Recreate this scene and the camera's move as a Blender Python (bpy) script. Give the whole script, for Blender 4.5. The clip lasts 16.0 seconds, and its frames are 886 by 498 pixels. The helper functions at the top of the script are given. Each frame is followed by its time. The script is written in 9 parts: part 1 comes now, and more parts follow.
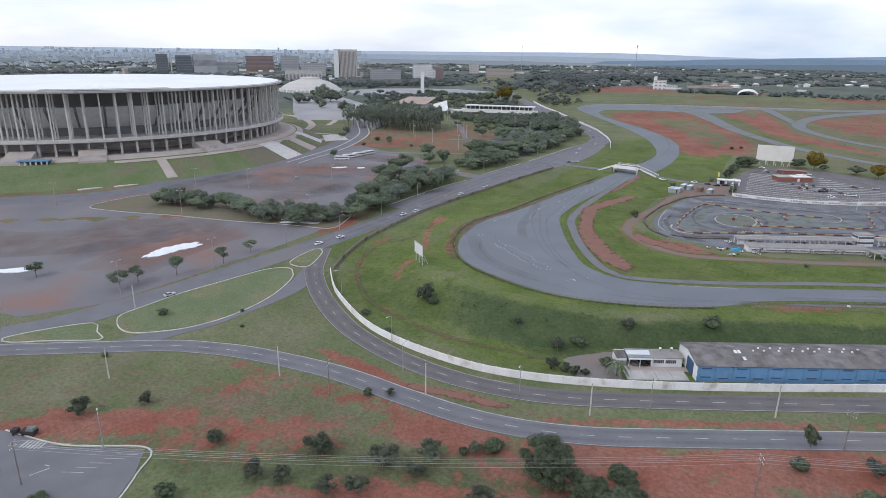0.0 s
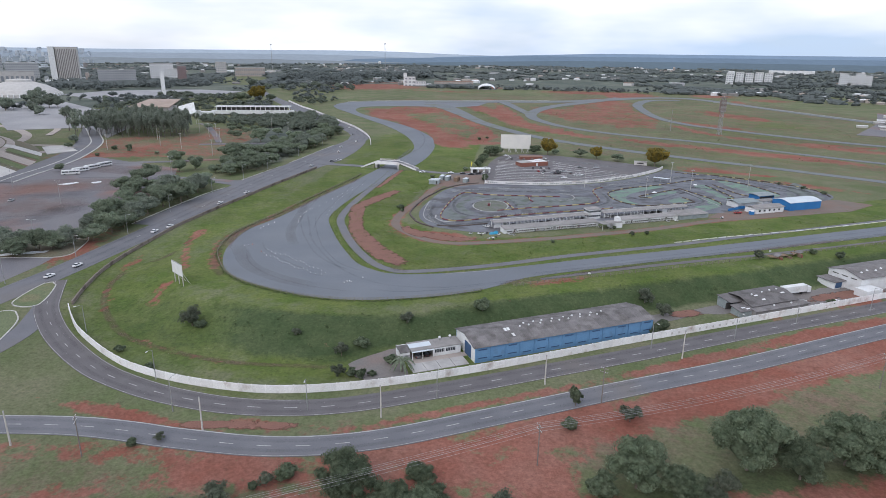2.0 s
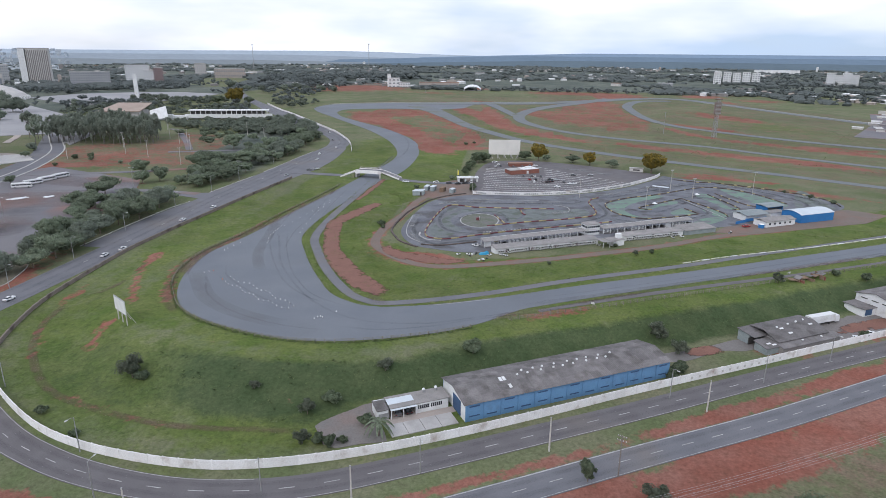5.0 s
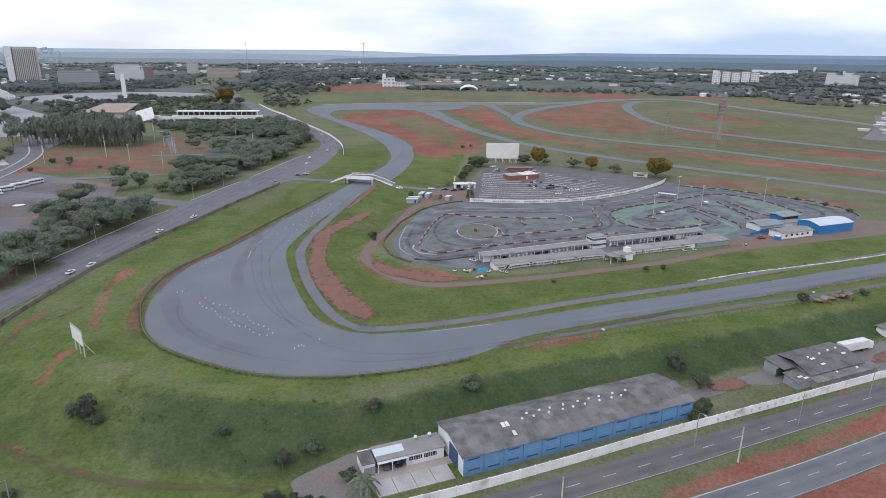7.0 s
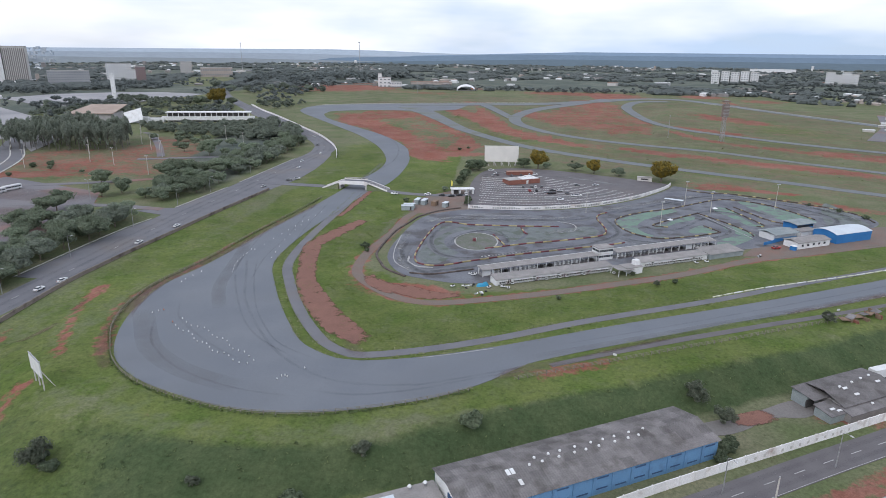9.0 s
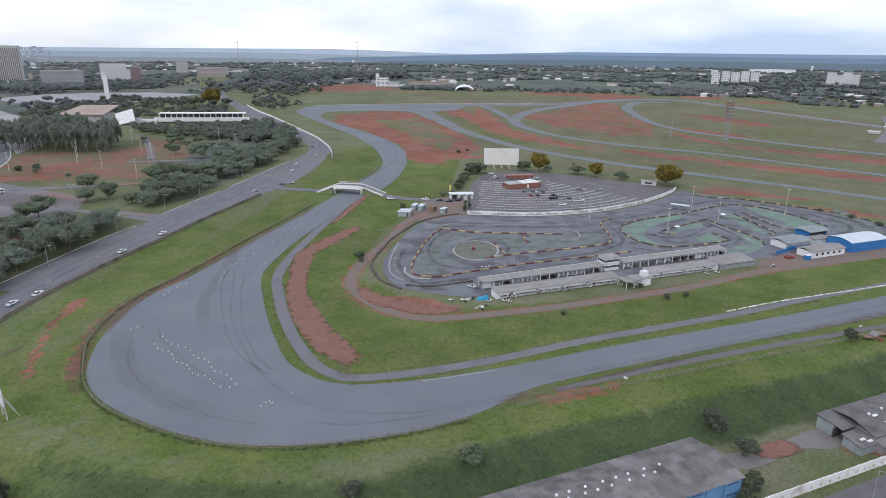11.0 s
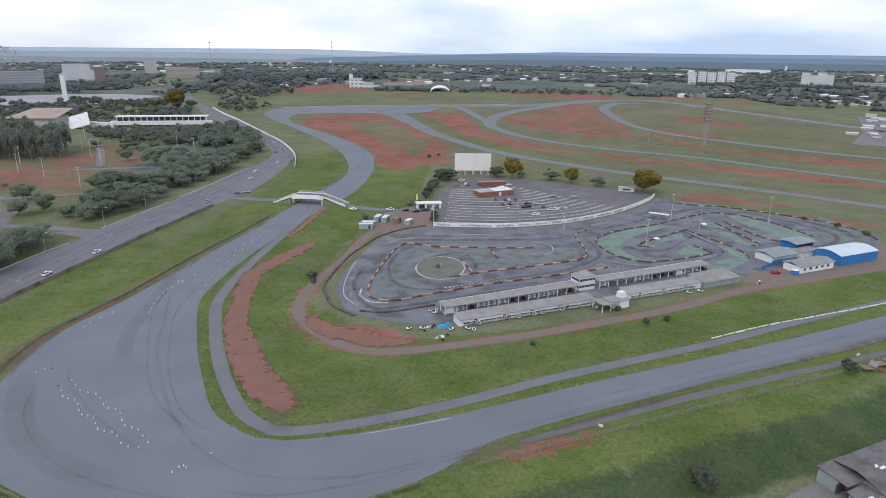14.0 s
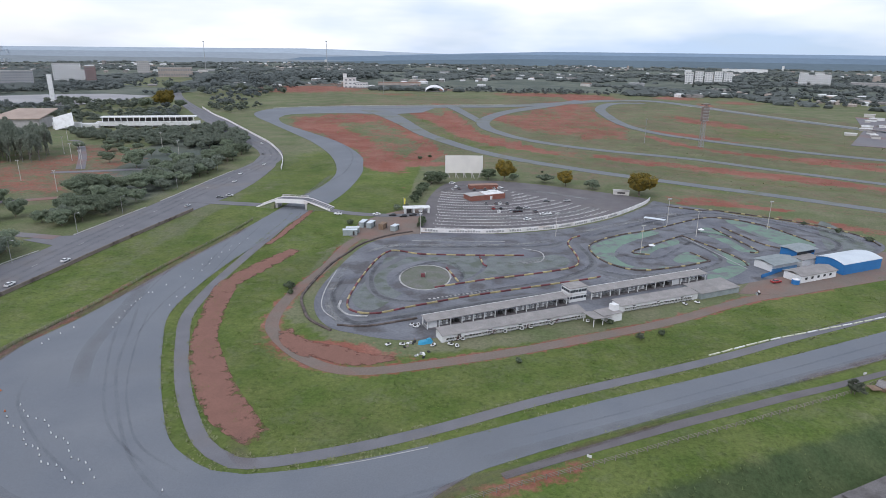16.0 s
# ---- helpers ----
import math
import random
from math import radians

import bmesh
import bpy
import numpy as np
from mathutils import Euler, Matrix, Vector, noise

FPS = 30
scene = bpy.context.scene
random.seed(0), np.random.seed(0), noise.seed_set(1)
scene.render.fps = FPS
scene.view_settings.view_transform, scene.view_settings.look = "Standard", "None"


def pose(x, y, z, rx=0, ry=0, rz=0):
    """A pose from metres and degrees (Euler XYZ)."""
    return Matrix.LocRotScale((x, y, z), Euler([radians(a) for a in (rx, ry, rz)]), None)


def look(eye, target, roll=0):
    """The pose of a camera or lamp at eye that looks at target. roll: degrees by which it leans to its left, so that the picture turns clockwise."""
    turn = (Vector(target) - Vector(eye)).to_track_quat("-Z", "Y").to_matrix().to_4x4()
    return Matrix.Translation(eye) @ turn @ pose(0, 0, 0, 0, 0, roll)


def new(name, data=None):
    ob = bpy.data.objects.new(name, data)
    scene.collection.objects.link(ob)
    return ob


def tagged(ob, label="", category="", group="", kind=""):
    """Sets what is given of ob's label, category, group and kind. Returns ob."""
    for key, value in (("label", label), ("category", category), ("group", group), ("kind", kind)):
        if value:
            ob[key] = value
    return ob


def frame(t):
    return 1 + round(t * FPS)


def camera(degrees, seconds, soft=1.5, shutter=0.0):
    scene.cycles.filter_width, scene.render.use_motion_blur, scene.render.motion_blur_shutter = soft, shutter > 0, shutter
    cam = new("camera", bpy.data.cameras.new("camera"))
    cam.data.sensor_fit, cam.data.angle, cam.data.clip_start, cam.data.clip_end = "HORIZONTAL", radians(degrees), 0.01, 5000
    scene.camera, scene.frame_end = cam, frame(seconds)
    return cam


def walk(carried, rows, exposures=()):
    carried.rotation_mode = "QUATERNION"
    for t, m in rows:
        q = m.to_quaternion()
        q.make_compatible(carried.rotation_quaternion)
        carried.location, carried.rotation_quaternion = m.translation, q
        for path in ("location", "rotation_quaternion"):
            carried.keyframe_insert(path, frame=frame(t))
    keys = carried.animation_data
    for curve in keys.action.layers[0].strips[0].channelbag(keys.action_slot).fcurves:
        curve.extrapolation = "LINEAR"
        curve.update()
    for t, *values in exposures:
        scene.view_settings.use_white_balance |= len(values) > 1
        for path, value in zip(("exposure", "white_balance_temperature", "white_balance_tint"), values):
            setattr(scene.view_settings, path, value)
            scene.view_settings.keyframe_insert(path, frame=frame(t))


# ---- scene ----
cam = camera(70.63, 16.0, soft=0.6, shutter=0.0)
# seconds, place, yaw, pitch, roll
PATH = [
    (0, 4.534, 2.868, 85.922, 28.157, -17.43, 0.701),
    (0.5, 4.925, 3.097, 85.918, 23.325, -17.396, 0.654),
    (1, 4.62, 3.675, 86.258, 15.112, -17.401, 0.598),
    (1.5, 3.706, 5.771, 86.187, 7.785, -17.387, 0.661),
    (2, 3.051, 8.673, 86.088, 6.636, -17.376, 0.65),
    (2.5, 2.486, 12.55, 85.983, 6.261, -17.335, 0.599),
    (3, 2.034, 17.308, 86.161, 5.97, -17.325, 0.6),
    (3.5, 1.517, 22.458, 86.455, 5.756, -17.336, 0.564),
    (4, 1.179, 28.335, 86.565, 5.619, -17.333, 0.528),
    (6.5, -1.225, 57.63, 87.04, 5.076, -17.411, 0.561),
    (7, -1.555, 62.807, 87.069, 5.008, -17.418, 0.579),
    (7.5, -2.083, 67.871, 87.119, 4.931, -17.446, 0.563),
    (8, -2.484, 72.473, 86.975, 4.856, -17.452, 0.574),
    (8.5, -2.779, 76.827, 87.244, 4.792, -17.477, 0.593),
    (9, -3.219, 80.969, 87.34, 4.713, -17.488, 0.575),
    (11.5, -4.252, 97.97, 87.518, 4.441, -17.504, 0.631),
    (12, -4.26, 101.293, 87.586, 4.059, -17.495, 0.61),
    (12.5, -3.503, 105.473, 87.65, 3.546, -17.503, 0.615),
    (13, -2.173, 109.779, 87.796, 3.159, -17.513, 0.62),
    (13.5, -0.189, 114.737, 87.767, 2.812, -17.481, 0.573),
    (14, 1.958, 119.877, 87.677, 2.719, -17.478, 0.631),
    (14.5, 3.849, 124.521, 87.559, 2.441, -17.466, 0.607),
    (15, 5.046, 128.167, 87.541, 2.397, -17.468, 0.596),
    (15.5, 5.9, 130.903, 87.498, 2.4, -17.485, 0.621),
    (16, 6.393, 132.779, 87.556, 2.478, -17.515, 0.666),
]


def aim(x, y, z, yaw, pitch, roll):
    a, b = radians(yaw), radians(pitch)
    way = Vector((-math.sin(a) * math.cos(b), math.cos(a) * math.cos(b), math.sin(b)))
    return look((x, y, z), Vector((x, y, z)) + way, roll)


walk(cam, [(r[0], aim(*r[1:])) for r in PATH])

# ---- light ----
SUN_EL, SUN_AZ = radians(42), radians(205)
world = bpy.data.worlds.new("sky")
scene.world = world
world.use_nodes = True
wn, wl = world.node_tree.nodes, world.node_tree.links
wn.clear()
w_out, w_bg = wn.new("ShaderNodeOutputWorld"), wn.new("ShaderNodeBackground")
w_sky = wn.new("ShaderNodeTexSky")
w_sky.sky_type = "NISHITA"
w_sky.sun_disc = False
w_sky.sun_elevation, w_sky.sun_rotation = SUN_EL, SUN_AZ
w_dim = wn.new("ShaderNodeVectorMath")
w_dim.operation = "SCALE"
w_dim.inputs["Scale"].default_value = 0.11
w_co, w_map = wn.new("ShaderNodeTexCoord"), wn.new("ShaderNodeMapping")
w_map.inputs["Scale"].default_value = (1.0, 1.0, 4.0)
w_map.inputs["Location"].default_value = (0.35, 0.1, 0.0)
w_n1, w_n2 = wn.new("ShaderNodeTexNoise"), wn.new("ShaderNodeTexNoise")
w_n1.inputs["Scale"].default_value, w_n1.inputs["Detail"].default_value = 2.4, 6.0
w_n2.inputs["Scale"].default_value, w_n2.inputs["Detail"].default_value = 1.6, 5.0
w_r1, w_r2 = wn.new("ShaderNodeValToRGB"), wn.new("ShaderNodeValToRGB")
w_r1.color_ramp.elements[0].position, w_r1.color_ramp.elements[0].color = 0.30, (0.72, 0.72, 0.72, 1)
w_r1.color_ramp.elements[1].position, w_r1.color_ramp.elements[1].color = 0.52, (1, 1, 1, 1)
w_r2.color_ramp.elements[0].position, w_r2.color_ramp.elements[0].color = 0.38, (0.52, 0.66, 0.88, 1)
w_r2.color_ramp.elements[1].position, w_r2.color_ramp.elements[1].color = 0.55, (0.955, 0.990, 1.11, 1)
w_mix = wn.new("ShaderNodeMix")
w_mix.data_type = "RGBA"
wl.new(w_sky.outputs["Color"], w_dim.inputs[0])
wl.new(w_co.outputs["Generated"], w_map.inputs["Vector"])
for n in (w_n1, w_n2):
    wl.new(w_map.outputs["Vector"], n.inputs["Vector"])
wl.new(w_n1.outputs["Fac"], w_r1.inputs["Fac"])
wl.new(w_n2.outputs["Fac"], w_r2.inputs["Fac"])
wl.new(w_r1.outputs["Color"], w_mix.inputs["Factor"])
wl.new(w_dim.outputs["Vector"], w_mix.inputs["A"])
wl.new(w_r2.outputs["Color"], w_mix.inputs["B"])
wl.new(w_mix.outputs["Result"], w_bg.inputs["Color"])
w_bg.inputs["Strength"].default_value = 1.10
wl.new(w_bg.outputs["Background"], w_out.inputs["Surface"])

sun = new("sun", bpy.data.lights.new("sun", "SUN"))
sun.data.energy, sun.data.angle, sun.data.color = 1.05, radians(22), (1.0, 0.988, 0.995)
sun_way = Vector((math.cos(SUN_EL) * math.sin(SUN_AZ), math.cos(SUN_EL) * math.cos(SUN_AZ), math.sin(SUN_EL)))
sun.matrix_world = look(sun_way * 500, (0, 0, 0))
scene.view_settings.exposure = 0.0


# ---- materials ----
def mat(name, base, other=None, scale=0.3, rough=0.85, metal=0.0, bump=0.0, bscale=6.0, fine=0.25, rand=0.0,
        stain=None, sscale=0.08, smin=0.5, smax=0.7, spec=0.3, detail=5.0):
    """base and other mixed by a world-size noise, a fine grain, stains of their own shape, a change from object to object."""
    m = bpy.data.materials.new(name)
    m.use_nodes = True
    n, l = m.node_tree.nodes, m.node_tree.links
    p = n["Principled BSDF"]
    p.inputs["Roughness"].default_value, p.inputs["Metallic"].default_value = rough, metal
    p.inputs["Specular IOR Level"].default_value = spec
    geo = n.new("ShaderNodeNewGeometry")

    def noisy(s, d=detail):
        t = n.new("ShaderNodeTexNoise")
        t.inputs["Scale"].default_value, t.inputs["Detail"].default_value = s, d
        l.new(geo.outputs["Position"], t.inputs["Vector"])
        return t.outputs["Fac"]

    def ramp(v, a, b):
        r = n.new("ShaderNodeMapRange")
        r.inputs["From Min"].default_value, r.inputs["From Max"].default_value = a, b
        l.new(v, r.inputs["Value"])
        return r.outputs["Result"]

    def mix(f, a, b, kind="MIX"):
        x = n.new("ShaderNodeMix")
        x.data_type, x.blend_type = "RGBA", kind
        for key, v in (("Factor", f), ("A", a), ("B", b)):
            if isinstance(v, (tuple, list)):
                x.inputs[key].default_value = (*v, 1)
            elif isinstance(v, (int, float)):
                x.inputs[key].default_value = v
            else:
                l.new(v, x.inputs[key])
        return x.outputs["Result"]

    other = other or tuple(c * 0.75 for c in base)
    c = mix(ramp(noisy(scale), 0.35, 0.65), base, other)
    if stain:
        c = mix(ramp(noisy(sscale, 7.0), smin, smax), c, stain)
    if fine:
        g = n.new("ShaderNodeMapRange")
        g.inputs["To Min"].default_value, g.inputs["To Max"].default_value = 1 - fine, 1 + fine
        g.inputs["From Min"].default_value, g.inputs["From Max"].default_value = 0.3, 0.7
        l.new(noisy(bscale * 0.6, 3.0), g.inputs["Value"])
        v = n.new("ShaderNodeVectorMath")
        v.operation = "SCALE"
        l.new(c, v.inputs[0])
        l.new(g.outputs["Result"], v.inputs["Scale"])
        c = v.outputs["Vector"]
    if rand:
        oi = n.new("ShaderNodeObjectInfo")
        g = n.new("ShaderNodeMapRange")
        g.inputs["To Min"].default_value, g.inputs["To Max"].default_value = 1 - rand, 1 + rand
        l.new(oi.outputs["Random"], g.inputs["Value"])
        v = n.new("ShaderNodeVectorMath")
        v.operation = "SCALE"
        l.new(c, v.inputs[0])
        l.new(g.outputs["Result"], v.inputs["Scale"])
        c = v.outputs["Vector"]
    l.new(c, p.inputs["Base Color"])
    if bump:
        b = n.new("ShaderNodeBump")
        b.inputs["Strength"].default_value, b.inputs["Distance"].default_value = bump, 0.1
        l.new(noisy(bscale, 4.0), b.inputs["Height"])
        l.new(b.outputs["Normal"], p.inputs["Normal"])
    return m


TRACK = mat("track_asphalt", (0.150, 0.163, 0.186), (0.174, 0.186, 0.206), 0.06, 0.8, bump=0.2, fine=0.08,
            stain=(0.136, 0.146, 0.164), sscale=0.03, smin=0.50, smax=0.75)
ROAD = mat("road_asphalt", (0.168, 0.166, 0.180), (0.142, 0.142, 0.156), 0.12, 0.8, bump=0.2, fine=0.1,
           stain=(0.20, 0.175, 0.16), sscale=0.03, smin=0.55, smax=0.8)
ROAD_DARK = mat("dark_road_asphalt", (0.124, 0.113, 0.118), (0.146, 0.135, 0.139), 0.15, 0.8, bump=0.2, fine=0.1,
                stain=(0.17, 0.15, 0.14), sscale=0.03, smin=0.55, smax=0.8)
LOT = mat("old_lot_asphalt", (0.158, 0.153, 0.168), (0.192, 0.182, 0.190), 0.035, 0.9, bump=0.3, fine=0.15,
          stain=(0.23, 0.135, 0.115), sscale=0.018, smin=0.50, smax=0.66)
PALE_LOT = mat("pale_lot_asphalt", (0.27, 0.265, 0.275), (0.34, 0.33, 0.335), 0.02, 0.9, bump=0.2, fine=0.12)
OLD_TRACK = mat("old_track_asphalt", (0.152, 0.164, 0.176), (0.180, 0.190, 0.194), 0.05, 0.85, bump=0.2, fine=0.12, stain=(0.130, 0.140, 0.105), sscale=0.05, smin=0.55, smax=0.7)
KART = mat("kart_asphalt", (0.122, 0.125, 0.146), (0.182, 0.188, 0.206), 0.07, 0.85, bump=0.2, fine=0.16, bscale=2.0, detail=9.0,
           stain=(0.098, 0.094, 0.100), sscale=0.09, smin=0.5, smax=0.62)
KART_LINE = mat("kart_racing_line", (0.122, 0.125, 0.135), (0.150, 0.153, 0.163), 0.15, 0.75, fine=0.1)
GREEN = mat("worn_green_paint", (0.160, 0.255, 0.190), (0.155, 0.205, 0.175), 0.12, 0.8, fine=0.15,
            stain=(0.15, 0.15, 0.16), sscale=0.16, smin=0.50, smax=0.62)
DUSKY = mat("faded_green_asphalt", (0.165, 0.185, 0.180), (0.14, 0.15, 0.15), 0.2, 0.85, fine=0.2,
            stain=(0.105, 0.12, 0.10), sscale=0.15, smin=0.48, smax=0.62)
DIRT = mat("packed_dirt", (0.192, 0.150, 0.130), (0.170, 0.140, 0.118), 0.12, 0.95, bump=0.2, fine=0.12, bscale=3.0,
           stain=(0.215, 0.130, 0.106), sscale=0.08, smin=0.45, smax=0.75)
GRAVEL = mat("grey_gravel", (0.200, 0.182, 0.174), (0.180, 0.168, 0.160), 0.1, 0.95, bump=0.2, fine=0.14, bscale=4.0,
             stain=(0.225, 0.165, 0.145), sscale=0.06, smin=0.52, smax=0.75)
CREAM = mat("cream_paint", (0.62, 0.61, 0.48), (0.56, 0.56, 0.46), 0.5, 0.8, fine=0.12)
TURF = mat("island_turf", (0.120, 0.150, 0.075), (0.150, 0.170, 0.095), 0.1, 0.95, bump=0.6, fine=0.3, bscale=3.0,
           stain=(0.19, 0.17, 0.10), sscale=0.07, smin=0.55, smax=0.7)
DRY_TURF = mat("dusty_turf", (0.160, 0.135, 0.105), (0.135, 0.145, 0.085), 0.06, 0.95, bump=0.4, fine=0.25, bscale=2.0, stain=(0.20, 0.13, 0.105), sscale=0.06)
LAWN = mat("mown_lawn", (0.112, 0.150, 0.062), (0.150, 0.172, 0.090), 0.07, 0.95, bump=0.4, fine=0.25, bscale=2.0, stain=(0.165, 0.14, 0.10), sscale=0.05, smin=0.55, smax=0.72)
KERB = mat("kerb_concrete", (0.55, 0.53, 0.50), (0.42, 0.40, 0.38), 0.4, 0.9, fine=0.2)
YARD_LINE = mat("yard_paint", (0.66, 0.65, 0.64), (0.48, 0.47, 0.46), 0.3, 0.8, fine=0.2)
LINE = mat("road_paint", (0.46, 0.45, 0.44), (0.30, 0.295, 0.29), 0.5, 0.8, fine=0.2)
WALL_WHITE = mat("limewashed_concrete", (0.80, 0.78, 0.78), (0.74, 0.71, 0.70), 0.25, 0.9, bump=0.2, fine=0.12, rand=0.06,
                 stain=(0.42, 0.34, 0.31), sscale=0.25, smin=0.58, smax=0.78)
WALL_BROWN = mat("stained_concrete", (0.20, 0.165, 0.145), (0.26, 0.22, 0.19), 0.2, 0.95, bump=0.3, fine=0.2,
                 stain=(0.12, 0.095, 0.085), sscale=0.2, smin=0.5, smax=0.65)
CONCRETE = mat("concrete", (0.46, 0.44, 0.43), (0.38, 0.365, 0.355), 0.15, 0.9, bump=0.2, fine=0.1,
               stain=(0.24, 0.225, 0.21), sscale=0.1, smin=0.52, smax=0.72)
PALE = mat("pale_concrete", (0.56, 0.535, 0.51), (0.49, 0.465, 0.445), 0.2, 0.9, fine=0.1, rand=0.05)
PAVE = mat("paved_slab", (0.43, 0.37, 0.33), (0.36, 0.31, 0.285), 0.1, 0.9, fine=0.12)
WHITE = mat("white_paint", (0.74, 0.74, 0.74), (0.66, 0.655, 0.65), 0.3, 0.6, fine=0.06, rand=0.05,
            stain=(0.5, 0.47, 0.44), sscale=0.3, smin=0.6, smax=0.8)
MEMBRANE = mat("white_membrane", (0.80, 0.81, 0.82), (0.74, 0.75, 0.765), 0.02, 0.5, fine=0.03)
# Dark colour holds the shade of the stadium gaps; also the dark ribs.
BOWL_SHADE_RIBS = mat("bowl_shade_and_ribs", (0.17, 0.165, 0.165), (0.23, 0.225, 0.225), 0.03, 0.8, fine=0.2)
# Concrete greyed to hold the shade of the ground floor.
HALL_SHADE = mat("concourse_shade", (0.42, 0.40, 0.385), (0.33, 0.31, 0.30), 0.05, 0.9, fine=0.2)
FIBRE = mat("fibre_cement_roof", (0.200, 0.186, 0.184), (0.155, 0.143, 0.143), 0.35, 0.95, bump=0.3, fine=0.2, rand=0.2,
            stain=(0.12, 0.11, 0.105), sscale=0.25, smin=0.5, smax=0.66)
FIBRE_PALE = mat("pale_fibre_cement", (0.310, 0.290, 0.280), (0.250, 0.234, 0.226), 0.3, 0.95, fine=0.15, rand=0.08,
                 stain=(0.25, 0.24, 0.23), sscale=0.25, smin=0.5, smax=0.68)
BLUE = mat("blue_cladding", (0.135, 0.270, 0.45), (0.15, 0.295, 0.48), 0.25, 0.6, fine=0.08, rand=0.05,
           stain=(0.12, 0.20, 0.32), sscale=0.4, smin=0.55, smax=0.75)
BLUE_DARK = mat("dark_blue_door", (0.045, 0.085, 0.17), (0.05, 0.10, 0.19), 0.3, 0.6, fine=0.05)
BLUE_VIVID = mat("vivid_blue_paint", (0.03, 0.16, 0.40), (0.04, 0.19, 0.44), 0.2, 0.5, fine=0.05)
TIN = mat("pale_metal_roof", (0.60, 0.645, 0.68), (0.54, 0.58, 0.62), 0.15, 0.45, fine=0.05)
STEEL = mat("galvanised_steel", (0.40, 0.40, 0.40), (0.33, 0.33, 0.33), 0.5, 0.5, metal=0.4, fine=0.1)
POLE = mat("concrete_pole", (0.55, 0.52, 0.48), (0.47, 0.44, 0.41), 0.5, 0.9, fine=0.1)
FENCE_WOOD = mat("grey_fence_timber", (0.25, 0.225, 0.185), (0.19, 0.17, 0.14), 0.5, 0.9, fine=0.2)
POLE_DARK = mat("weathered_timber_pole", (0.19, 0.165, 0.15), (0.24, 0.21, 0.19), 0.5, 0.9, fine=0.2)
RUST = mat("rusted_steel", (0.21, 0.155, 0.135), (0.27, 0.225, 0.205), 0.3, 0.8, metal=0.2, fine=0.2)
GLASS = mat("dark_window_glass", (0.035, 0.04, 0.048), (0.05, 0.055, 0.065), 0.3, 0.12, fine=0.0, spec=0.6)
BRICK = mat("red_brick", (0.27, 0.115, 0.085), (0.22, 0.095, 0.075), 0.5, 0.9, fine=0.2)
CLAY = mat("clay_tile_roof", (0.33, 0.20, 0.155), (0.28, 0.17, 0.135), 0.1, 0.9, fine=0.15)
RUBBER = mat("tyre_rubber", (0.03, 0.03, 0.032), (0.045, 0.045, 0.045), 1.0, 0.8, fine=0.2)
# Interior shade as a dark colour; also on dark doors, seats and lettering.
SHADE_AND_DARK = mat("shade_and_dark_parts", (0.05, 0.048, 0.046), (0.075, 0.07, 0.068), 0.3, 0.95, fine=0.2)
RED_PAINT = mat("faded_red_paint", (0.165, 0.048, 0.058), (0.125, 0.052, 0.055), 1.0, 0.7, fine=0.2, rand=0.25)
YELLOW_PAINT = mat("faded_yellow_paint", (0.40, 0.33, 0.17), (0.31, 0.26, 0.15), 1.0, 0.7, fine=0.2, rand=0.2)
DARK_TYRE = mat("dusty_tyres", (0.085, 0.07, 0.065), (0.12, 0.095, 0.085), 1.0, 0.9, fine=0.3, rand=0.3)
ORANGE = mat("orange_plastic", (0.55, 0.16, 0.06), (0.5, 0.14, 0.05), 1.0, 0.6, fine=0.05)
TARP = mat("blue_tarpaulin", (0.03, 0.25, 0.42), (0.05, 0.30, 0.46), 1.0, 0.5, fine=0.1)
SCREEN = mat("screen_sheet", (0.66, 0.63, 0.585), (0.60, 0.575, 0.54), 0.15, 0.8, fine=0.05)
BANNER = mat("banner_cloth", (0.70, 0.62, 0.12), (0.6, 0.5, 0.1), 0.5, 0.8, fine=0.05)
GREY_SHED = mat("grey_blue_container", (0.24, 0.275, 0.28), (0.30, 0.33, 0.335), 0.4, 0.6, fine=0.12, rand=0.15)
WEEDY = mat("weedy_asphalt", (0.125, 0.135, 0.105), (0.155, 0.160, 0.135), 0.2, 0.95, fine=0.25, stain=(0.16, 0.155, 0.15), sscale=0.2)
WOOD = mat("brown_board", (0.24, 0.165, 0.115), (0.19, 0.13, 0.09), 0.5, 0.85, fine=0.2)
SILT = mat("white_powder", (0.78, 0.80, 0.82), (0.70, 0.72, 0.74), 0.3, 0.7, fine=0.06)
BARK = mat("bark", (0.16, 0.125, 0.10), (0.22, 0.18, 0.15), 0.8, 0.95, fine=0.3)
BARK_PALE = mat("grey_bark", (0.21, 0.19, 0.175), (0.155, 0.14, 0.125), 0.5, 0.95, fine=0.2)


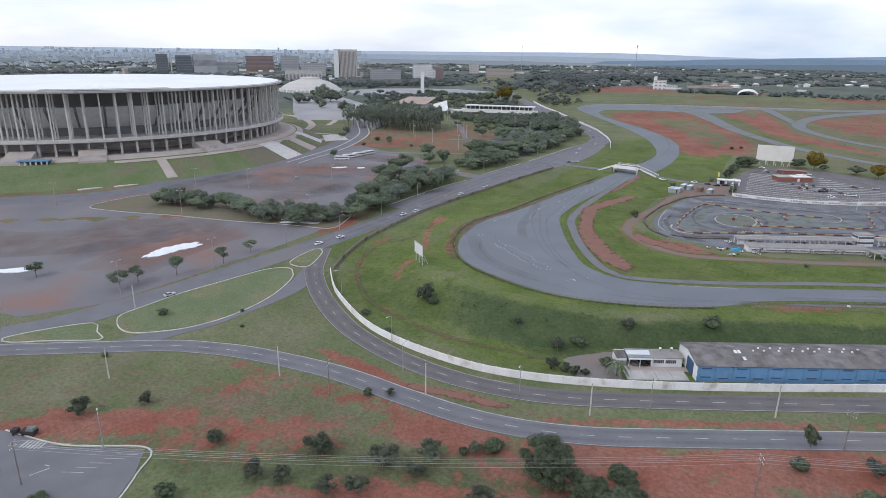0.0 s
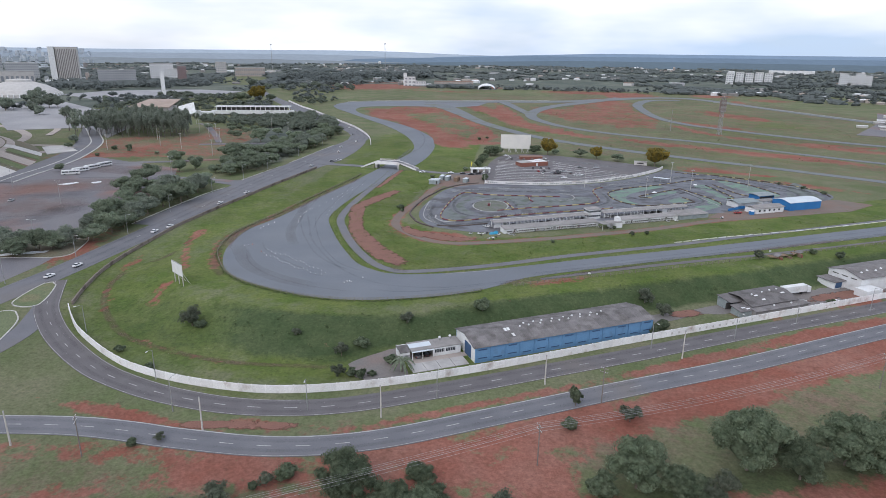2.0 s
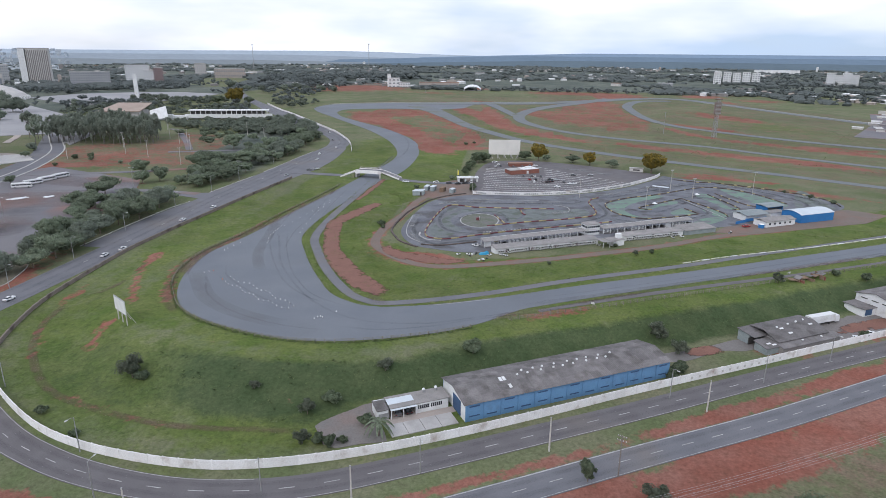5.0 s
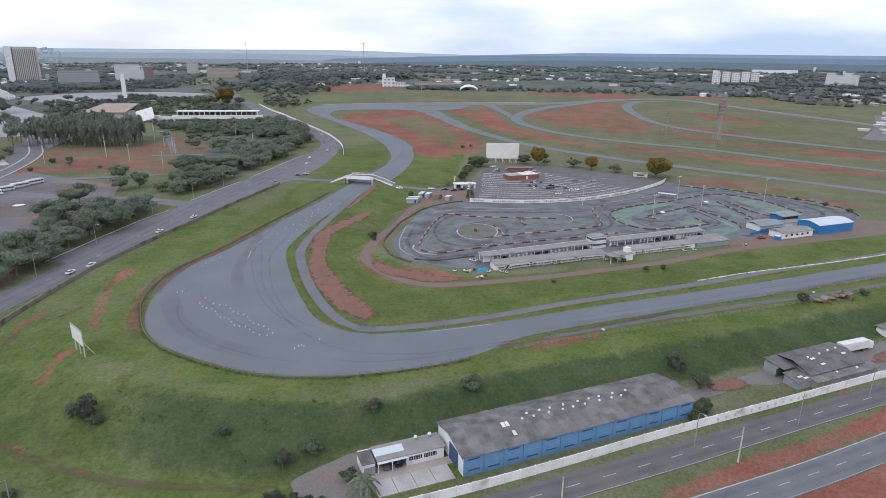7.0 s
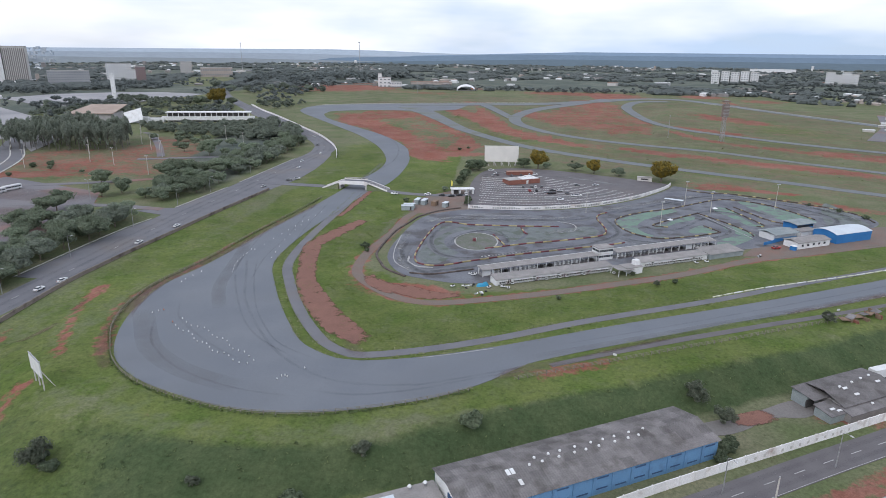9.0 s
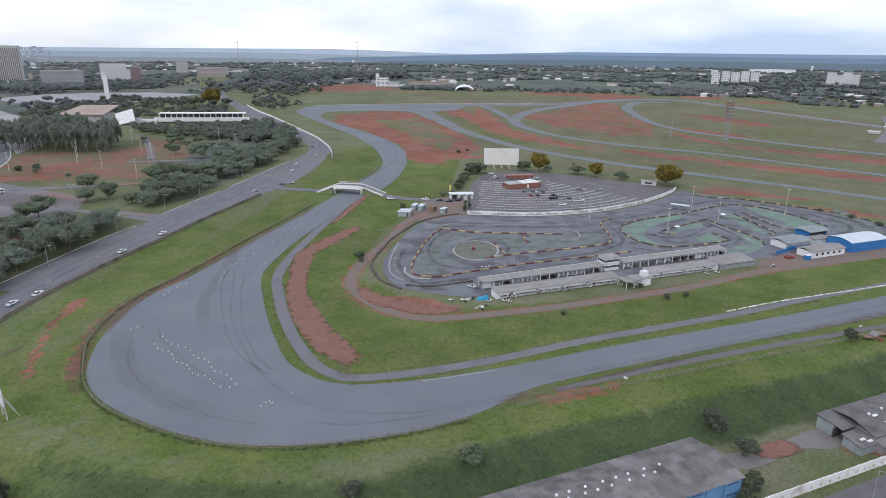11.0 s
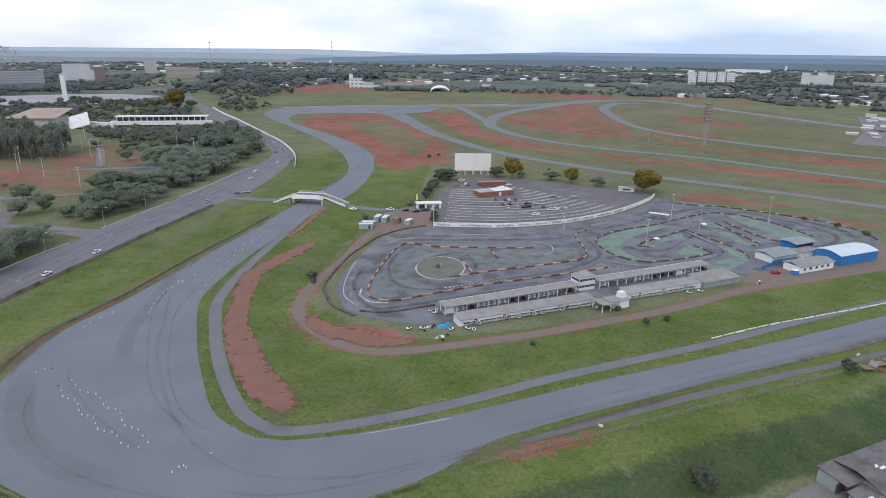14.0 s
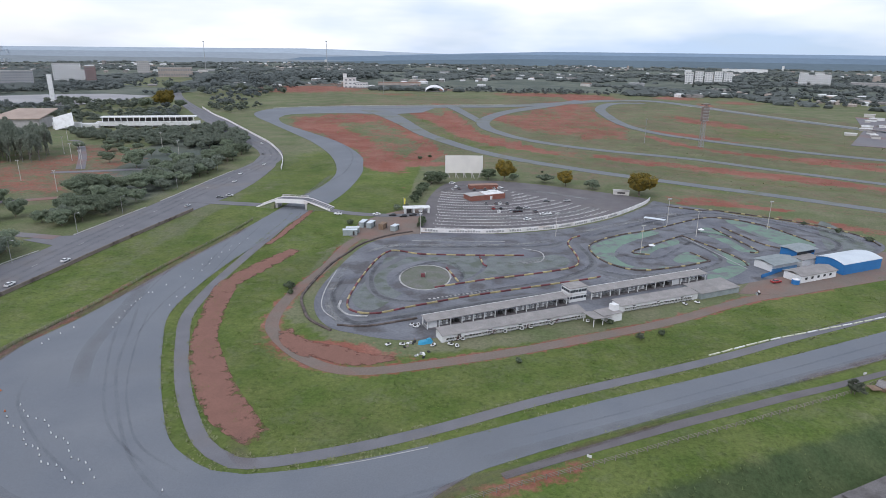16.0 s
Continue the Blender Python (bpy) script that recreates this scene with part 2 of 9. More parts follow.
def film_mat(name, colour, top=0.6, scale=0.15, low=0.15, ragged=False):
    """A thin film of rubber or dust that lets the surface below show through; a ragged one frays at its edges."""
    m = mat(name, colour, tuple(c * 0.9 for c in colour), 0.2, 0.9, fine=0.2)
    n, l = m.node_tree.nodes, m.node_tree.links
    geo = n.new("ShaderNodeNewGeometry")
    t = n.new("ShaderNodeTexNoise")
    t.inputs["Scale"].default_value, t.inputs["Detail"].default_value, t.inputs["Roughness"].default_value = scale, 8.0, 0.65
    l.new(geo.outputs["Position"], t.inputs["Vector"])
    r = n.new("ShaderNodeMapRange")
    for key, v in (("From Min", 0.35), ("From Max", 0.65), ("To Min", low), ("To Max", top)):
        r.inputs[key].default_value = v
    l.new(t.outputs["Fac"], r.inputs["Value"])
    a = n.new("ShaderNodeAttribute")
    a.attribute_name = "cover"
    k = n.new("ShaderNodeMath")
    k.operation = "MULTIPLY"
    l.new(r.outputs["Result"], k.inputs[0])
    l.new(a.outputs["Fac"], k.inputs[1])
    if ragged:
        k.operation = "ADD"
        e = n.new("ShaderNodeMapRange")
        for key, v in (("From Min", 0.55), ("From Max", 0.95)):
            e.inputs[key].default_value = v
        l.new(k.outputs[0], e.inputs["Value"])
        k = n.new("ShaderNodeMath")
        k.operation = "MULTIPLY"
        k.inputs[1].default_value = 1.0
        l.new(e.outputs["Result"], k.inputs[0])
    k.use_clamp = True
    l.new(k.outputs[0], n["Principled BSDF"].inputs["Alpha"])
    return m


RUBBER_FILM = film_mat("rubber_film", (0.095, 0.098, 0.108), 0.17, 0.10, 0.03)
PALE_FILM = film_mat("pale_dust_film", (0.24, 0.24, 0.25), 0.35, 0.1)
EARTH_FILM = film_mat("red_earth_film", (0.24, 0.165, 0.145), 0.5, 0.05, 0.1)
SOIL_FILM = film_mat("bare_soil_film", (0.222, 0.112, 0.086), 0.75, 0.24, -0.10, True)
TRAIL_FILM = film_mat("trodden_trail_film", (0.175, 0.125, 0.085), 0.60, 0.18, 0.05)
KART_DARK = film_mat("kart_rubber_film", (0.07, 0.072, 0.082), 0.5, 0.2, 0.05)
KART_DUST = film_mat("kart_dust_film", (0.30, 0.30, 0.30), 0.75, 0.12, 0.0)
TAR_FILM = film_mat("tar_film", (0.085, 0.082, 0.09), 0.32, 0.08, 0.05)


def leaf_mat(name, a, b):
    """Foliage: matt leaves that let a third of the light through."""
    m = mat(name, a, b, 0.45, 0.9, fine=0.35, bscale=2.2, rand=0.2, spec=0.06)
    n, l = m.node_tree.nodes, m.node_tree.links
    p, out = n["Principled BSDF"], n["Material Output"]
    thin, both = n.new("ShaderNodeBsdfTranslucent"), n.new("ShaderNodeMixShader")
    l.new(p.inputs["Base Color"].links[0].from_socket, thin.inputs["Color"])
    both.inputs["Fac"].default_value = 0.50
    l.new(p.outputs["BSDF"], both.inputs[1])
    l.new(thin.outputs["BSDF"], both.inputs[2])
    l.new(both.outputs["Shader"], out.inputs["Surface"])
    return m


# Dark, mid and eucalyptus leaves lightened and greyed: haze put into their colours.
LEAF = leaf_mat("hazed_dark_foliage", (0.206, 0.240, 0.194), (0.268, 0.296, 0.236))
LEAF_MID = leaf_mat("hazed_mid_foliage", (0.206, 0.250, 0.178), (0.262, 0.298, 0.214))
LEAF_NEAR = leaf_mat("near_dark_foliage", (0.136, 0.172, 0.112), (0.188, 0.220, 0.144))
LEAF_GREY = leaf_mat("greyish_foliage", (0.130, 0.150, 0.108), (0.170, 0.185, 0.140))
LEAF_GUM = leaf_mat("hazed_eucalyptus_foliage", (0.270, 0.308, 0.250), (0.330, 0.358, 0.296))
LEAF_YELLOW = leaf_mat("yellow_blossom", (0.33, 0.235, 0.05), (0.17, 0.155, 0.062))
WEED = mat("tall_weeds", (0.085, 0.115, 0.050), (0.120, 0.145, 0.066), 0.15, 0.9, fine=0.3, bscale=2.0, spec=0.1)
# Greyer and bluer than near leaves: distance haze in the base colour.
LEAF_FAR = leaf_mat("hazed_far_woodland", (0.180, 0.206, 0.202), (0.232, 0.252, 0.242))
PAINTS = [mat("car_" + k, c, tuple(v * 0.93 for v in c), 1.0, 0.3, fine=0.0, spec=0.5) for k, c in
          (("white", (0.72, 0.72, 0.72)), ("silver", (0.42, 0.43, 0.44)), ("black", (0.02, 0.02, 0.022)),
           ("grey", (0.12, 0.125, 0.13)), ("red", (0.33, 0.03, 0.03)))]
LAMP_RED = mat("red_lamp_glass", (0.25, 0.02, 0.02), (0.2, 0.02, 0.02), 1.0, 0.3, fine=0.0)
LAMP_CLEAR = mat("lamp_glass", (0.6, 0.6, 0.58), (0.5, 0.5, 0.5), 1.0, 0.2, fine=0.0)


def ground_mat():
    """Grass, weeds, red soil and bush land, shared out by what grows where."""
    m = bpy.data.materials.new("ground_cover")
    m.use_nodes = True
    n, l = m.node_tree.nodes, m.node_tree.links
    p = n["Principled BSDF"]
    p.inputs["Roughness"].default_value, p.inputs["Specular IOR Level"].default_value = 0.95, 0.1
    geo = n.new("ShaderNodeNewGeometry")

    def noisy(s, d=6.0, rough=0.55):
        t = n.new("ShaderNodeTexNoise")
        t.inputs["Scale"].default_value, t.inputs["Detail"].default_value, t.inputs["Roughness"].default_value = s, d, rough
        l.new(geo.outputs["Position"], t.inputs["Vector"])
        return t.outputs["Fac"]

    def ramp(v, a, b, c=0.0, d=1.0):
        r = n.new("ShaderNodeMapRange")
        for key, x in (("From Min", a), ("From Max", b), ("To Min", c), ("To Max", d)):
            r.inputs[key].default_value = x
        l.new(v, r.inputs["Value"])
        return r.outputs["Result"]

    def maths(op, a, b):
        x = n.new("ShaderNodeMath")
        x.operation = op
        for i, v in enumerate((a, b)):
            if isinstance(v, float):
                x.inputs[i].default_value = v
            else:
                l.new(v, x.inputs[i])
        return x.outputs[0]

    def mix(f, a, b):
        x = n.new("ShaderNodeMix")
        x.data_type = "RGBA"
        l.new(f, x.inputs["Factor"])
        for key, v in (("A", a), ("B", b)):
            if isinstance(v, tuple):
                x.inputs[key].default_value = (*v, 1)
            else:
                l.new(v, x.inputs[key])
        return x.outputs["Result"]

    def mask(name):
        a = n.new("ShaderNodeAttribute")
        a.attribute_name = name
        return a.outputs["Fac"]

    ragged = maths("ADD", maths("MULTIPLY", noisy(0.20, 8.0, 0.74), 0.6), maths("MULTIPLY", noisy(0.035, 8.0, 0.70), 0.4))
    broad = noisy(0.012, 4.0)
    tuft = noisy(0.42, 7.0, 0.8)
    blade = noisy(2.6, 4.0, 0.7)
    grass = mix(ramp(noisy(0.05), 0.35, 0.65), (0.118, 0.142, 0.067), (0.172, 0.168, 0.106))
    grass = mix(ramp(tuft, 0.52, 0.68, 0.0, 0.7), grass, (0.085, 0.105, 0.055))
    lush = mix(ramp(noisy(0.06, 7.0, 0.6), 0.36, 0.64), (0.082, 0.121, 0.029), (0.136, 0.160, 0.052))
    lush = mix(ramp(noisy(0.026, 6.0, 0.62), 0.52, 0.66, 0.0, 0.30), lush, (0.122, 0.122, 0.068))
    lush = mix(ramp(tuft, 0.50, 0.66, 0.0, 0.75), lush, (0.056, 0.082, 0.025))
    dry = mix(ramp(noisy(0.035, 8.0, 0.7), 0.38, 0.62), (0.158, 0.142, 0.092), (0.190, 0.132, 0.100))
    dry = mix(ramp(noisy(0.15, 7.0, 0.75), 0.46, 0.60, 0.0, 0.65), dry, (0.098, 0.112, 0.056))
    weeds = mix(ramp(noisy(0.12), 0.35, 0.65), (0.052, 0.076, 0.034), (0.076, 0.098, 0.046))
    soil = mix(ramp(noisy(0.06), 0.35, 0.65), (0.232, 0.088, 0.064), (0.258, 0.126, 0.098))
    soil = mix(ramp(noisy(0.25, 6.0, 0.7), 0.5, 0.68, 0.0, 0.5), soil, (0.168, 0.078, 0.055))
    # Bush land paler and bluer: distance haze put into its colour.
    bush = mix(ramp(noisy(0.015, 8.0, 0.7), 0.4, 0.6), (0.092, 0.108, 0.094), (0.142, 0.154, 0.124))

    def edge(name, spread=0.55, soft=0.08):
        return ramp(maths("ADD", mask(name), maths("MULTIPLY", maths("SUBTRACT", ragged, 0.5), spread * 2)), 0.5 - soft, 0.5 + soft)

    c = mix(edge("lush", 1.2, 0.22), grass, lush)
    c = mix(edge("dry", 1.5, 0.2), c, dry)
    c = mix(edge("weeds", 0.8, 0.25), c, weeds)
    c = mix(edge("bush", 0.3), c, bush)
    c = mix(edge("soil", 1.5, 0.12), c, soil)
    g = maths("MULTIPLY", ramp(noisy(0.9, 6.0, 0.8), 0.3, 0.7, 0.66, 1.34), ramp(blade, 0.3, 0.7, 0.93, 1.07))
    v = n.new("ShaderNodeVectorMath")
    v.operation = "SCALE"
    l.new(c, v.inputs[0])
    l.new(g, v.inputs["Scale"])
    w = n.new("ShaderNodeVectorMath")
    w.operation = "SCALE"
    l.new(v.outputs["Vector"], w.inputs[0])
    l.new(ramp(broad, 0.35, 0.65, 0.9, 1.1), w.inputs["Scale"])
    l.new(w.outputs["Vector"], p.inputs["Base Color"])
    b = n.new("ShaderNodeBump")
    b.inputs["Strength"].default_value, b.inputs["Distance"].default_value = 0.45, 0.3
    l.new(noisy(0.7, 6.0, 0.7), b.inputs["Height"])
    l.new(b.outputs["Normal"], p.inputs["Normal"])
    return m


GROUND = ground_mat()


# ---- building helpers ----
class Shape:
    """Gathers vertices and faces of one mesh."""

    def __init__(self):
        self.v, self.f = [], []

    def add(self, verts, faces):
        k = len(self.v)
        self.v += [tuple(a) for a in verts]
        self.f += [tuple(i + k for i in f) for f in faces]
        return self

    def box(self, c, s, rz=0.0, top=1.0):
        """Box of size s with its base centre at c, turned rz degrees; its top may be drawn in."""
        x, y, z = s[0] / 2, s[1] / 2, s[2]
        a, b = math.cos(radians(rz)), math.sin(radians(rz))
        vs = []
        for zz, k in ((0, 1), (z, top)):
            for px, py in ((-x, -y), (x, -y), (x, y), (-x, y)):
                px, py = px * k, py * k
                vs.append((c[0] + px * a - py * b, c[1] + px * b + py * a, c[2] + zz))
        return self.add(vs, [(3, 2, 1, 0), (4, 5, 6, 7), (0, 1, 5, 4), (1, 2, 6, 5), (2, 3, 7, 6), (3, 0, 4, 7)])

    def tube(self, p, q, r, r2=None, n=8, caps=True):
        p, q = Vector(p), Vector(q)
        r2 = r if r2 is None else r2
        d = (q - p).normalized()
        u = d.orthogonal().normalized()
        w = d.cross(u)
        vs = []
        for o, k in ((p, r), (q, r2)):
            for i in range(n):
                t = 2 * math.pi * i / n
                vs.append(o + u * (k * math.cos(t)) + w * (k * math.sin(t)))
        fs = [(i, (i + 1) % n, n + (i + 1) % n, n + i) for i in range(n)]
        if caps:
            fs += [tuple(range(n - 1, -1, -1)), tuple(range(n, 2 * n))]
        return self.add(vs, fs)

    def prism(self, pts, z0, z1):
        """Upright prism over a plan."""
        n = len(pts)
        vs = [(x, y, z0) for x, y in pts] + [(x, y, z1) for x, y in pts]
        fs = [(i, (i + 1) % n, n + (i + 1) % n, n + i) for i in range(n)] + [tuple(range(n - 1, -1, -1)), tuple(range(n, 2 * n))]
        return self.add(vs, fs)

    def profile(self, pts, x0, x1):
        """A y-z outline drawn out along x."""
        n = len(pts)
        vs = [(x0, y, z) for y, z in pts] + [(x1, y, z) for y, z in pts]
        fs = [(i, n + i, n + (i + 1) % n, (i + 1) % n) for i in range(n)] + [tuple(range(n)), tuple(range(2 * n - 1, n - 1, -1))]
        return self.add(vs, fs)

    def mesh(self, name, material):
        me = bpy.data.meshes.new(name)
        me.from_pydata(self.v, [], self.f)
        me.materials.append(material)
        me.update()
        return me


def put(name, shape, material, parent=None, label="", m=None):
    """One mesh object, under a thing or a part."""
    me = shape if isinstance(shape, bpy.types.Mesh) else shape.mesh(name, material)
    ob = new(name, me)
    if m is not None:
        ob.matrix_basis = m
    if parent is not None:
        ob.parent = parent
    if label:
        ob["label"] = label
    return ob


def thing(name, m, label, category, group="", kind=""):
    ob = new(name)
    ob.empty_display_size = 0.5
    ob.matrix_basis = m
    return tagged(ob, label, category, group, kind)


def smooth(a, b, v):
    t = np.clip((v - a) / (b - a), 0, 1)
    return t * t * (3 - 2 * t)


def curve(pts, step=4.0, closed=False):
    """A smooth line through plan points, cut into even steps."""
    p = [np.array(q, float) for q in pts]
    n = len(p)
    out = []
    for i in range(n if closed else n - 1):
        if closed:
            a, b, c, d = p[(i - 1) % n], p[i], p[(i + 1) % n], p[(i + 2) % n]
        else:
            b, c = p[i], p[i + 1]
            a, d = (p[i - 1] if i else 2 * b - c), (p[i + 2] if i + 2 < n else 2 * c - b)
        k = max(1, int(round(np.linalg.norm(c - b) / step)))
        for j in range(k):
            t = j / k
            out.append(0.5 * (2 * b + (c - a) * t + (2 * a - 5 * b + 4 * c - d) * t * t + (3 * b - a - 3 * c + d) * t ** 3))
    if not closed:
        out.append(p[-1])
    return np.array(out)


def segments(line, length, gap=0.0, start=0.0):
    """Even pieces along a line: mid x, mid y, turn in degrees, length."""
    d = np.r_[0, np.cumsum(np.linalg.norm(np.diff(line, axis=0), axis=1))]
    out, s = [], start
    while s + length <= d[-1] + 1e-6:
        a = np.array([np.interp(s, d, line[:, k]) for k in (0, 1)])
        b = np.array([np.interp(s + length, d, line[:, k]) for k in (0, 1)])
        out.append(((a[0] + b[0]) / 2, (a[1] + b[1]) / 2, math.degrees(math.atan2(b[1] - a[1], b[0] - a[0])), float(np.linalg.norm(b - a))))
        s += length + gap
    return out


def offset(line, d):
    """The line moved d metres to its left."""
    t = np.gradient(line, axis=0)
    t /= np.linalg.norm(t, axis=1)[:, None]
    return line + np.c_[-t[:, 1], t[:, 0]] * d


# ---- lie of the land ----
CREST = np.array([(900, 680), (330, 382), (160, 303), (121, 284), (95, 269), (79, 262), (58, 252), (38, 242), (20, 233.5), (3.5, 226), (-12, 218), (-26.5, 209.5), (-41, 205.5), (-56, 203),
                  (-70, 203), (-91, 206.5), (-111, 215), (-127, 231), (-137, 258), (-141, 294), (-141, 334), (-138, 371), (-128, 407),
                  (-120, 470), (-300, 1100), (-300, 3000), (900, 3000)], float)


def far_from(x, y, pts, closed=True):
    best = np.full(np.shape(x), 1e9)
    n = len(pts)
    for i in range(n if closed else n - 1):
        a, b = pts[i], pts[(i + 1) % n]
        d = b - a
        t = np.clip(((x - a[0]) * d[0] + (y - a[1]) * d[1]) / (d @ d), 0, 1)
        best = np.minimum(best, np.hypot(x - a[0] - t * d[0], y - a[1] - t * d[1]))
    return best


def within(x, y, pts):
    r = np.zeros(np.shape(x), bool)
    j = len(pts) - 1
    for i in range(len(pts)):
        (xi, yi), (xj, yj) = pts[i], pts[j]
        if yi != yj:
            r ^= ((yi > y) != (yj > y)) & (x < (xj - xi) * (y - yi) / (yj - yi) + xi)
        j = i
    return r


def bank_width(x):
    return 26 - 11 * smooth(-62, -30, x)


def land(x, y):
    """Height of the ground: the track's terrace, the bank down to the roads, the rise to the west."""
    x, y = np.asarray(x, float), np.asarray(y, float)
    s = -0.6 * x + 0.8 * y
    hi = 0.02 * np.maximum(0, np.minimum(s, 1300) - 350)
    lo = np.where(s > 345, hi, np.clip(0.045 * (s - 345), -6.5, 0))
    d = np.where(within(x, y, CREST), 0, far_from(x, y, CREST))
    return hi + (lo - hi) * smooth(0, 1, d / bank_width(x))


def z_at(x, y):
    return float(land(np.array([x]), np.array([y]))[0])


def drape(pts, lift):
    pts = np.asarray(pts, float)
    return np.c_[pts, land(pts[:, 0], pts[:, 1]) + lift]


def ribbon(line, width, lift, cross=4):
    """A strip along a line, lying on the land, with a skirt."""
    s = Shape()
    wid = np.full(len(line), width) if np.isscalar(width) else np.interp(np.linspace(0, 1, len(line)), np.linspace(0, 1, len(width)), width)
    t = np.gradient(line, axis=0)
    t /= np.linalg.norm(t, axis=1)[:, None]
    nrm = np.c_[-t[:, 1], t[:, 0]]
    rows = [drape(line + nrm * (wid * k)[:, None], lift) for k in np.linspace(0.5, -0.5, cross + 1)]
    rows = [rows[0] - (0, 0, 0.4 + lift)] + rows + [rows[-1] - (0, 0, 0.4 + lift)]
    n, k = len(line), len(rows)
    s.v = [tuple(rows[j][i]) for i in range(n) for j in range(k)]
    s.f = [(i * k + j, i * k + j + 1, (i + 1) * k + j + 1, (i + 1) * k + j) for i in range(n - 1) for j in range(k - 1)]
    return s


def sheet(outline, lift, cell=8.0):
    """A flat paved or planted area with any outline, lying on the land."""
    from mathutils import geometry
    outline = np.asarray(outline, float)
    x0, y0 = outline.min(axis=0)
    x1, y1 = outline.max(axis=0)
    gx, gy = np.meshgrid(np.arange(x0, x1, cell), np.arange(y0, y1, cell))
    gx, gy = gx.ravel(), gy.ravel()
    ok = within(gx, gy, outline) & (far_from(gx, gy, outline) > cell * 0.35)
    inner = np.c_[gx[ok], gy[ok]]
    pts = np.vstack([outline, inner])
    n = len(outline)
    res = geometry.delaunay_2d_cdt([Vector(p) for p in pts], [], [list(range(n))], 1, 1e-4)
    s = Shape()
    flat = np.array([tuple(v) for v in res[0]])
    s.v = [tuple(v) for v in drape(flat, lift)]
    s.f = [tuple(f) for f in res[2]]
    k = len(s.v)
    rim = drape(outline, lift)
    s.v += [tuple(v) for v in rim] + [tuple(v - (0, 0, lift + 0.4)) for v in rim]
    s.f += [(k + i, k + (i + 1) % n, k + n + (i + 1) % n, k + n + i) for i in range(n)]
    return s


FILMS = []


def film(line, width, lift, material, label, category):
    """A soft-edged film along a line, each a little above the last."""
    FILMS.append(1)
    lift += 0.0012 * len(FILMS)
    line = np.array(line, float)
    s = ribbon(line, width, lift, 6)
    ob = structure("surface_stain", s, material, label, category)
    n = len(ob.data.vertices)
    across = n // len(line)
    i, j = np.arange(n) // across, np.arange(n) % across
    u = np.abs(2 * j / (across - 1) - 1)
    ends = np.minimum(np.minimum(i, len(line) - 1 - i) / 3.0, 1.0)
    cover = np.clip(1 - u * u, 0, 1) * np.clip(ends, 0, 1)
    ob.data.attributes.new("cover", "FLOAT", "POINT").data.foreach_set("value", cover.astype(np.float32))
    return ob


def structure(name, shape, material, label, category):
    return tagged(put(name, shape, material), label, category, kind="structure")

# ---- plan lines ----
def line_of(text):
    return [tuple(float(v) for v in q.split(",")) for q in text.split()]


TRACK_OUT = curve(line_of("420,455 330,408 200,343 133.7,310 97.6,293 78.6,284.5 52.7,271.5 30,260 16.5,252.7 8.3,247.8 0.5,240 -6,234 -19,225.5 -36,219 -53,215.5 -68,216 -85,221 -101,228.5 "
                          "-112,237.5 -119,248 -125,262.5 -129,279.5 -130,299.5 -124,326 -118,369 -109,419 -103,458 -97,500 -90,540 -92,584 -110,645 "
                          "-141,710 -170,757 -220,835 -256,893 -269,934 -263,978 -239,1003 -183,1034 -106,1064 -40,1088"), 5)
TRACK_IN = curve(line_of("-60,985 -100,957 -166,950 -218,924 -225,900 -221,872 -201,829 -158,771 -117,714 -86,650 -76,605 -72,573 -72,525 -76.5,487 -87,446 -92,411 "
                         "-96,384 -98,355 -96.4,327.4 -87,303 -79,285.4 -70.4,269 -63,256.6 -56.6,250.5 -48.4,245.7 -41,244.8 -24.4,248.7 -1.7,258 "
                         "39.5,278.7 90.5,302.7 150,332.5 330,424 420,474"), 5)
LANE = curve(line_of("-89.3,465 -90.2,424 -92,391 -92.5,357 -90,328 -83,308 -73.7,287 -64.5,270 -54.6,255.6 -47,250 -41,248.5 -25.3,253 -1.6,263.7 "
                     "29.4,280.8 78.5,304.6 113.4,323.4 158,346.4 330,436"), 4)
TRACK_A = curve(line_of("-130,1000 -106,955 -78,884 -46,794 -28,757 -4.5,715 19,680 49,648 80,624 113,601 172,566 212,538 255,504 330,446 430,372"), 8)
TRACK_B = curve(line_of("190,1232 156,1176 96,1085 57,1023 32,959 20,897 23,846 38,804 58,768 94,732 137,706 196,679 245,641 276,615 306,588 400,510 520,415"), 8)
TRACK_TOP = curve(line_of("-150,1030 -100,1044 -29,1074 55,1102 156,1176 230,1240 310,1262 360,1200 410,1081 500,905 640,740"), 10)
TRACK_LINK = curve(line_of("-30,1095 -23,1066 -5.5,995 16,900"), 8)
TRACK_C = curve(line_of("640,520 373,699 307,743 246,797 210,841 191,905 189,1000 198,1100 235,1190 290,1215"), 8)
EXPRESS = curve(line_of("-216,101 -208,115 -202.5,133 -197,154 -192.5,180 -187,211 -183,233 -179.5,262 -176,300 -174,345 -171,400 -166,450 -161,510 "
                        "-155,570 -152,600 -154,627 -167,662 -190,699 -218,740 -256,798 -308,877 -345,934 -390,1005 -440,1090 -490,1190"), 5)
ROAD_2 = curve(line_of("-178,224 -170,210 -162,198 -145.6,182 -125,167.5 -107,159 -91,154 -73,151.3 -57,152 -40,156 -18,166 12,181.4 44,198 77,216 101,228.7 "
                       "200,281 330,350"), 4)
ROAD_3 = curve(line_of("-225,82 -205,95.4 -181,111.4 -161.5,124 -149.6,129 -134,133.4 -109,136.4 -93,136.3 -77.5,135 -52.6,135 -29,141 0,155.5 35,174 71,192.5 "
                       "93.5,205 131,226.5 200,265 330,335"), 4)
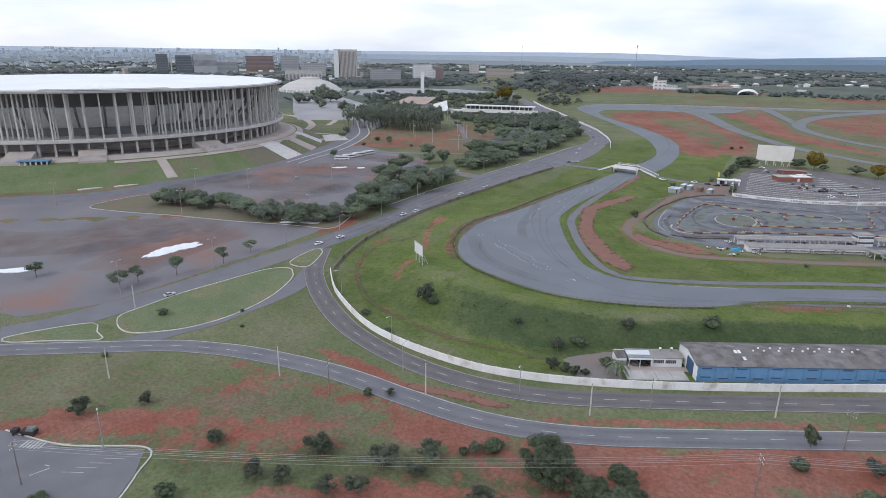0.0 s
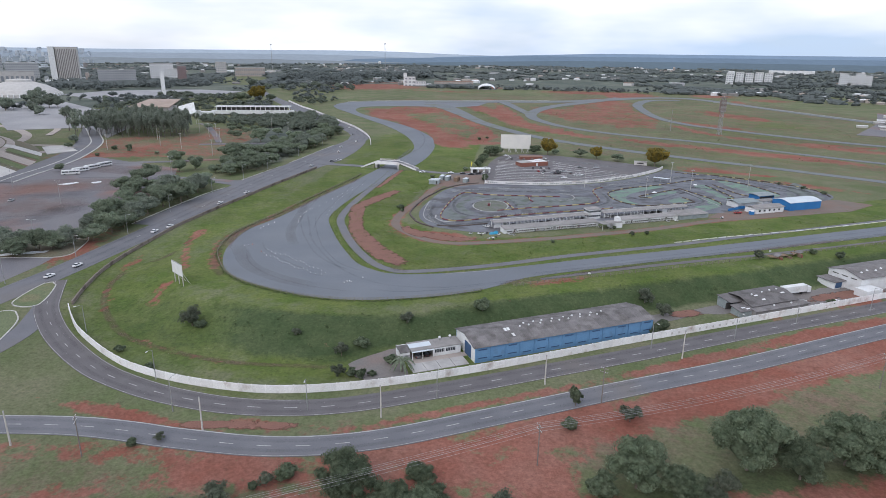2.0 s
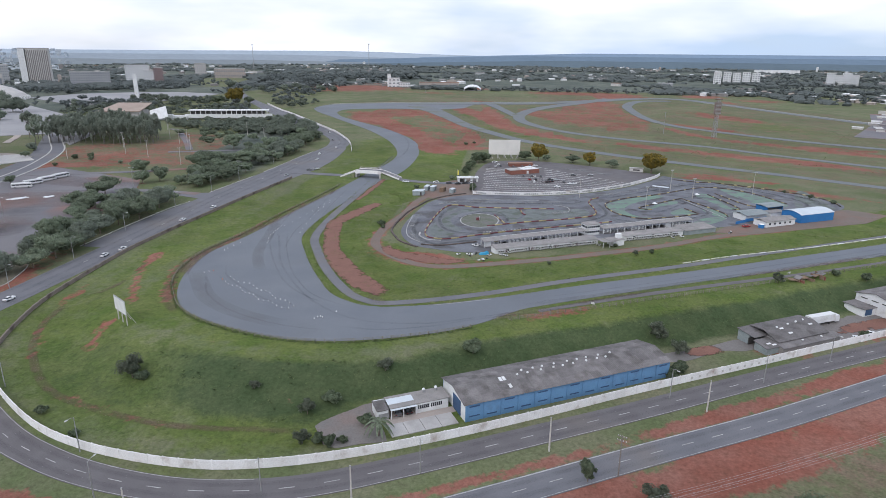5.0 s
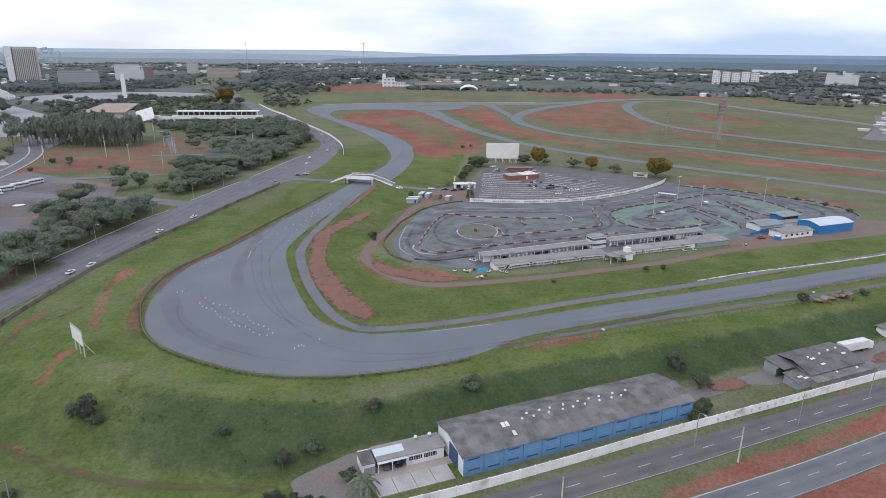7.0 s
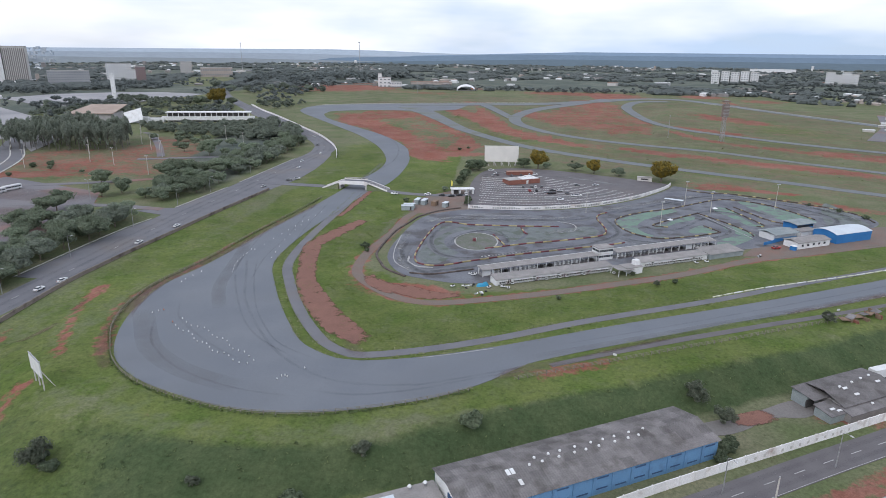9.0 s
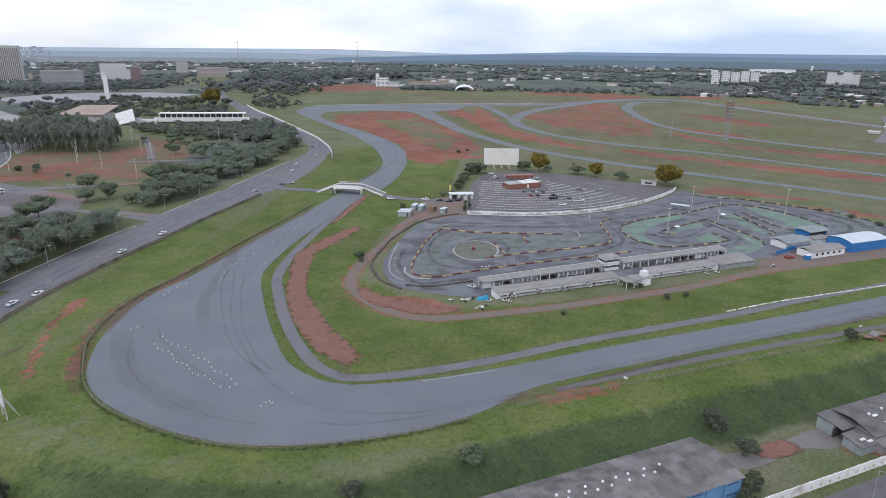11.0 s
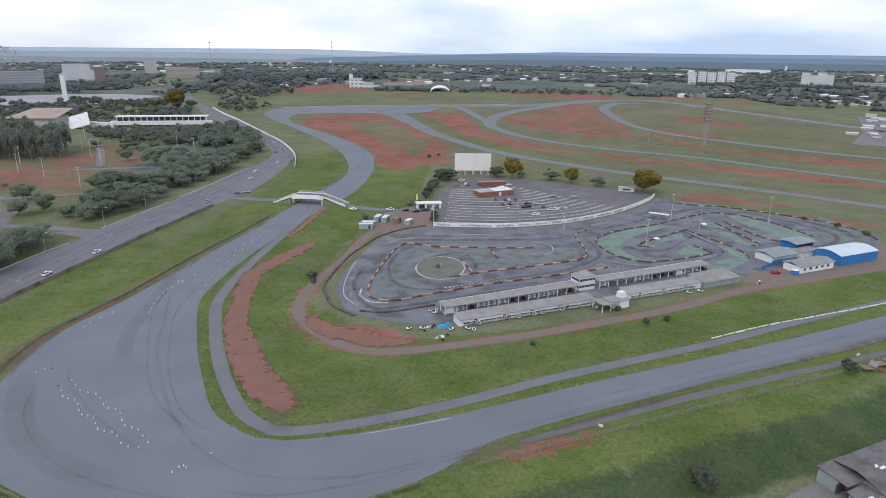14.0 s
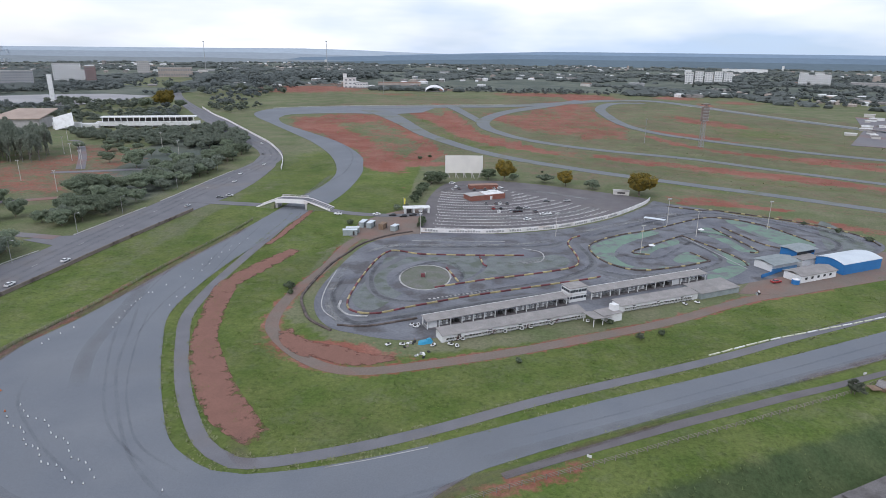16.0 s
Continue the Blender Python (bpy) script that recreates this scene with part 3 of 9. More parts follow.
ROAD_4 = curve(line_of("-168,207 -163,195 -159,183 -159,170.5 -161.5,157 -164,144 -169.5,131.5 -172.5,122.5 -178,113"), 3)
ROAD_5 = curve(line_of("-209,117 -199,114 -190,107"), 2)
STADIUM_ROAD = curve(line_of("-420,150 -388,193 -351,238 -343,310 -338,386 -360,492 -420,595 -472,675 -546,773"), 8)
DIRT_PATH = curve(line_of("-38,446 -50,415 -54,380 -59.5,349 -59.6,326 -55,313.7 -44,300.4 -33,293 -21.5,292 -3,297.7 21,307 47,319 77,334 112,356 150,373 215,410"), 4)
WHITE_WALL = curve(line_of("-155.5,201 -147,191.5 -137.5,183 -117.5,170 -98,162.6 -75,159 -57,160 -36,166 -11,177 18,192.2 42,205.5 91,231 148,261 330,357"), 2.5)
BROWN_WALL = curve(line_of("-146.5,462 -150,440 -156.5,399 -160.7,364 -164.5,337 -168,300 -168.5,276 -167.5,243 -162.5,220.3 -156,202"), 3)
KART_EDGE = curve(line_of("-10,437 -33,425 -43.3,410 -48.5,380 -50.5,352 -47.5,334.6 -40.4,322 -31.6,317 -11,313 18,325 63,347 114,372 138,384 170,402 204,426 "
                          "207,448 184,474 159,490 145,502 128,513 121,520 114.5,509 102,492 87.5,475 71.5,461 52,448 24,438"), 4, True)
DRIVE_IN = curve(line_of("-17,439 4,439.5 24,442 51,452 70,465 86,479 100,496 112,513 118,525 106,533 91,541 69,551 46,560 17,565 -8,554 -18,518 -20,469"), 5, True)


# ---- ground ----
def grid_axis(lo, a, b, hi, fine):
    mid = list(np.arange(a, b + 0.1, fine))
    up, step = [], fine
    v = mid[-1]
    while v < hi:
        step *= 1.09
        v += step
        up.append(v)
    down, step, v = [], fine, a
    while v > lo:
        step *= 1.09
        v -= step
        down.append(v)
    return np.array(down[::-1] + mid + up)


CLEARINGS = [np.array([(-412, 1401), (-340, 1445), (-275, 1481), (-190, 1400), (-200, 1255), (-341, 1190)], float),
             np.array([(-660, 1364), (-809, 1718), (-731, 1800), (-575, 1481), (-550, 1290)], float)]


def make_ground():
    gx, gy = grid_axis(-5200, -330, 300, 5200, 3.0), grid_axis(-2500, 55, 560, 5200, 3.0)
    X, Y = np.meshgrid(gx, gy)
    x, y = X.ravel(), Y.ravel()
    z = land(x, y)
    rough = np.array([noise.noise((a * 0.05, b * 0.05, 0)) for a, b in zip(x, y)])
    down = np.where(within(x, y, CREST), -1, far_from(x, y, CREST) / bank_width(x))
    slope = (down > 0) & (down < 1.05) & (-0.6 * x + 0.8 * y < 330)
    z = z + rough * np.where(slope, 0.7, 0.0)
    nx, ny = len(gx), len(gy)
    idx = np.arange(nx * ny).reshape(ny, nx)
    quads = np.stack([idx[:-1, :-1], idx[:-1, 1:], idx[1:, 1:], idx[1:, :-1]], -1).reshape(-1, 4)
    me = bpy.data.meshes.new("ground")
    me.from_pydata(np.c_[x, y, z].tolist(), [], quads.tolist())
    me.materials.append(GROUND)

    def blobs(rows):
        """Ellipses on the plan: x, y, half length, half width, turn, strength."""
        out = np.zeros(len(x))
        for cx, cy, a, b, turn, k in rows:
            c, s = math.cos(radians(turn)), math.sin(radians(turn))
            u, v = ((x - cx) * c + (y - cy) * s) / a, (-(x - cx) * s + (y - cy) * c) / b
            out = np.maximum(out, k * np.clip(1.35 - 0.85 * np.hypot(u, v), 0, 1))
        return out

    def along(line, half, k=1.0):
        return k * np.clip(1.5 - far_from(x, y, line[::2], False) / half, 0, 1)

    soil = blobs([
        (-35, 303, 22, 8, -8, 0.95), (20, 247, 18, 4.0, 24, 0.62),
        
        (-84, 128, 60, 5, 4, 0.62), (-60, 125, 26, 9, 10, 0.8), (-20, 137, 30, 9, 25, 0.85), (15, 152, 32, 9, 28, 0.95), (58, 173, 44, 9, 29, 1.0),
        (112, 204, 60, 9, 30, 1.0), (185, 244, 60, 10, 30, 0.95), (-12, 128, 34, 8, 20, 0.8), (10, 132, 12, 16, 0, 0.85), (75, 132, 30, 6, 20, 0.7), (-5, 115, 40, 12, 12, 0.75), (45, 126, 14, 5, 20, 0.7),
        (-100, 101, 30, 12, 35, 0.6), (-140, 85, 30, 8, 35, 0.85), (-70, 88, 30, 9, 35, 0.85), (-40, 92, 40, 16, 15, 0.75), (-120, 118, 24, 6, 30, 0.55),
        (-95, 142.5, 26, 3.2, -10, 0.9), (-60, 143.5, 16, 2.5, 5, 0.7), (0, 163, 45, 2.2, 27, 0.85), (60, 195, 40, 3, 28, 0.9), (120, 228, 40, 4, 28, 0.95),
        (-208, 200, 8, 80, -3, 0.75), (-260, 232, 60, 9, 12, 0.8), (-196, 258, 9, 22, 0, 0.8),
        (-300, 520, 62, 48, 30, 0.78), (-325, 480, 40, 16, 20, 0.8), (-290, 600, 35, 26, 20, 0.7),
        (-164, 821, 60, 20, -62, 1.0), (-110, 730, 70, 16, -62, 1.0), (-63, 620, 36, 14, -70, 1.0), (-34, 620, 26, 9, 10, 0.9), (-125, 901, 50, 22, -65, 0.8), (-94, 837, 50, 16, -65, 0.75), (-62, 744, 40, 14, -65, 0.7), (-40, 692, 30, 10, -55, 0.65),
        (-89, 1034, 40, 18, -65, 0.95), (-48, 940, 80, 16, -68, 1.0), (-16, 854, 60, 13, -68, 1.0), (12, 772, 50, 12, -60, 1.0), (50, 718, 60, 10, -45, 0.95), (59, 925, 70, 26, -70, 0.8), (92, 878, 70, 34, -60, 0.8), (110, 960, 60, 40, 0, 0.7),
        (-10, 1110, 60, 14, 20, 0.7), (150, 1330, 300, 22, 12, 0.95), (420, 1300, 90, 25, -30, 0.9), (150, 1110, 40, 90, 0, 0.7), (300, 960, 30, 70, 30, 0.6), (240, 830, 50, 14, -50, 0.8),
        (180, 640, 90, 12, -32, 0.6), (250, 600, 90, 14, -35, 0.62), (160, 520, 40, 12, -30, 0.55), (330, 660, 120, 16, -35, 0.55), (200, 470, 50, 10, -30, 0.55),
        (-305, 1335, 105, 85, 50, 1.0), (-60, 1420, 120, 24, 8, 0.7), (-420, 330, 24, 90, 20, 0.3), (98, 243, 13, 8, 30, 0.85), (145, 265, 26, 9, 30, 0.85), (175, 392, 40, 9, 28, 0.7)])
    soil = np.maximum(soil, along(DIRT_PATH, 3.2, 0.8))
    for text, half, k in (("-73,400 -78,388 -83,373 -87,358 -84.5,340 -81,326 -76,308 -66,288 -55,271 -47,262 -42,258", 2.8, 0.62), ("-152,296 -150,278 -143,261 -136,247 -130,236", 2.0, 0.72), ("-129,224 -131,218 -127,209", 2.0, 0.75), ("-159,234 -161,245 -164,262", 2.4, 0.55), ("-120,184 -102,179 -83,175", 2.2, 0.4), ("-160,254 -158,238 -153,219 -143,203", 1.8, 0.65),
                          ("-119,242 -126,256 -131,266 -135,277 -134,288 -131,303 -127,322", 2.2, 0.68), ("-128.5,326 -122.5,369 -115,408", 1.6, 0.6),
                          ("177,1260 231,1256 296,1248 396,1208", 10, 0.95), ("280,1030 306,964 341,920", 7, 0.9), ("118,680 151,647", 7, 0.8), ("191,828 218,749 268,709 359,679", 7, 0.75), ("220,615 253,613 293,572", 7, 0.8), ("138,515 163,513 191,502", 5, 0.85)):
        soil = np.maximum(soil, along(curve(line_of(text), 4), half, k))
    red_field = within(x, y, np.array([(-222, 908), (-160, 938), (-107, 958), (-66, 872), (-50, 800), (-14, 668), (-36, 606), (-74, 600), (-112, 738), (-165, 815)], float))
    green_heart = within(x, y, np.array([(-150, 850), (-100, 870), (-70, 800), (-38, 700), (-48, 655), (-70, 680), (-110, 770)], float))
    soil = np.where((y > 580) & (x > -220), soil * 1.27, soil)
    red_loop = within(x, y, np.array([(49, 923), (92, 1060), (142, 1137), (180, 1150), (176, 992), (190, 874), (165, 785), (128, 777), (96, 809), (63, 815)], float))
    red_wedge = within(x, y, np.array([(-37, 1060), (-31, 941), (-1, 776), (29, 714), (84, 686), (57, 741), (15, 800), (0, 910), (-25, 1029)], float))
    soil = np.where(red_loop, np.clip(soil, 0.56, 0.62), np.where(red_wedge, np.maximum(soil, 0.68), soil))
    soil = np.where(red_field, np.maximum(soil, 0.66), soil)
    soil = np.where(green_heart, np.minimum(soil, 0.40), soil)
    park = within(x, y, np.array([(-385, 540), (-363, 572), (-305, 604), (-330, 660), (-262, 640), (-250, 600), (-250, 555), (-237, 515), (-262, 496), (-328, 480)], float))
    soil = np.maximum(np.where(park, soil * 0.72, soil), 0.42 * park)
    near_lot = within(x, y, np.array([(-178, 250), (-235, 210), (-420, 100), (-420, 220), (-345, 320), (-345, 470), (-235, 430), (-195, 300)], float))
    soil = np.maximum(soil, 0.42 * near_lot)
    lush = np.clip(within(x, y, np.array([(-130, 225), (-60, 205), (40, 236), (330, 380), (330, 480), (180, 400), (100, 350), (40, 318), (-20, 300), (-58, 330),
                                          (-60, 400), (-30, 470), (-30, 640), (-70, 640), (-130, 500), (-140, 330)], float)) * 0.72, 0, 1)
    lush = np.maximum(lush, blobs([(-150, 330, 22, 130, 3, 0.66), (-143, 230, 46, 34, -50, 0.74), (-115, 196, 60, 26, -30, 0.76), (-60, 190, 60, 24, 2, 0.76), (-20, 196, 40, 18, 24, 0.7), (-44, 882, 60, 9, -68, 0.9), (-17, 779, 50, 9, -65, 0.95), (14, 720, 50, 8, -52, 0.9), (-104, 724, 40, 12, -60, 0.6), (-79, 675, 30, 12, -60, 0.7), (260, 760, 90, 26, -50, 0.6), (200, 600, 120, 10, -33, 0.6), (150, 570, 60, 9, -35, 0.6), (330, 850, 60, 60, 0, 0.7),
                                   (-115, 600, 30, 120, -8, 0.7), (-95, 190, 50, 12, -8, 0.75), (-60, 175, 40, 10, 5, 0.8), (-140, 800, 22, 150, 33, 0.6),
                                   (45, 700, 150, 10, -48, 0.55), (330, 900, 60, 200, 15, 0.5)]))
    over = np.where(within(x, y, CREST), -far_from(x, y, CREST), far_from(x, y, CREST))
    weeds = np.clip((over + 1.5) / 6, 0, 1) * np.clip((1.05 * bank_width(x) - over) / 4, 0, 1) * np.clip((x + 118) / 40, 0, 1) * np.where(-0.6 * x + 0.8 * y < 330, 0.98, 0)
    weeds = np.where(x < -38, weeds * np.clip(1.9 - np.abs(over / bank_width(x) - 0.38) * 2.6, 0, 1), weeds)
    weeds = np.maximum(weeds, blobs([(-45, 186, 16, 8, 20, 0.7), (-70, 100, 90, 16, 18, 0.55), (30, 120, 80, 14, 22, 0.6), (250, 700, 260, 120, -35, 0.30), (-112, 194, 46, 20, -26, 0.45)]))
    dry = 0.47 * within(x, y, np.array([(-230, 1000), (-60, 640), (40, 600), (150, 540), (420, 380), (700, 500), (560, 900), (400, 1250), (150, 1300), (-150, 1180)], float))
    dry = np.maximum(dry, blobs([(-90, 110, 110, 26, 12, 0.62), (60, 160, 110, 24, 28, 0.6), (-290, 560, 90, 90, 0, 0.6), (-330, 240, 60, 14, 12, 0.5), (250, 250, 90, 20, 28, 0.6)]))
    dry = np.maximum(dry, 0.75 * park)
    verges = np.max([along(ln, 10, 0.45) for ln in (TRACK_A, TRACK_B, TRACK_C)], axis=0) * (y > 540)
    lush = np.maximum(lush, verges)
    dry = dry * (1 - 0.4 * verges)
    bush = np.clip((y - 1320 - 0.12 * x) / 120, 0, 0.85)
    bush = np.maximum(bush, np.clip((-x - 480 - 0.2 * (900 - y)) / 100, 0, 0.7))
    bush = np.maximum(bush, np.clip((x - 560 + 0.3 * (900 - y)) / 150, 0, 0.7))
    bush = np.maximum(bush, np.where(park, 0, blobs([(-230, 620, 38, 190, 12, 0.8), (-480, 700, 150, 90, 30, 0.4)])))
    bush = np.where(within(x, y, CLEARINGS[1]), 0.2, bush)
    for name, data in (("soil", soil), ("lush", lush), ("weeds", weeds), ("dry", dry), ("bush", bush)):
        me.attributes.new(name, "FLOAT", "POINT").data.foreach_set("value", data.astype(np.float32))
    me.polygons.foreach_set("use_smooth", [True] * len(me.polygons))
    ob = new("ground", me)
    return tagged(ob, "grassy ground with bare red soil and rough weeds", "ground", kind="structure")


make_ground()


def far_hills():
    """Low blue ridges that close the horizon, haze in their colours: pale in the west, darker in the east."""
    # Each farther row is paler: distance haze mixed into its base colour.
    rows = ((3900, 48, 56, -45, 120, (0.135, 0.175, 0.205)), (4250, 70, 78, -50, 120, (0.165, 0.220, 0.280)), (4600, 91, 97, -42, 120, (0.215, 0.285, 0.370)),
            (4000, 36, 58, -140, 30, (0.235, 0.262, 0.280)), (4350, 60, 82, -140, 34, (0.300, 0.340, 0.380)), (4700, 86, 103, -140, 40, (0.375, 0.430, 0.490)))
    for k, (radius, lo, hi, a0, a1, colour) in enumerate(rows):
        m = mat("hazed_ridge", colour, tuple(c * 0.94 for c in colour), 0.004, 1.0, fine=0.05, bscale=0.05, spec=0.0)
        s = Shape()
        n = 160
        for i in range(n + 1):
            a = radians(a0 + (a1 - a0) * i / n)
            end = min(1.0, min(i, n - i) / (n * 0.30))
            h = lo + (hi - lo) * (0.5 + 0.35 * noise.noise((a * 2.2, k * 7.3, 0.5)) + 0.12 * noise.noise((a * 14, k, 2)))
            h = h * end + (1 - end) * -20
            c, d = math.sin(a), math.cos(a)
            s.v += [((radius - 500) * c, (radius - 500) * d, -30), (radius * c, radius * d, h), ((radius + 200) * c, (radius + 200) * d, -30)]
            if i:
                p, q = 3 * (i - 1), 3 * i
                s.f += [(p, q, q + 1, p + 1), (p + 1, q + 1, q + 2, p + 2)]
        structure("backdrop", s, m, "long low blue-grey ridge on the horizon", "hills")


far_hills()

# ---- roads and paved ground ----
structure("road", sheet(np.vstack([TRACK_OUT, TRACK_IN]), 0.10, 7), TRACK, "wide grey asphalt racing track round a hairpin bend", "race track")
for k, (ln, wd) in enumerate(((TRACK_A, [34, 26, 18, 15, 13, 12, 11, 10.5, 10.5, 10, 10]), (TRACK_B, [24, 24, 20, 16, 13, 11, 10, 9.5, 9.5, 9.5]), (TRACK_TOP, [30, 34, 32, 30, 28, 26, 22, 18, 16, 14]), (TRACK_C, [13, 13, 13, 13, 13, 14, 16, 18]), (TRACK_LINK, [20, 14, 12]))):
    structure("road", ribbon(ln, wd, 0.2 + 0.05 * k), OLD_TRACK, "grey asphalt racing track across red infield", "race track")
structure("road", ribbon(LANE, [4.2, 4.2, 4.2, 4.0, 3.9, 3.6, 3.0, 2.6, 2.5, 2.5], 0.08), ROAD, "narrow asphalt service lane beside the racing track", "lane")
structure("road", ribbon(EXPRESS, [13, 13, 13.5, 14, 16, 17, 18, 19, 22, 24, 22, 17, 15, 14, 14], 0.10, 6), ROAD, "wide asphalt avenue past the stadium grounds", "road")
structure("road", sheet(line_of("-192,300 -190,335 -187,369 -183,388 -182.6,396 -201,402 -194,408 -182.6,411 -174.5,466 -170,520 -165,564 -162,586 -161,606 -167,644 -184,682 -179,692 -157.6,651 -146.7,621 -140,591.6 -137.4,561 -136.5,533 -138,500 -148,456 -150.7,440 -157.2,399 -161.4,364 -165.2,337 -170,300"), 0.115, 8),
          ROAD, "broad asphalt avenue with a side turning", "road")
for text in ("-340,434 -324,441 -293,452 -261,465 -232,481", "-282,546 -255,556 -228,567 -206,571", "-292,399 -255,407 -218,410 -188,407", "-352,680 -338,670 -300,612 -270,560"):
    structure("road", ribbon(curve(line_of(text), 5), 6, 0.2), LOT, "narrow park lane between the trees", "lane")
PARK_ROAD = curve(line_of("-326,372 -330,396 -334,428 -345,471 -370,529 -406,578 -461,648"), 5)
structure("road", ribbon(PARK_ROAD, 9, 0.3), ROAD, "curved asphalt park road between pale kerbs", "road")
for side in (-4.8, 4.8):
    structure("kerb", ribbon(offset(PARK_ROAD, side), 1.0, 0.42, 1), KERB, "pale kerb of the curved park road", "kerb")
structure("road", ribbon(ROAD_2, 8.2, 0.12), ROAD_DARK, "two-lane dark asphalt road along the white wall", "road")
structure("road", ribbon(ROAD_3, 8.4, 0.14), ROAD, "two-lane asphalt road between grass verges", "road")
structure("road", ribbon(ROAD_4, 8.0, 0.11), ROAD, "curved asphalt slip road round a grass island", "road")
structure("road", ribbon(ROAD_5, 9, 0.11), ROAD, "short asphalt link between two roads", "road")
structure("road", ribbon(STADIUM_ROAD, 20, 0.12, 6), ROAD, "broad asphalt road in front of the stadium", "road")
structure("pavement", sheet(line_of("-196,238 -199,200 -204,160 -209,134 -224,112 -330,95 -420,130 -395,195 -352,240 -345,315 -340,385 -345,440 -330,470 -290,455 "
                                    "-245,440 -226,400 -214,350 -199,290"), 0.06, 12), LOT, "large worn asphalt car park stained with red earth", "car park")
structure("pavement", sheet(KART_EDGE, 0.08, 7), KART, "worn grey asphalt of the kart circuit", "kart track")
structure("pavement", sheet(DRIVE_IN, 0.12, 7), ROAD_DARK, "fan-shaped asphalt yard of the drive-in cinema", "yard")
structure("road", ribbon(DIRT_PATH, 4.5, 0.05), DIRT, "reddish dirt path round the kart circuit", "path")
structure("road", ribbon(curve(line_of("-160,483 -135,480.5 -113,479"), 4), 7, 0.25), ROAD, "short asphalt approach to the footbridge", "lane")
structure("road", ribbon(curve(line_of("-75,474.5 -60,468 -40,466 -20,470"), 4), 6, 0.15), ROAD, "asphalt lane from the bridge to the drive-in", "lane")
structure("pavement", sheet(line_of("-52,425 -38,420 -12,438 -18,470 -22,490 -40,470 -52,452"), 0.06, 6), DIRT, "bare packed-dirt yard beside the drive-in gate", "yard")
structure("pavement", sheet(line_of("-165,62 -158.8,70.8 -138,74 -119.7,83.4 -113.5,76 -108,66 -120,50 -150,40 -175,50"), 0.08, 6), ROAD, "asphalt car park with painted bays", "car park")
structure("pavement", sheet(line_of("110,362 124,362 150,370 200,392 222,412 205,424 160,402 128,386"), 0.07, 6), DIRT, "grey gravel yard before the kart sheds", "yard")
structure("road", ribbon(curve(line_of("-20,-420 10,-120 34,10 48,58 60,88 72,110 84,124 100,134 125,147"), 3), 9, 0.1), ROAD, "corner of a side road with a white kerb", "road")
structure("kerb", ribbon(offset(curve(line_of("-20,-420 10,-120 34,10 48,58 60,88 72,110 84,124 100,134 125,147"), 3), 4.6), 0.35, 0.22, 1), KERB, "pale kerb of the side road", "kerb")


# ---- films on the paving ----
for text, wd in (("-113,340 -103,314 -94,290 -83.5,271 -73,255 -64.5,245 -55,237 -45.6,232.5 -35,231.2 -25,232.3 -16,235 30,257 90,288", 2.2), ("-115.5,283 -109.3,270 -98.8,259 -87.5,249.3 -77.3,242.3 -70.3,238", 1.8),
                 ("-118,380 -112,330 -104.7,307 -93,282 -84,266.3 -74.4,255 -60,244", 1.8), ("-106,335 -98.5,311 -87,282.6 -77,264.7 -67.5,252.6 -52,243", 1.4), ("-50.5,226.7 -40,225.5 -30,227.5 -18.3,231.7 -9,236.6 40,258", 2.0),
                 ("-108,440 -106,400 -104,370 -103,335 -97,300", 1.5), ("-101,445 -100,400 -98,365 -95,330", 1.2), ("-117,268 -108,250 -92,235 -72,226 -54,223", 1.6), ("40,264 110,299 200,344 330,412", 2.0),
                 ("20,262 60,281 130,316 230,368", 1.4), ("-95,520 -85,580 -95,660 -130,740 -170,815", 3.0)):
    film(curve(line_of(text), 4), 0.5 * wd, 0.125, RUBBER_FILM, "faint dark rubber streak on the racing track", "tyre marks")
for text, wd in (("-125,275 -117,262 -106,246 -90,234 -70,226", 7), ("-120,360 -114,330 -108,300 -98,277", 5), ("10,252 60,276 120,305 220,355", 3.5), ("-100,470 -94,520 -92,570", 4)):
    film(curve(line_of(text), 4), wd, 0.115, PALE_FILM, "pale worn band on the racing track", "worn asphalt")
for text, wd in (("-106,440 -110,415 -116,385 -120,355 -126,330 -131,308 -131,285 -126,264", 4), ("-44,262 -47,256 -43,250 -38,246", 4.5), ("100,294 130,309 170,329", 3)):
    film(curve(line_of(text), 3), wd, 0.13, EARTH_FILM, "pinkish smear of washed-out soil on the asphalt", "soil smear")
for text, wd in (("-235,150 -240,190 -236,230", 34), ("-300,180 -270,205 -240,225", 30), ("-330,300 -290,310 -240,330", 40), ("-320,360 -280,375 -235,390", 40), ("-360,140 -310,150 -265,190", 36), ("-310,430 -270,425 -240,420", 26)):
    film(curve(line_of(text), 5), wd, 0.085, EARTH_FILM, "red earth washed over the old car park", "soil smear")
for text, wd in (("-270,150 -262,180 -255,215", 22), ("-320,330 -280,345 -250,355", 18), ("-310,240 -330,280 -325,330", 24), ("-270,280 -250,300 -240,340", 22)):
    film(curve(line_of(text), 5), wd, 0.09, TAR_FILM, "dark patched asphalt on the old car park", "asphalt patch")
for text, wd in (("-72,404 -78,388 -83,373 -87,358 -84.5,340 -81,326 -76,308 -66,288 -55,271 -47,262 -41,257", [5, 8.5, 9.5, 9, 8.5, 8, 8, 10, 10.5, 11, 7]), ("-13,300 -26,299 -34,302.5 -41.5,304.5 -49,310.5 -54,320", [3, 7, 10, 10, 7, 4]),
                 ("-84,140 -70,142 -50,144", [3, 4, 3])):
    film(curve(line_of(text), 2), wd, 0.07, SOIL_FILM, "worn strip of bare red soil in the grass", "bare soil")
film(curve(line_of("-81.9,477.2 -84.6,442.0 -86.3,418.3 -88.9,402.4"), 3), [2, 4, 4, 2], 0.14, SOIL_FILM, "bare red soil beside the track below the bridge", "bare soil")
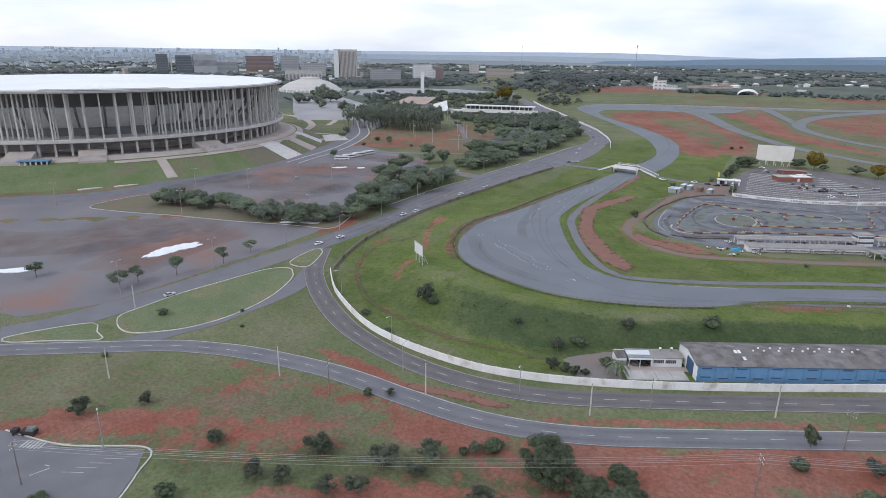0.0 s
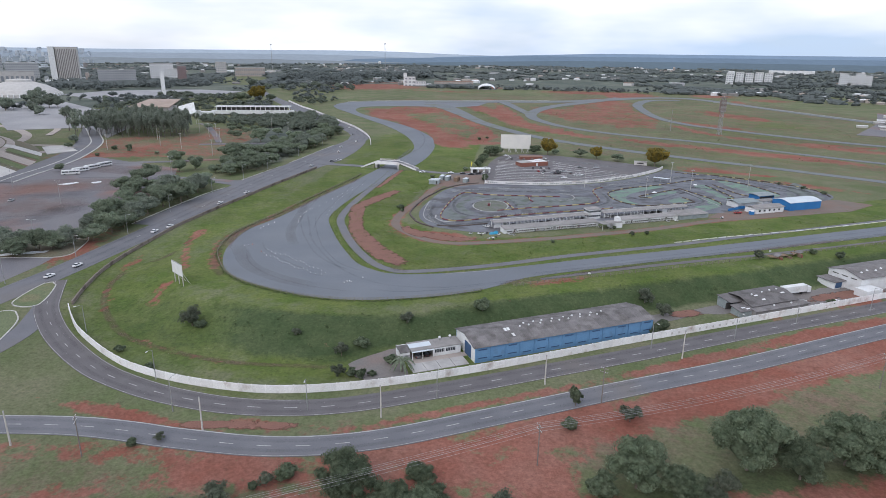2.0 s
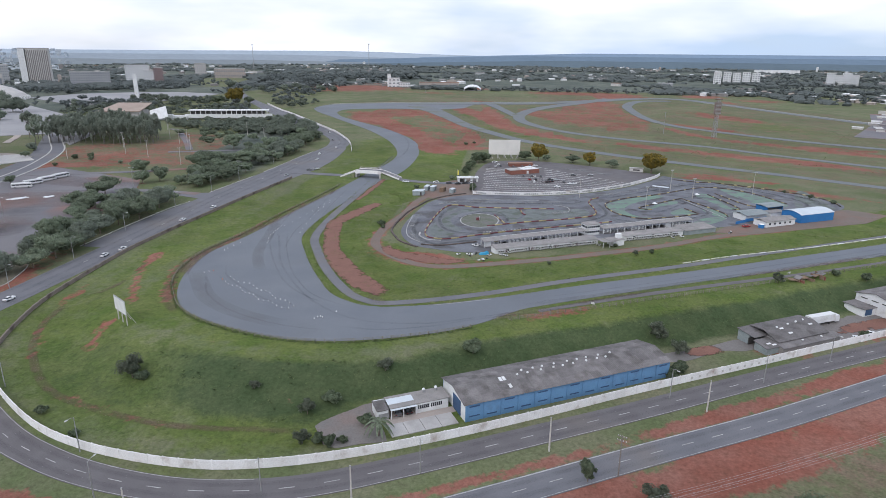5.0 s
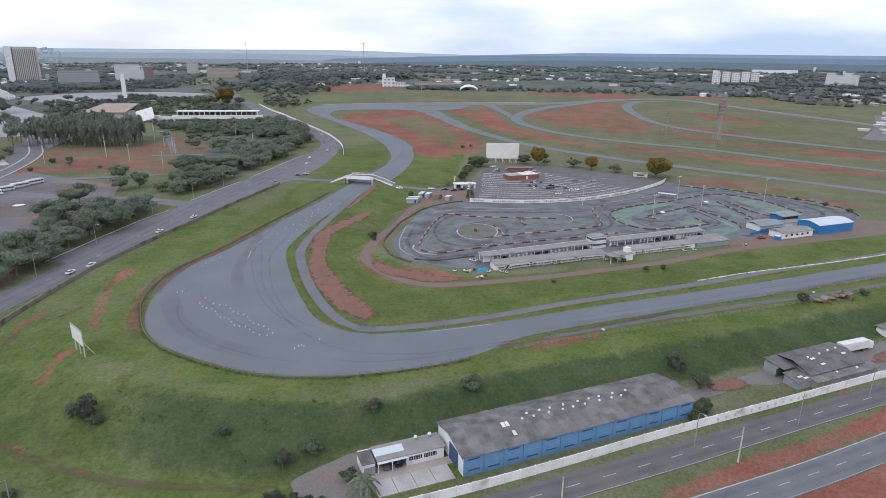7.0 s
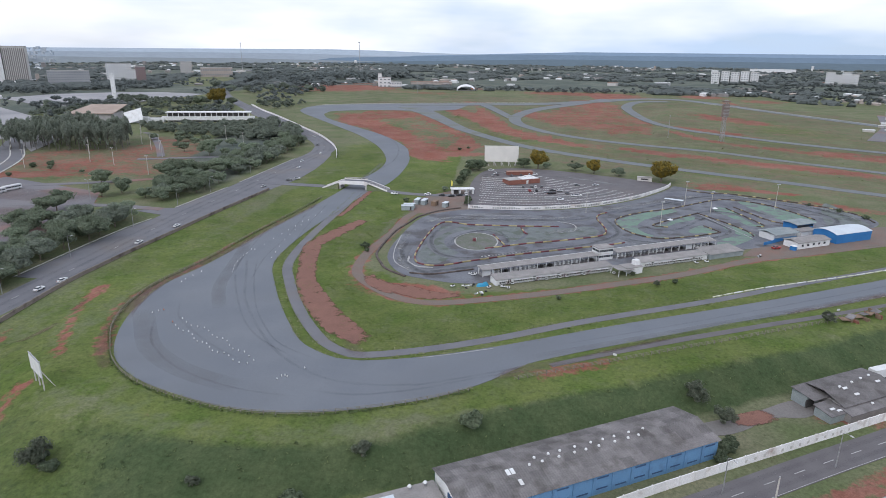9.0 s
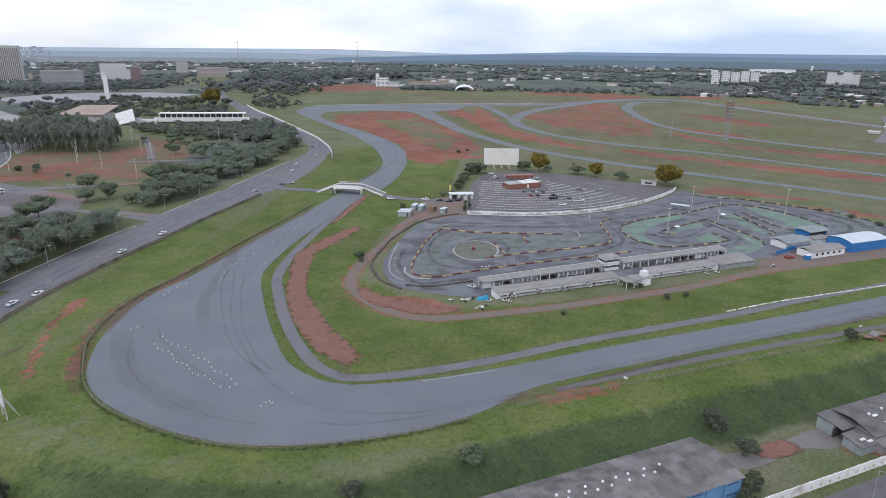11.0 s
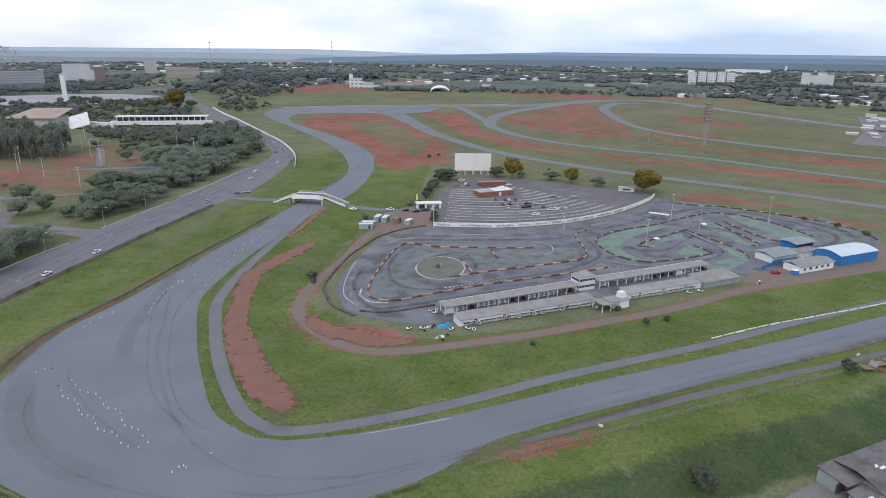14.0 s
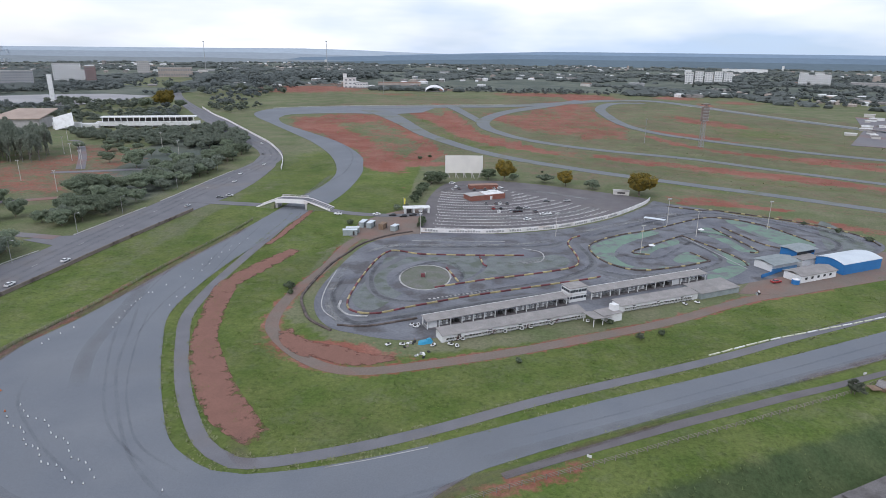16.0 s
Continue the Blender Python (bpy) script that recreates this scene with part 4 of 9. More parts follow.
for text, wd in (("-111,231 -120,243 -126,256 -131,270 -134,288 -132,303 -125,330 -119,370", [3, 5, 4, 6, 5, 3, 3]), ("-130,306 -131,290 -128,272", [2, 4, 2])):
    film(curve(line_of(text), 2), wd, 0.065, TRAIL_FILM, "worn brown earth beside the hairpin", "bare soil")
film(curve(line_of("-152,286 -147.6,260 -157,238 -152.7,218.6 -142.8,203 -126,187 -108,180 -82,175 -62,175.7 -48,176"), 3), 2.6, 0.06, TRAIL_FILM, "narrow trodden trail along the foot of the bank", "trail")
for ln, sides in ((ROAD_3, (-2.0, 2.0)), (ROAD_2, (-2.0, 2.0))):
    for side in sides:
        film(offset(ln, side)[::2], 1.4, 0.165, RUBBER_FILM, "faint wheel track worn along the road", "wheel track")
for side in (-5, 0, 5):
    film(offset(EXPRESS[20:], side)[::2], 2.0, 0.14, RUBBER_FILM, "faint wheel track worn along the avenue", "wheel track")
structure("kerb", ribbon(offset(curve(line_of("-262,985 -239,1005 -183,1036 -106,1066 -40,1090 55,1120"), 6), 2), 0.9, 0.5, 1), KERB, "pale kerb along the far straight", "kerb")
# white edge lines, dashes and arrows
def marking(line, side, width=0.18, lift=0.16):
    structure("road_marking", ribbon(offset(line, side), width, lift, 1), LINE, "thin worn white painted road line", "road marking")


def dashes(line, side, length, gap, lift, width=0.2):
    s = Shape()
    for x, y, rz, ln in segments(offset(line, side), length, gap):
        z = z_at(x, y)
        s.box((x, y, z + lift - 0.05), (ln, width, 0.07), rz)
    structure("road_marking", s, LINE, "dashed white painted centre line", "road marking")


dashes(ROAD_2, 0, 3.6, 6.4, 0.15)
dashes(ROAD_3, 0, 3.6, 6.0, 0.17)
marking(ROAD_3, 3.9, 0.3, 0.17)
marking(ROAD_3, -3.9, 0.1, 0.17)
marking(ROAD_2, -3.85, 0.12, 0.15)
marking(ROAD_2[:40], 3.85, 0.14, 0.15)
dashes(EXPRESS[36:], 0.5, 3.5, 26, 0.13, 0.4)
structure("kerb", ribbon(curve(line_of("-193,300 -191,335 -188,369 -184,388"), 4), 0.35, 0.25, 1), KERB, "pale kerb along the avenue", "kerb")
structure("kerb", ribbon(curve(line_of("-183,412 -179,440 -175,466"), 4), 0.35, 0.25, 1), KERB, "pale kerb along the avenue", "kerb")
structure("kerb", ribbon(curve(line_of("-173.5,480 -171,505 -167.5,545 -164.5,572"), 4), 0.35, 0.25, 1), KERB, "pale kerb along the avenue", "kerb")


def kerbed_island(outline, label, material=TURF, lift=0.22, rim=0.45):
    line = curve(outline, 2.5, True)
    structure("ground_island", sheet(line, lift, 4), material, label, "traffic island")
    loop = np.vstack([line, line[:2]])
    structure("kerb", ribbon(loop, rim, lift + 0.06, 1), KERB, "raised pale concrete kerb round a traffic island", "kerb")


kerbed_island(line_of("-192.3,127.4 -186.1,124.0 -179.5,124.1 -171.5,130.2 -165.0,138.9 -160.6,153.0 -160.5,170.5 -165.3,187.3 -170.1,193.8 -174.8,196.3 -181.7,189.9 -187.1,172.8 -192.2,154.7 -194.3,138.6 -195.0,131.1"),
              "teardrop grass traffic island with a white kerb")
kerbed_island(line_of("-178.7,201.8 -168.8,202.2 -175.0,220.0 -180.3,220.4"), "small triangular grass splitter island with a kerb")
kerbed_island(line_of("-197.4,121.9 -190.4,118.6 -184.5,115.6 -197.5,107.1 -207.3,100.0 -212.4,100.1 -206.9,110.8"), "long grass wedge between two merging roads")
kerbed_island(line_of("-335,213 -331,247 -303,252 -266,257 -230,259 -208,264 -200,275 -194,262 -194,249 -215,243 -246,232 -280,223 -314,213"),
              "dusty car park median planted with trees", DRY_TURF, rim=0.25)

# ---- racing track surroundings ----
structure("kerb", ribbon(curve(line_of("-24,248.1 -14,251.8 -2,256.8"), 3), 0.2, 0.16, 1), CONCRETE, "pale concrete kerb on the inside of the bend", "kerb")
structure("road", ribbon(curve(line_of("15,247.6 29.4,255.3 43.7,262.5 59.3,270.1 76,277.6 94,285.8 113.7,294.3 160,316 240,356"), 4), [2.2, 3.0, 2.8, 2.3, 2.0, 1.8, 1.6], 0.07), ROAD_DARK,
          "cracked strip of old asphalt beside the track fence", "run-off strip")
film(curve(line_of("-2,237 3,241.5 8,244.6 14,247.6 20,250.6"), 1.5), [2, 4, 5, 4, 2], 0.12, EARTH_FILM, "bare red soil at the broken edge of the track", "bare soil")
film(curve(line_of("22,252.6 40,262.5 60,272.5"), 3), [1.5, 2.5, 1.5], 0.07, TRAIL_FILM, "worn brown earth beside the track", "bare soil")


def rail_fence(line, label, post_h=1.2, gap=3.0, rails=(0.6, 1.1), material=POLE_DARK):
    x, y = line[0]
    fence = thing("fence", pose(x, y, z_at(x, y)), label, "fence")
    inv = fence.matrix_basis.inverted()
    post = Shape().box((0, 0, -0.3), (0.16, 0.16, post_h + 0.3)).mesh("post", material)
    spans = segments(line, gap)
    for px, py, rz, ln in spans:
        put("post", post, None, fence, m=inv @ pose(px, py, z_at(px, py), 0, 0, rz))
    for h in rails:
        s = Shape()
        p = drape(line, h)
        for a, b in zip(p[:-1], p[1:]):
            s.tube(inv @ Vector(a), inv @ Vector(b), 0.05, n=4, caps=False)
        put("rail", s, material, fence)


rail_fence(curve(line_of("4,237.5 13.6,242.3 28.5,249.1 42.2,255.5 56.9,262.5 72.9,269.8 90.6,278.3 109.8,287.4 125.2,296 160,312 210,337"), 4), "weathered post-and-rail fence along the track bank", 1.4, 3.0, (0.5, 0.9, 1.3), FENCE_WOOD)
rail_fence(curve(line_of("-7,231.5 -20,224.3 -37,217.8 -53,214.4 -68.5,214.9 -86,219.9 -102,227.6 -113,237.3 -120,247.5 -128,262 -132.5,280 -133,300 -127.5,328 -121.5,370 "
                         "-112.5,418 -108,448"), 3), "weathered post-and-rail fence round the outside of the hairpin", 1.35, 3.0, (0.5, 0.9, 1.25), FENCE_WOOD)


def tyre_wall(line, label, size, colours, group, lift=0.1, piece=3.0, fill=0.96):
    """A barrier of painted blocks end to end."""
    x, y = line[0]
    wall = thing("tyre_barrier", pose(x, y, z_at(x, y)), label, "barrier", group)
    inv = wall.matrix_basis.inverted()
    kinds = []
    for c in colours:
        s = Shape()
        s.profile([(-size[0] / 2, 0), (size[0] / 2, 0), (size[0] / 2, size[1] * 0.8), (size[0] * 0.3, size[1]), (-size[0] * 0.3, size[1]), (-size[0] / 2, size[1] * 0.8)],
                  -piece * fill / 2, piece * fill / 2)
        kinds.append(s.mesh("block", c))
    for i, (px, py, rz, ln) in enumerate(segments(line, piece)):
        k = kinds[i % len(kinds)]
        put("block", k, None, wall, m=inv @ pose(px, py, z_at(px, py) + lift, 0, 0, rz + 2 * math.sin(i * 1.7)))
    return wall


tyre_wall(curve(line_of("80,308.3 103,320.4 127,331 158,345 230,381 330,431"), 4), "low white and yellow concrete blocks along the service lane",
          (0.4, 0.4), [CREAM, CREAM, WHITE], "track blocks", 0.0, 5.4, 0.84)

# cones on the hairpin
cone_base = Shape().box((0, 0, 0), (0.42, 0.42, 0.06)).mesh("base", RUBBER)
cone_white = Shape().tube((0, 0, 0.06), (0, 0, 0.6), 0.19, 0.06, 8).mesh("cone", WHITE)
cone_red = Shape().tube((0, 0, 0.06), (0, 0, 0.6), 0.19, 0.06, 8).mesh("cone", ORANGE)
cone_spots = []
for ln, gap in (("-110,265 -94,252 -82,244.4 -69.5,237.3", 2.6), ("-108,268 -92.5,257.5 -77,246 -67.4,240.2", 2.9), ("-61,231.7 -58.6,234", 0.8), ("-120.5,272.5 -117,274", 1.2),
                ("-125,300 -125.2,307 -120.4,319", 4.0), ("-109.8,312.5 -110.6,320 -112.4,328 -112,350", 4.5), ("-55.8,237.2 -54,238", 1.9), ("-113,335 -109,362 -103,410", 8.0), ("-100,330 -103,372 -98,420", 9.0)):
    cone_spots += [(x, y) for x, y, _, _ in segments(curve(line_of(ln), 2), gap)]
for i, (x, y) in enumerate(cone_spots):
    j = (math.sin(i * 12.9) * 0.9, math.cos(i * 7.7) * 0.9)
    c = thing("traffic_cone", pose(x + j[0], y + j[1], z_at(x + j[0], y + j[1]) + 0.11), "small white marker cone on the track" if i % 40 else "small orange marker cone on the track",
              "cone", "cones on the hairpin")
    put("base", cone_base, None, c)
    put("cone", cone_white if i % 40 else cone_red, None, c)

for x, y, rz in ((120.3, 297.9, 20), (34.6, 254.2, -30)):
    mb = thing("marker_board", pose(x, y, z_at(x, y), 0, 0, rz), "small white marker board on a post beside the track fence", "sign", "marker boards")
    put("post", Shape().box((0, 0.08, -0.3), (0.1, 0.1, 1.6)), FENCE_WOOD, mb)
    put("panel", Shape().box((0, 0, 0.9), (1.2, 0.06, 0.7)), WHITE, mb)

# ---- walls along the roads ----
def panel_wall(line, h, thick, length, label, material, name="boundary_wall", base=None, pil=0.12):
    x, y = line[0]
    w = thing(name, pose(x, y, z_at(x, y)), label, "wall", kind="structure")
    inv = w.matrix_basis.inverted()
    pan = Shape().box((0, 0, -1.0), (length - 0.04, thick, h + 1.0)).mesh("panel", material)
    post = Shape().box((0, 0, -1.0), (0.3, thick + pil, h + 1.12)).mesh("pillar", material)
    for px, py, rz, ln in segments(line, length):
        z = z_at(px, py)
        put("panel", pan, None, w, m=inv @ pose(px, py, z, 0, 0, rz))
        a = radians(rz)
        put("pillar", post, None, w, m=inv @ pose(px - math.cos(a) * length / 2, py - math.sin(a) * length / 2, z, 0, 0, rz))
    return w


panel_wall(WHITE_WALL, 2.5, 0.2, 4.0, "long whitewashed concrete panel wall, stained along its foot", WALL_WHITE)
panel_wall(BROWN_WALL, 1.5, 0.5, 5.0, "low brown stained retaining wall beside the avenue", WALL_BROWN, "retaining_wall")
panel_wall(curve(line_of("-132.5,582 -137.5,602 -142.5,620 -150,640 -160,662 -178,697 -206,741 -240,794 -275,848 -309,896 -352,966"), 5), 2.0, 0.3, 6.0, "pale concrete wall between avenue and track", WALL_WHITE)

# ---- vehicles ----
def car_meshes():
    body = Shape().profile([(-0.86, 0.28), (0.86, 0.28), (0.88, 0.75), (0.78, 0.92), (-0.78, 0.92), (-0.88, 0.75)], -2.1, 2.1)
    glass = Shape().add([(-1.55, -0.72, 0.9), (0.95, -0.72, 0.9), (0.95, 0.72, 0.9), (-1.55, 0.72, 0.9), (-1.05, -0.58, 1.38), (0.25, -0.58, 1.38), (0.25, 0.58, 1.38), (-1.05, 0.58, 1.38)],
                        [(0, 1, 5, 4), (1, 2, 6, 5), (2, 3, 7, 6), (3, 0, 4, 7)]).mesh("glasshouse", GLASS)
    wheel = Shape().tube((0, -0.1, 0), (0, 0.1, 0), 0.31, n=12).mesh("wheel", RUBBER)
    tail = Shape().box((0, 0, 0), (0.06, 0.32, 0.16)).mesh("tail_light", LAMP_RED)
    front = Shape().box((0, 0, 0), (0.06, 0.36, 0.16)).mesh("headlight", LAMP_CLEAR)
    roof = Shape().box((-0.4, 0, 1.37), (1.36, 1.2, 0.07), 0, 0.93)
    return body, roof, glass, wheel, tail, front


body_s, roof_s, car_glass, car_wheel, car_tail, car_front = car_meshes()
CAR_BODY = [body_s.mesh("body", p) for p in PAINTS]
CAR_ROOF = [roof_s.mesh("roof", p) for p in PAINTS]
TONE = ("white", "silver", "black", "dark grey", "red")


def car(x, y, rz, tone, where, lift=0.12):
    c = thing("car", pose(x, y, z_at(x, y) + lift, 0, 0, rz), "%s hatchback car %s" % (TONE[tone], where), "car", "cars " + where)
    b = put("body", CAR_BODY[tone], None, c)
    put("roof", CAR_ROOF[tone], None, c)
    put("glasshouse", car_glass, None, c)
    for sx in (-1.3, 1.32):
        for sy in (-0.78, 0.78):
            put("wheel", car_wheel, None, c, m=pose(sx, sy, 0.31))
    for sy in (-0.62, 0.62):
        put("tail_light", car_tail, None, b, m=pose(-2.1, sy, 0.62))
        put("headlight", car_front, None, b, m=pose(2.1, sy, 0.58))


for x, y, rz, tone in ((-174, 289, 87, 0), (-171, 298, 87, 0), (-168, 348, 86, 0), (-164, 376, 84, 0), (-150, 535, 88, 0),
                       (-155, 560, 270, 0), (-165, 640, 280, 3), (-182, 690, 300, 0), (-150, 596, 95, 0), (-183, 227, 80, 0), (-180, 240, 80, 0), (-194, 151, 78, 1),
                       (-206, 722, 120, 1), (-153, 470, 85, 1)):
    car(x, y, rz, tone, "on the avenue")
car(-139, 497, 10, 1, "by the bridge approach")
car(-143, 492, 15, 3, "by the bridge approach")
for x, y, rz, tone in ((-66, 464, 175, 0), (-45, 466, 190, 0), (-36, 465.5, 185, 2), (-30, 464, 200, 2), (-25, 467, 210, 2), (-21, 471, 100, 0)):
    car(x, y, rz, tone, "at the drive-in gate")
for x, y, rz, tone in ((-6, 551, 20, 0), (-3, 540, 80, 0), (-1, 536, 95, 3), (9, 534, 85, 3), (16, 536, 90, 3), (22, 539, 100, 1), (26, 541, 30, 0), (4, 513, 90, 0), (9, 512, 90, 0),
                       (12.5, 514, 85, 3), (16, 498, 90, 3), (22, 499, 95, 3), (24.3, 499, 90, 0), (28.5, 500, 95, 3), (20, 487.5, 95, 4), (24.4, 488, 90, 2), (23, 480, 90, 0),
                       (29.5, 482, 100, 1), (31.6, 482, 98, 2), (33.6, 483, 98, 2), (35.6, 484, 100, 2), (39.5, 490, 10, 1), (35, 490, 5, 2), (44, 484, 100, 3), (48, 478, 15, 0), (50.5, 479, 20, 0),
                       (38, 466, 15, 0), (53, 509, 10, 3), (66, 512, 15, 1), (-5, 532, 90, 1), (6, 545, 40, 1)):
    car(x, y, rz, tone, "in the drive-in yard", 0.16)
car(130.5, 375.5, 20, 4, "beside the kart sheds")
car(-286, 330, 100, 1, "in the car park")


def truck(x, y, rz, label, cab=True):
    t = thing("truck", pose(x, y, z_at(x, y) + 0.1, 0, 0, rz), label, "truck", "parked trucks")
    put("cargo_box", Shape().box((0, 0, 1.1), (12, 2.5, 2.8)), WHITE, t)
    put("chassis", Shape().box((0, 0, 0.6), (12, 1.2, 0.5)), RUBBER, t)
    wheel = Shape().tube((0, -0.15, 0), (0, 0.15, 0), 0.5, n=12).mesh("wheel", RUBBER)
    for sx in (-4.5, -3.2, 3.5):
        for sy in (-1.0, 1.0):
            put("wheel", wheel, None, t, m=pose(sx, sy, 0.5))
    if cab:
        c = put("cab", Shape().box((7.3, 0, 0.7), (2.0, 2.4, 2.3), 0, 0.92), WHITE, t)
        put("windscreen", Shape().box((8.28, 0, 1.8), (0.08, 2.0, 0.8)), GLASS, c)


truck(117.5, 262.5, 25, "white box truck parked beside the grey shed")
car(124, 250, 75, 0, "in the shed yard")
car(131, 255, 20, 0, "in the shed yard")

# ---- blue warehouse and neighbours ----
def warehouse():
    w = thing("warehouse", pose(-7.0, 184.9, -6.3, 0, 0, 27.7), "long blue-clad warehouse with a weathered grey ribbed roof", "warehouse")
    L, D, H, R = 67.6, 15.6, 5.0, 6.6
    put("side_wall", Shape().box((L / 2, 0.1, -0.6), (L, 0.2, H + 0.6)), BLUE, w)
    put("rear_wall", Shape().box((L / 2, D - 0.1, -0.6), (L, 0.2, H + 0.6)), BLUE, w)
    for x in (0.1, L - 0.1):
        s = Shape().profile([(0.2, -0.6), (D - 0.2, -0.6), (D - 0.2, H), (D / 2, R - 0.15), (0.2, H)], x - 0.1, x + 0.1)
        g = put("gable_wall", s, WHITE if x < 1 else BLUE, w, "white painted gable end" if x < 1 else "")
    door = put("door", Shape().box((-0.06, D * 0.36, 0), (0.14, 5.0, 4.4)), BLUE_DARK, w, "dark blue sliding door")
    panel = Shape().box((0, 0, 0), (4.7, 0.08, 4.1)).mesh("panel", BLUE)
    strip = Shape().box((0, 0, 0), (3.0, 0.1, 0.35)).mesh("louvre", BLUE_DARK)
    ribm = Shape().box((0, 0, 0), (0.22, 0.3, H)).mesh("pilaster", BLUE)
    for i in range(13):
        x = L * (i + 0.5) / 13
        p = put("panel", panel, None, w, m=pose(x, -0.05, 0.5))
        put("louvre", strip, None, p, m=pose(0, -0.05, 0.35 if i % 2 else 0.7))
        if i % 2 == 0:
            put("louvre", strip, None, p, m=pose(0, -0.05, 3.5))
        put("pilaster", ribm, None, w, m=pose(L * i / 13 + 0.11, -0.12, 0))
    # corrugated sheets, each its own strip
    def sheet_mesh(n, y0, z0, y1, z1, width):
        s = Shape()
        for j in range(n):
            x0 = -width / 2 + width * j / n
            k = width / n
            h = 0.06
            s.add([(x0, y0, z0), (x0 + k / 2, y0, z0 + h), (x0 + k, y0, z0), (x0, y1, z1), (x0 + k / 2, y1, z1 + h), (x0 + k, y1, z1)], [(0, 1, 4, 3), (1, 2, 5, 4)])
        return s
    n = 22
    wd = (L + 1.2) / n
    pitch = (R - H) / (D / 2)
    rows = [(y, H + 0.1 + pitch * y) for y in (-0.5, 2.4, 5.2, D / 2)]
    for k in range(3):
        (y0, z0), (y1, z1) = rows[k], rows[k + 1]
        f = sheet_mesh(5, y0, z0 + 0.02 * (2 - k), y1 + 0.12, z1 + 0.04, wd).mesh("roof_sheet", FIBRE)
        b = sheet_mesh(5, D - y0, z0, D - y1 - 0.12, z1 + 0.03, wd).mesh("roof_sheet", FIBRE)
        for i in range(n):
            put("roof_sheet", f, None, w, m=pose(-0.6 + wd * (i + 0.5), 0, 0.0))
            put("roof_sheet", b, None, w, m=pose(-0.6 + wd * (i + 0.5), 0, 0.0))
    put("ridge_cap", Shape().profile([(D / 2 - 0.4, R), (D / 2, R + 0.16), (D / 2 + 0.4, R), (D / 2, R + 0.05)], -0.6, L + 0.6), FIBRE, w)
    vent = Shape().tube((0, 0, 0), (0, 0, 0.35), 0.18, n=10).tube((0, 0, 0.3), (0, 0, 0.6), 0.36, 0.26, 12).mesh("roof_vent", WHITE)
    for i in range(18):
        x = 19 + i * 1.9 + 0.5 * math.sin(i * 2.3)
        put("roof_vent", vent, None, w, "white turbine roof vent", m=pose(x, D / 2 + (0.9 if i % 2 else -0.9), R - 0.18))
    sky = Shape().box((0, 0, 0), (0.9, 1.6, 0.06)).mesh("skylight", WHITE)
    for x, y in ((13.5, 6.6), (14.6, 6.6), (15.0, 3.4)):
        put("skylight", sky, None, w, m=pose(x, y, H + 0.16 + pitch * y, math.degrees(math.atan(pitch))))


warehouse()


def annex():
    a = thing("gatehouse", pose(-28.85, 180.4, -6.4, 0, 0, 27.0), "low white annex with an open carport beside the warehouse", "outbuilding")
    put("wall", Shape().box((15.4, 4.8, -0.5), (9.4, 4.2, 3.4)), WHITE, a)
    put("roof", Shape().box((12.0, 5.6, 2.9), (17.2, 6.2, 0.22)), FIBRE_PALE, a)
    put("rear_wall", Shape().box((6.0, 8.3, -0.5), (11.6, 0.3, 3.4)), WHITE, a)
    put("end_room", Shape().box((1.5, 5.6, -0.5), (3.0, 5.5, 3.2)), WHITE, a)
    put("end_roof", Shape().box((1.5, 5.6, 2.7), (3.3, 5.8, 0.18)), FIBRE, a)
    put("carport_roof", Shape().add([(3.4, 1.9, 2.65), (10.7, 1.9, 2.65), (10.7, 7.0, 3.3), (3.4, 7.0, 3.3), (3.4, 1.9, 2.79), (10.7, 1.9, 2.79), (10.7, 7.0, 3.44), (3.4, 7.0, 3.44)],
                                    [(3, 2, 1, 0), (4, 5, 6, 7), (0, 1, 5, 4), (1, 2, 6, 5), (2, 3, 7, 6), (3, 0, 4, 7)]), TIN, a, "pale metal carport roof")
    post = Shape().box((0, 0, -0.2), (0.16, 0.16, 2.9)).mesh("post", WHITE)
    for x in (3.6, 7.0, 10.5):
        put("post", post, None, a, m=pose(x, 2.1, 0))
    put("gate_leaf", Shape().box((1.6, 2.7, 0), (2.6, 0.12, 1.9)), STEEL, a)
    for x in (12.9, 16.6):
        wdw = put("window", Shape().box((x, 2.67, 1.2), (3.2, 0.08, 1.1)), GLASS, a)
        for k in (-1.2, -0.6, 0, 0.6, 1.2):
            put("mullion", Shape().box((x + k, 2.62, 1.2), (0.08, 0.06, 1.1)), WHITE, wdw)
    for x in (14.6, 18.2):
        vent = put("roof_vent", Shape().tube((x, 7.6, 3.0), (x, 7.6, 3.9), 0.32, n=10), STEEL, a)
        put("vent_cap", Shape().tube((x, 7.6, 3.9), (x, 7.6, 4.25), 0.5, 0.3, 10), WHITE, vent)
    for x, y, rz, tone in ((6.0, 4.3, 80, 3), (8.6, 4.4, 95, 2)):
        p = Matrix.Translation(a.location) @ Matrix.Rotation(radians(27.0), 4, "Z") @ Vector((x, y, 0))
        car(p.x, p.y, rz + 27, tone, "under the carport", 0.2)
    y = thing("yard_slab", pose(-28.85, 180.4, -6.4, 0, 0, 27.0), "pale concrete yard slabs inside the wall", "paving", kind="structure")
    slab = Shape().box((0, 0, -0.6), (4.5, 5.6, 0.68)).mesh("slab", CONCRETE)
    for i in range(4):
        put("slab", slab, None, y, m=pose(3.6 + i * 4.62, -2.9, 0))
    put("drive", Shape().box((11.5, 1.2, -0.6), (19.5, 2.7, 0.66)), PAVE, y)
    put("carport_floor", Shape().box((7.0, 5.0, -0.6), (7.2, 5.0, 0.64)), PAVE, y)


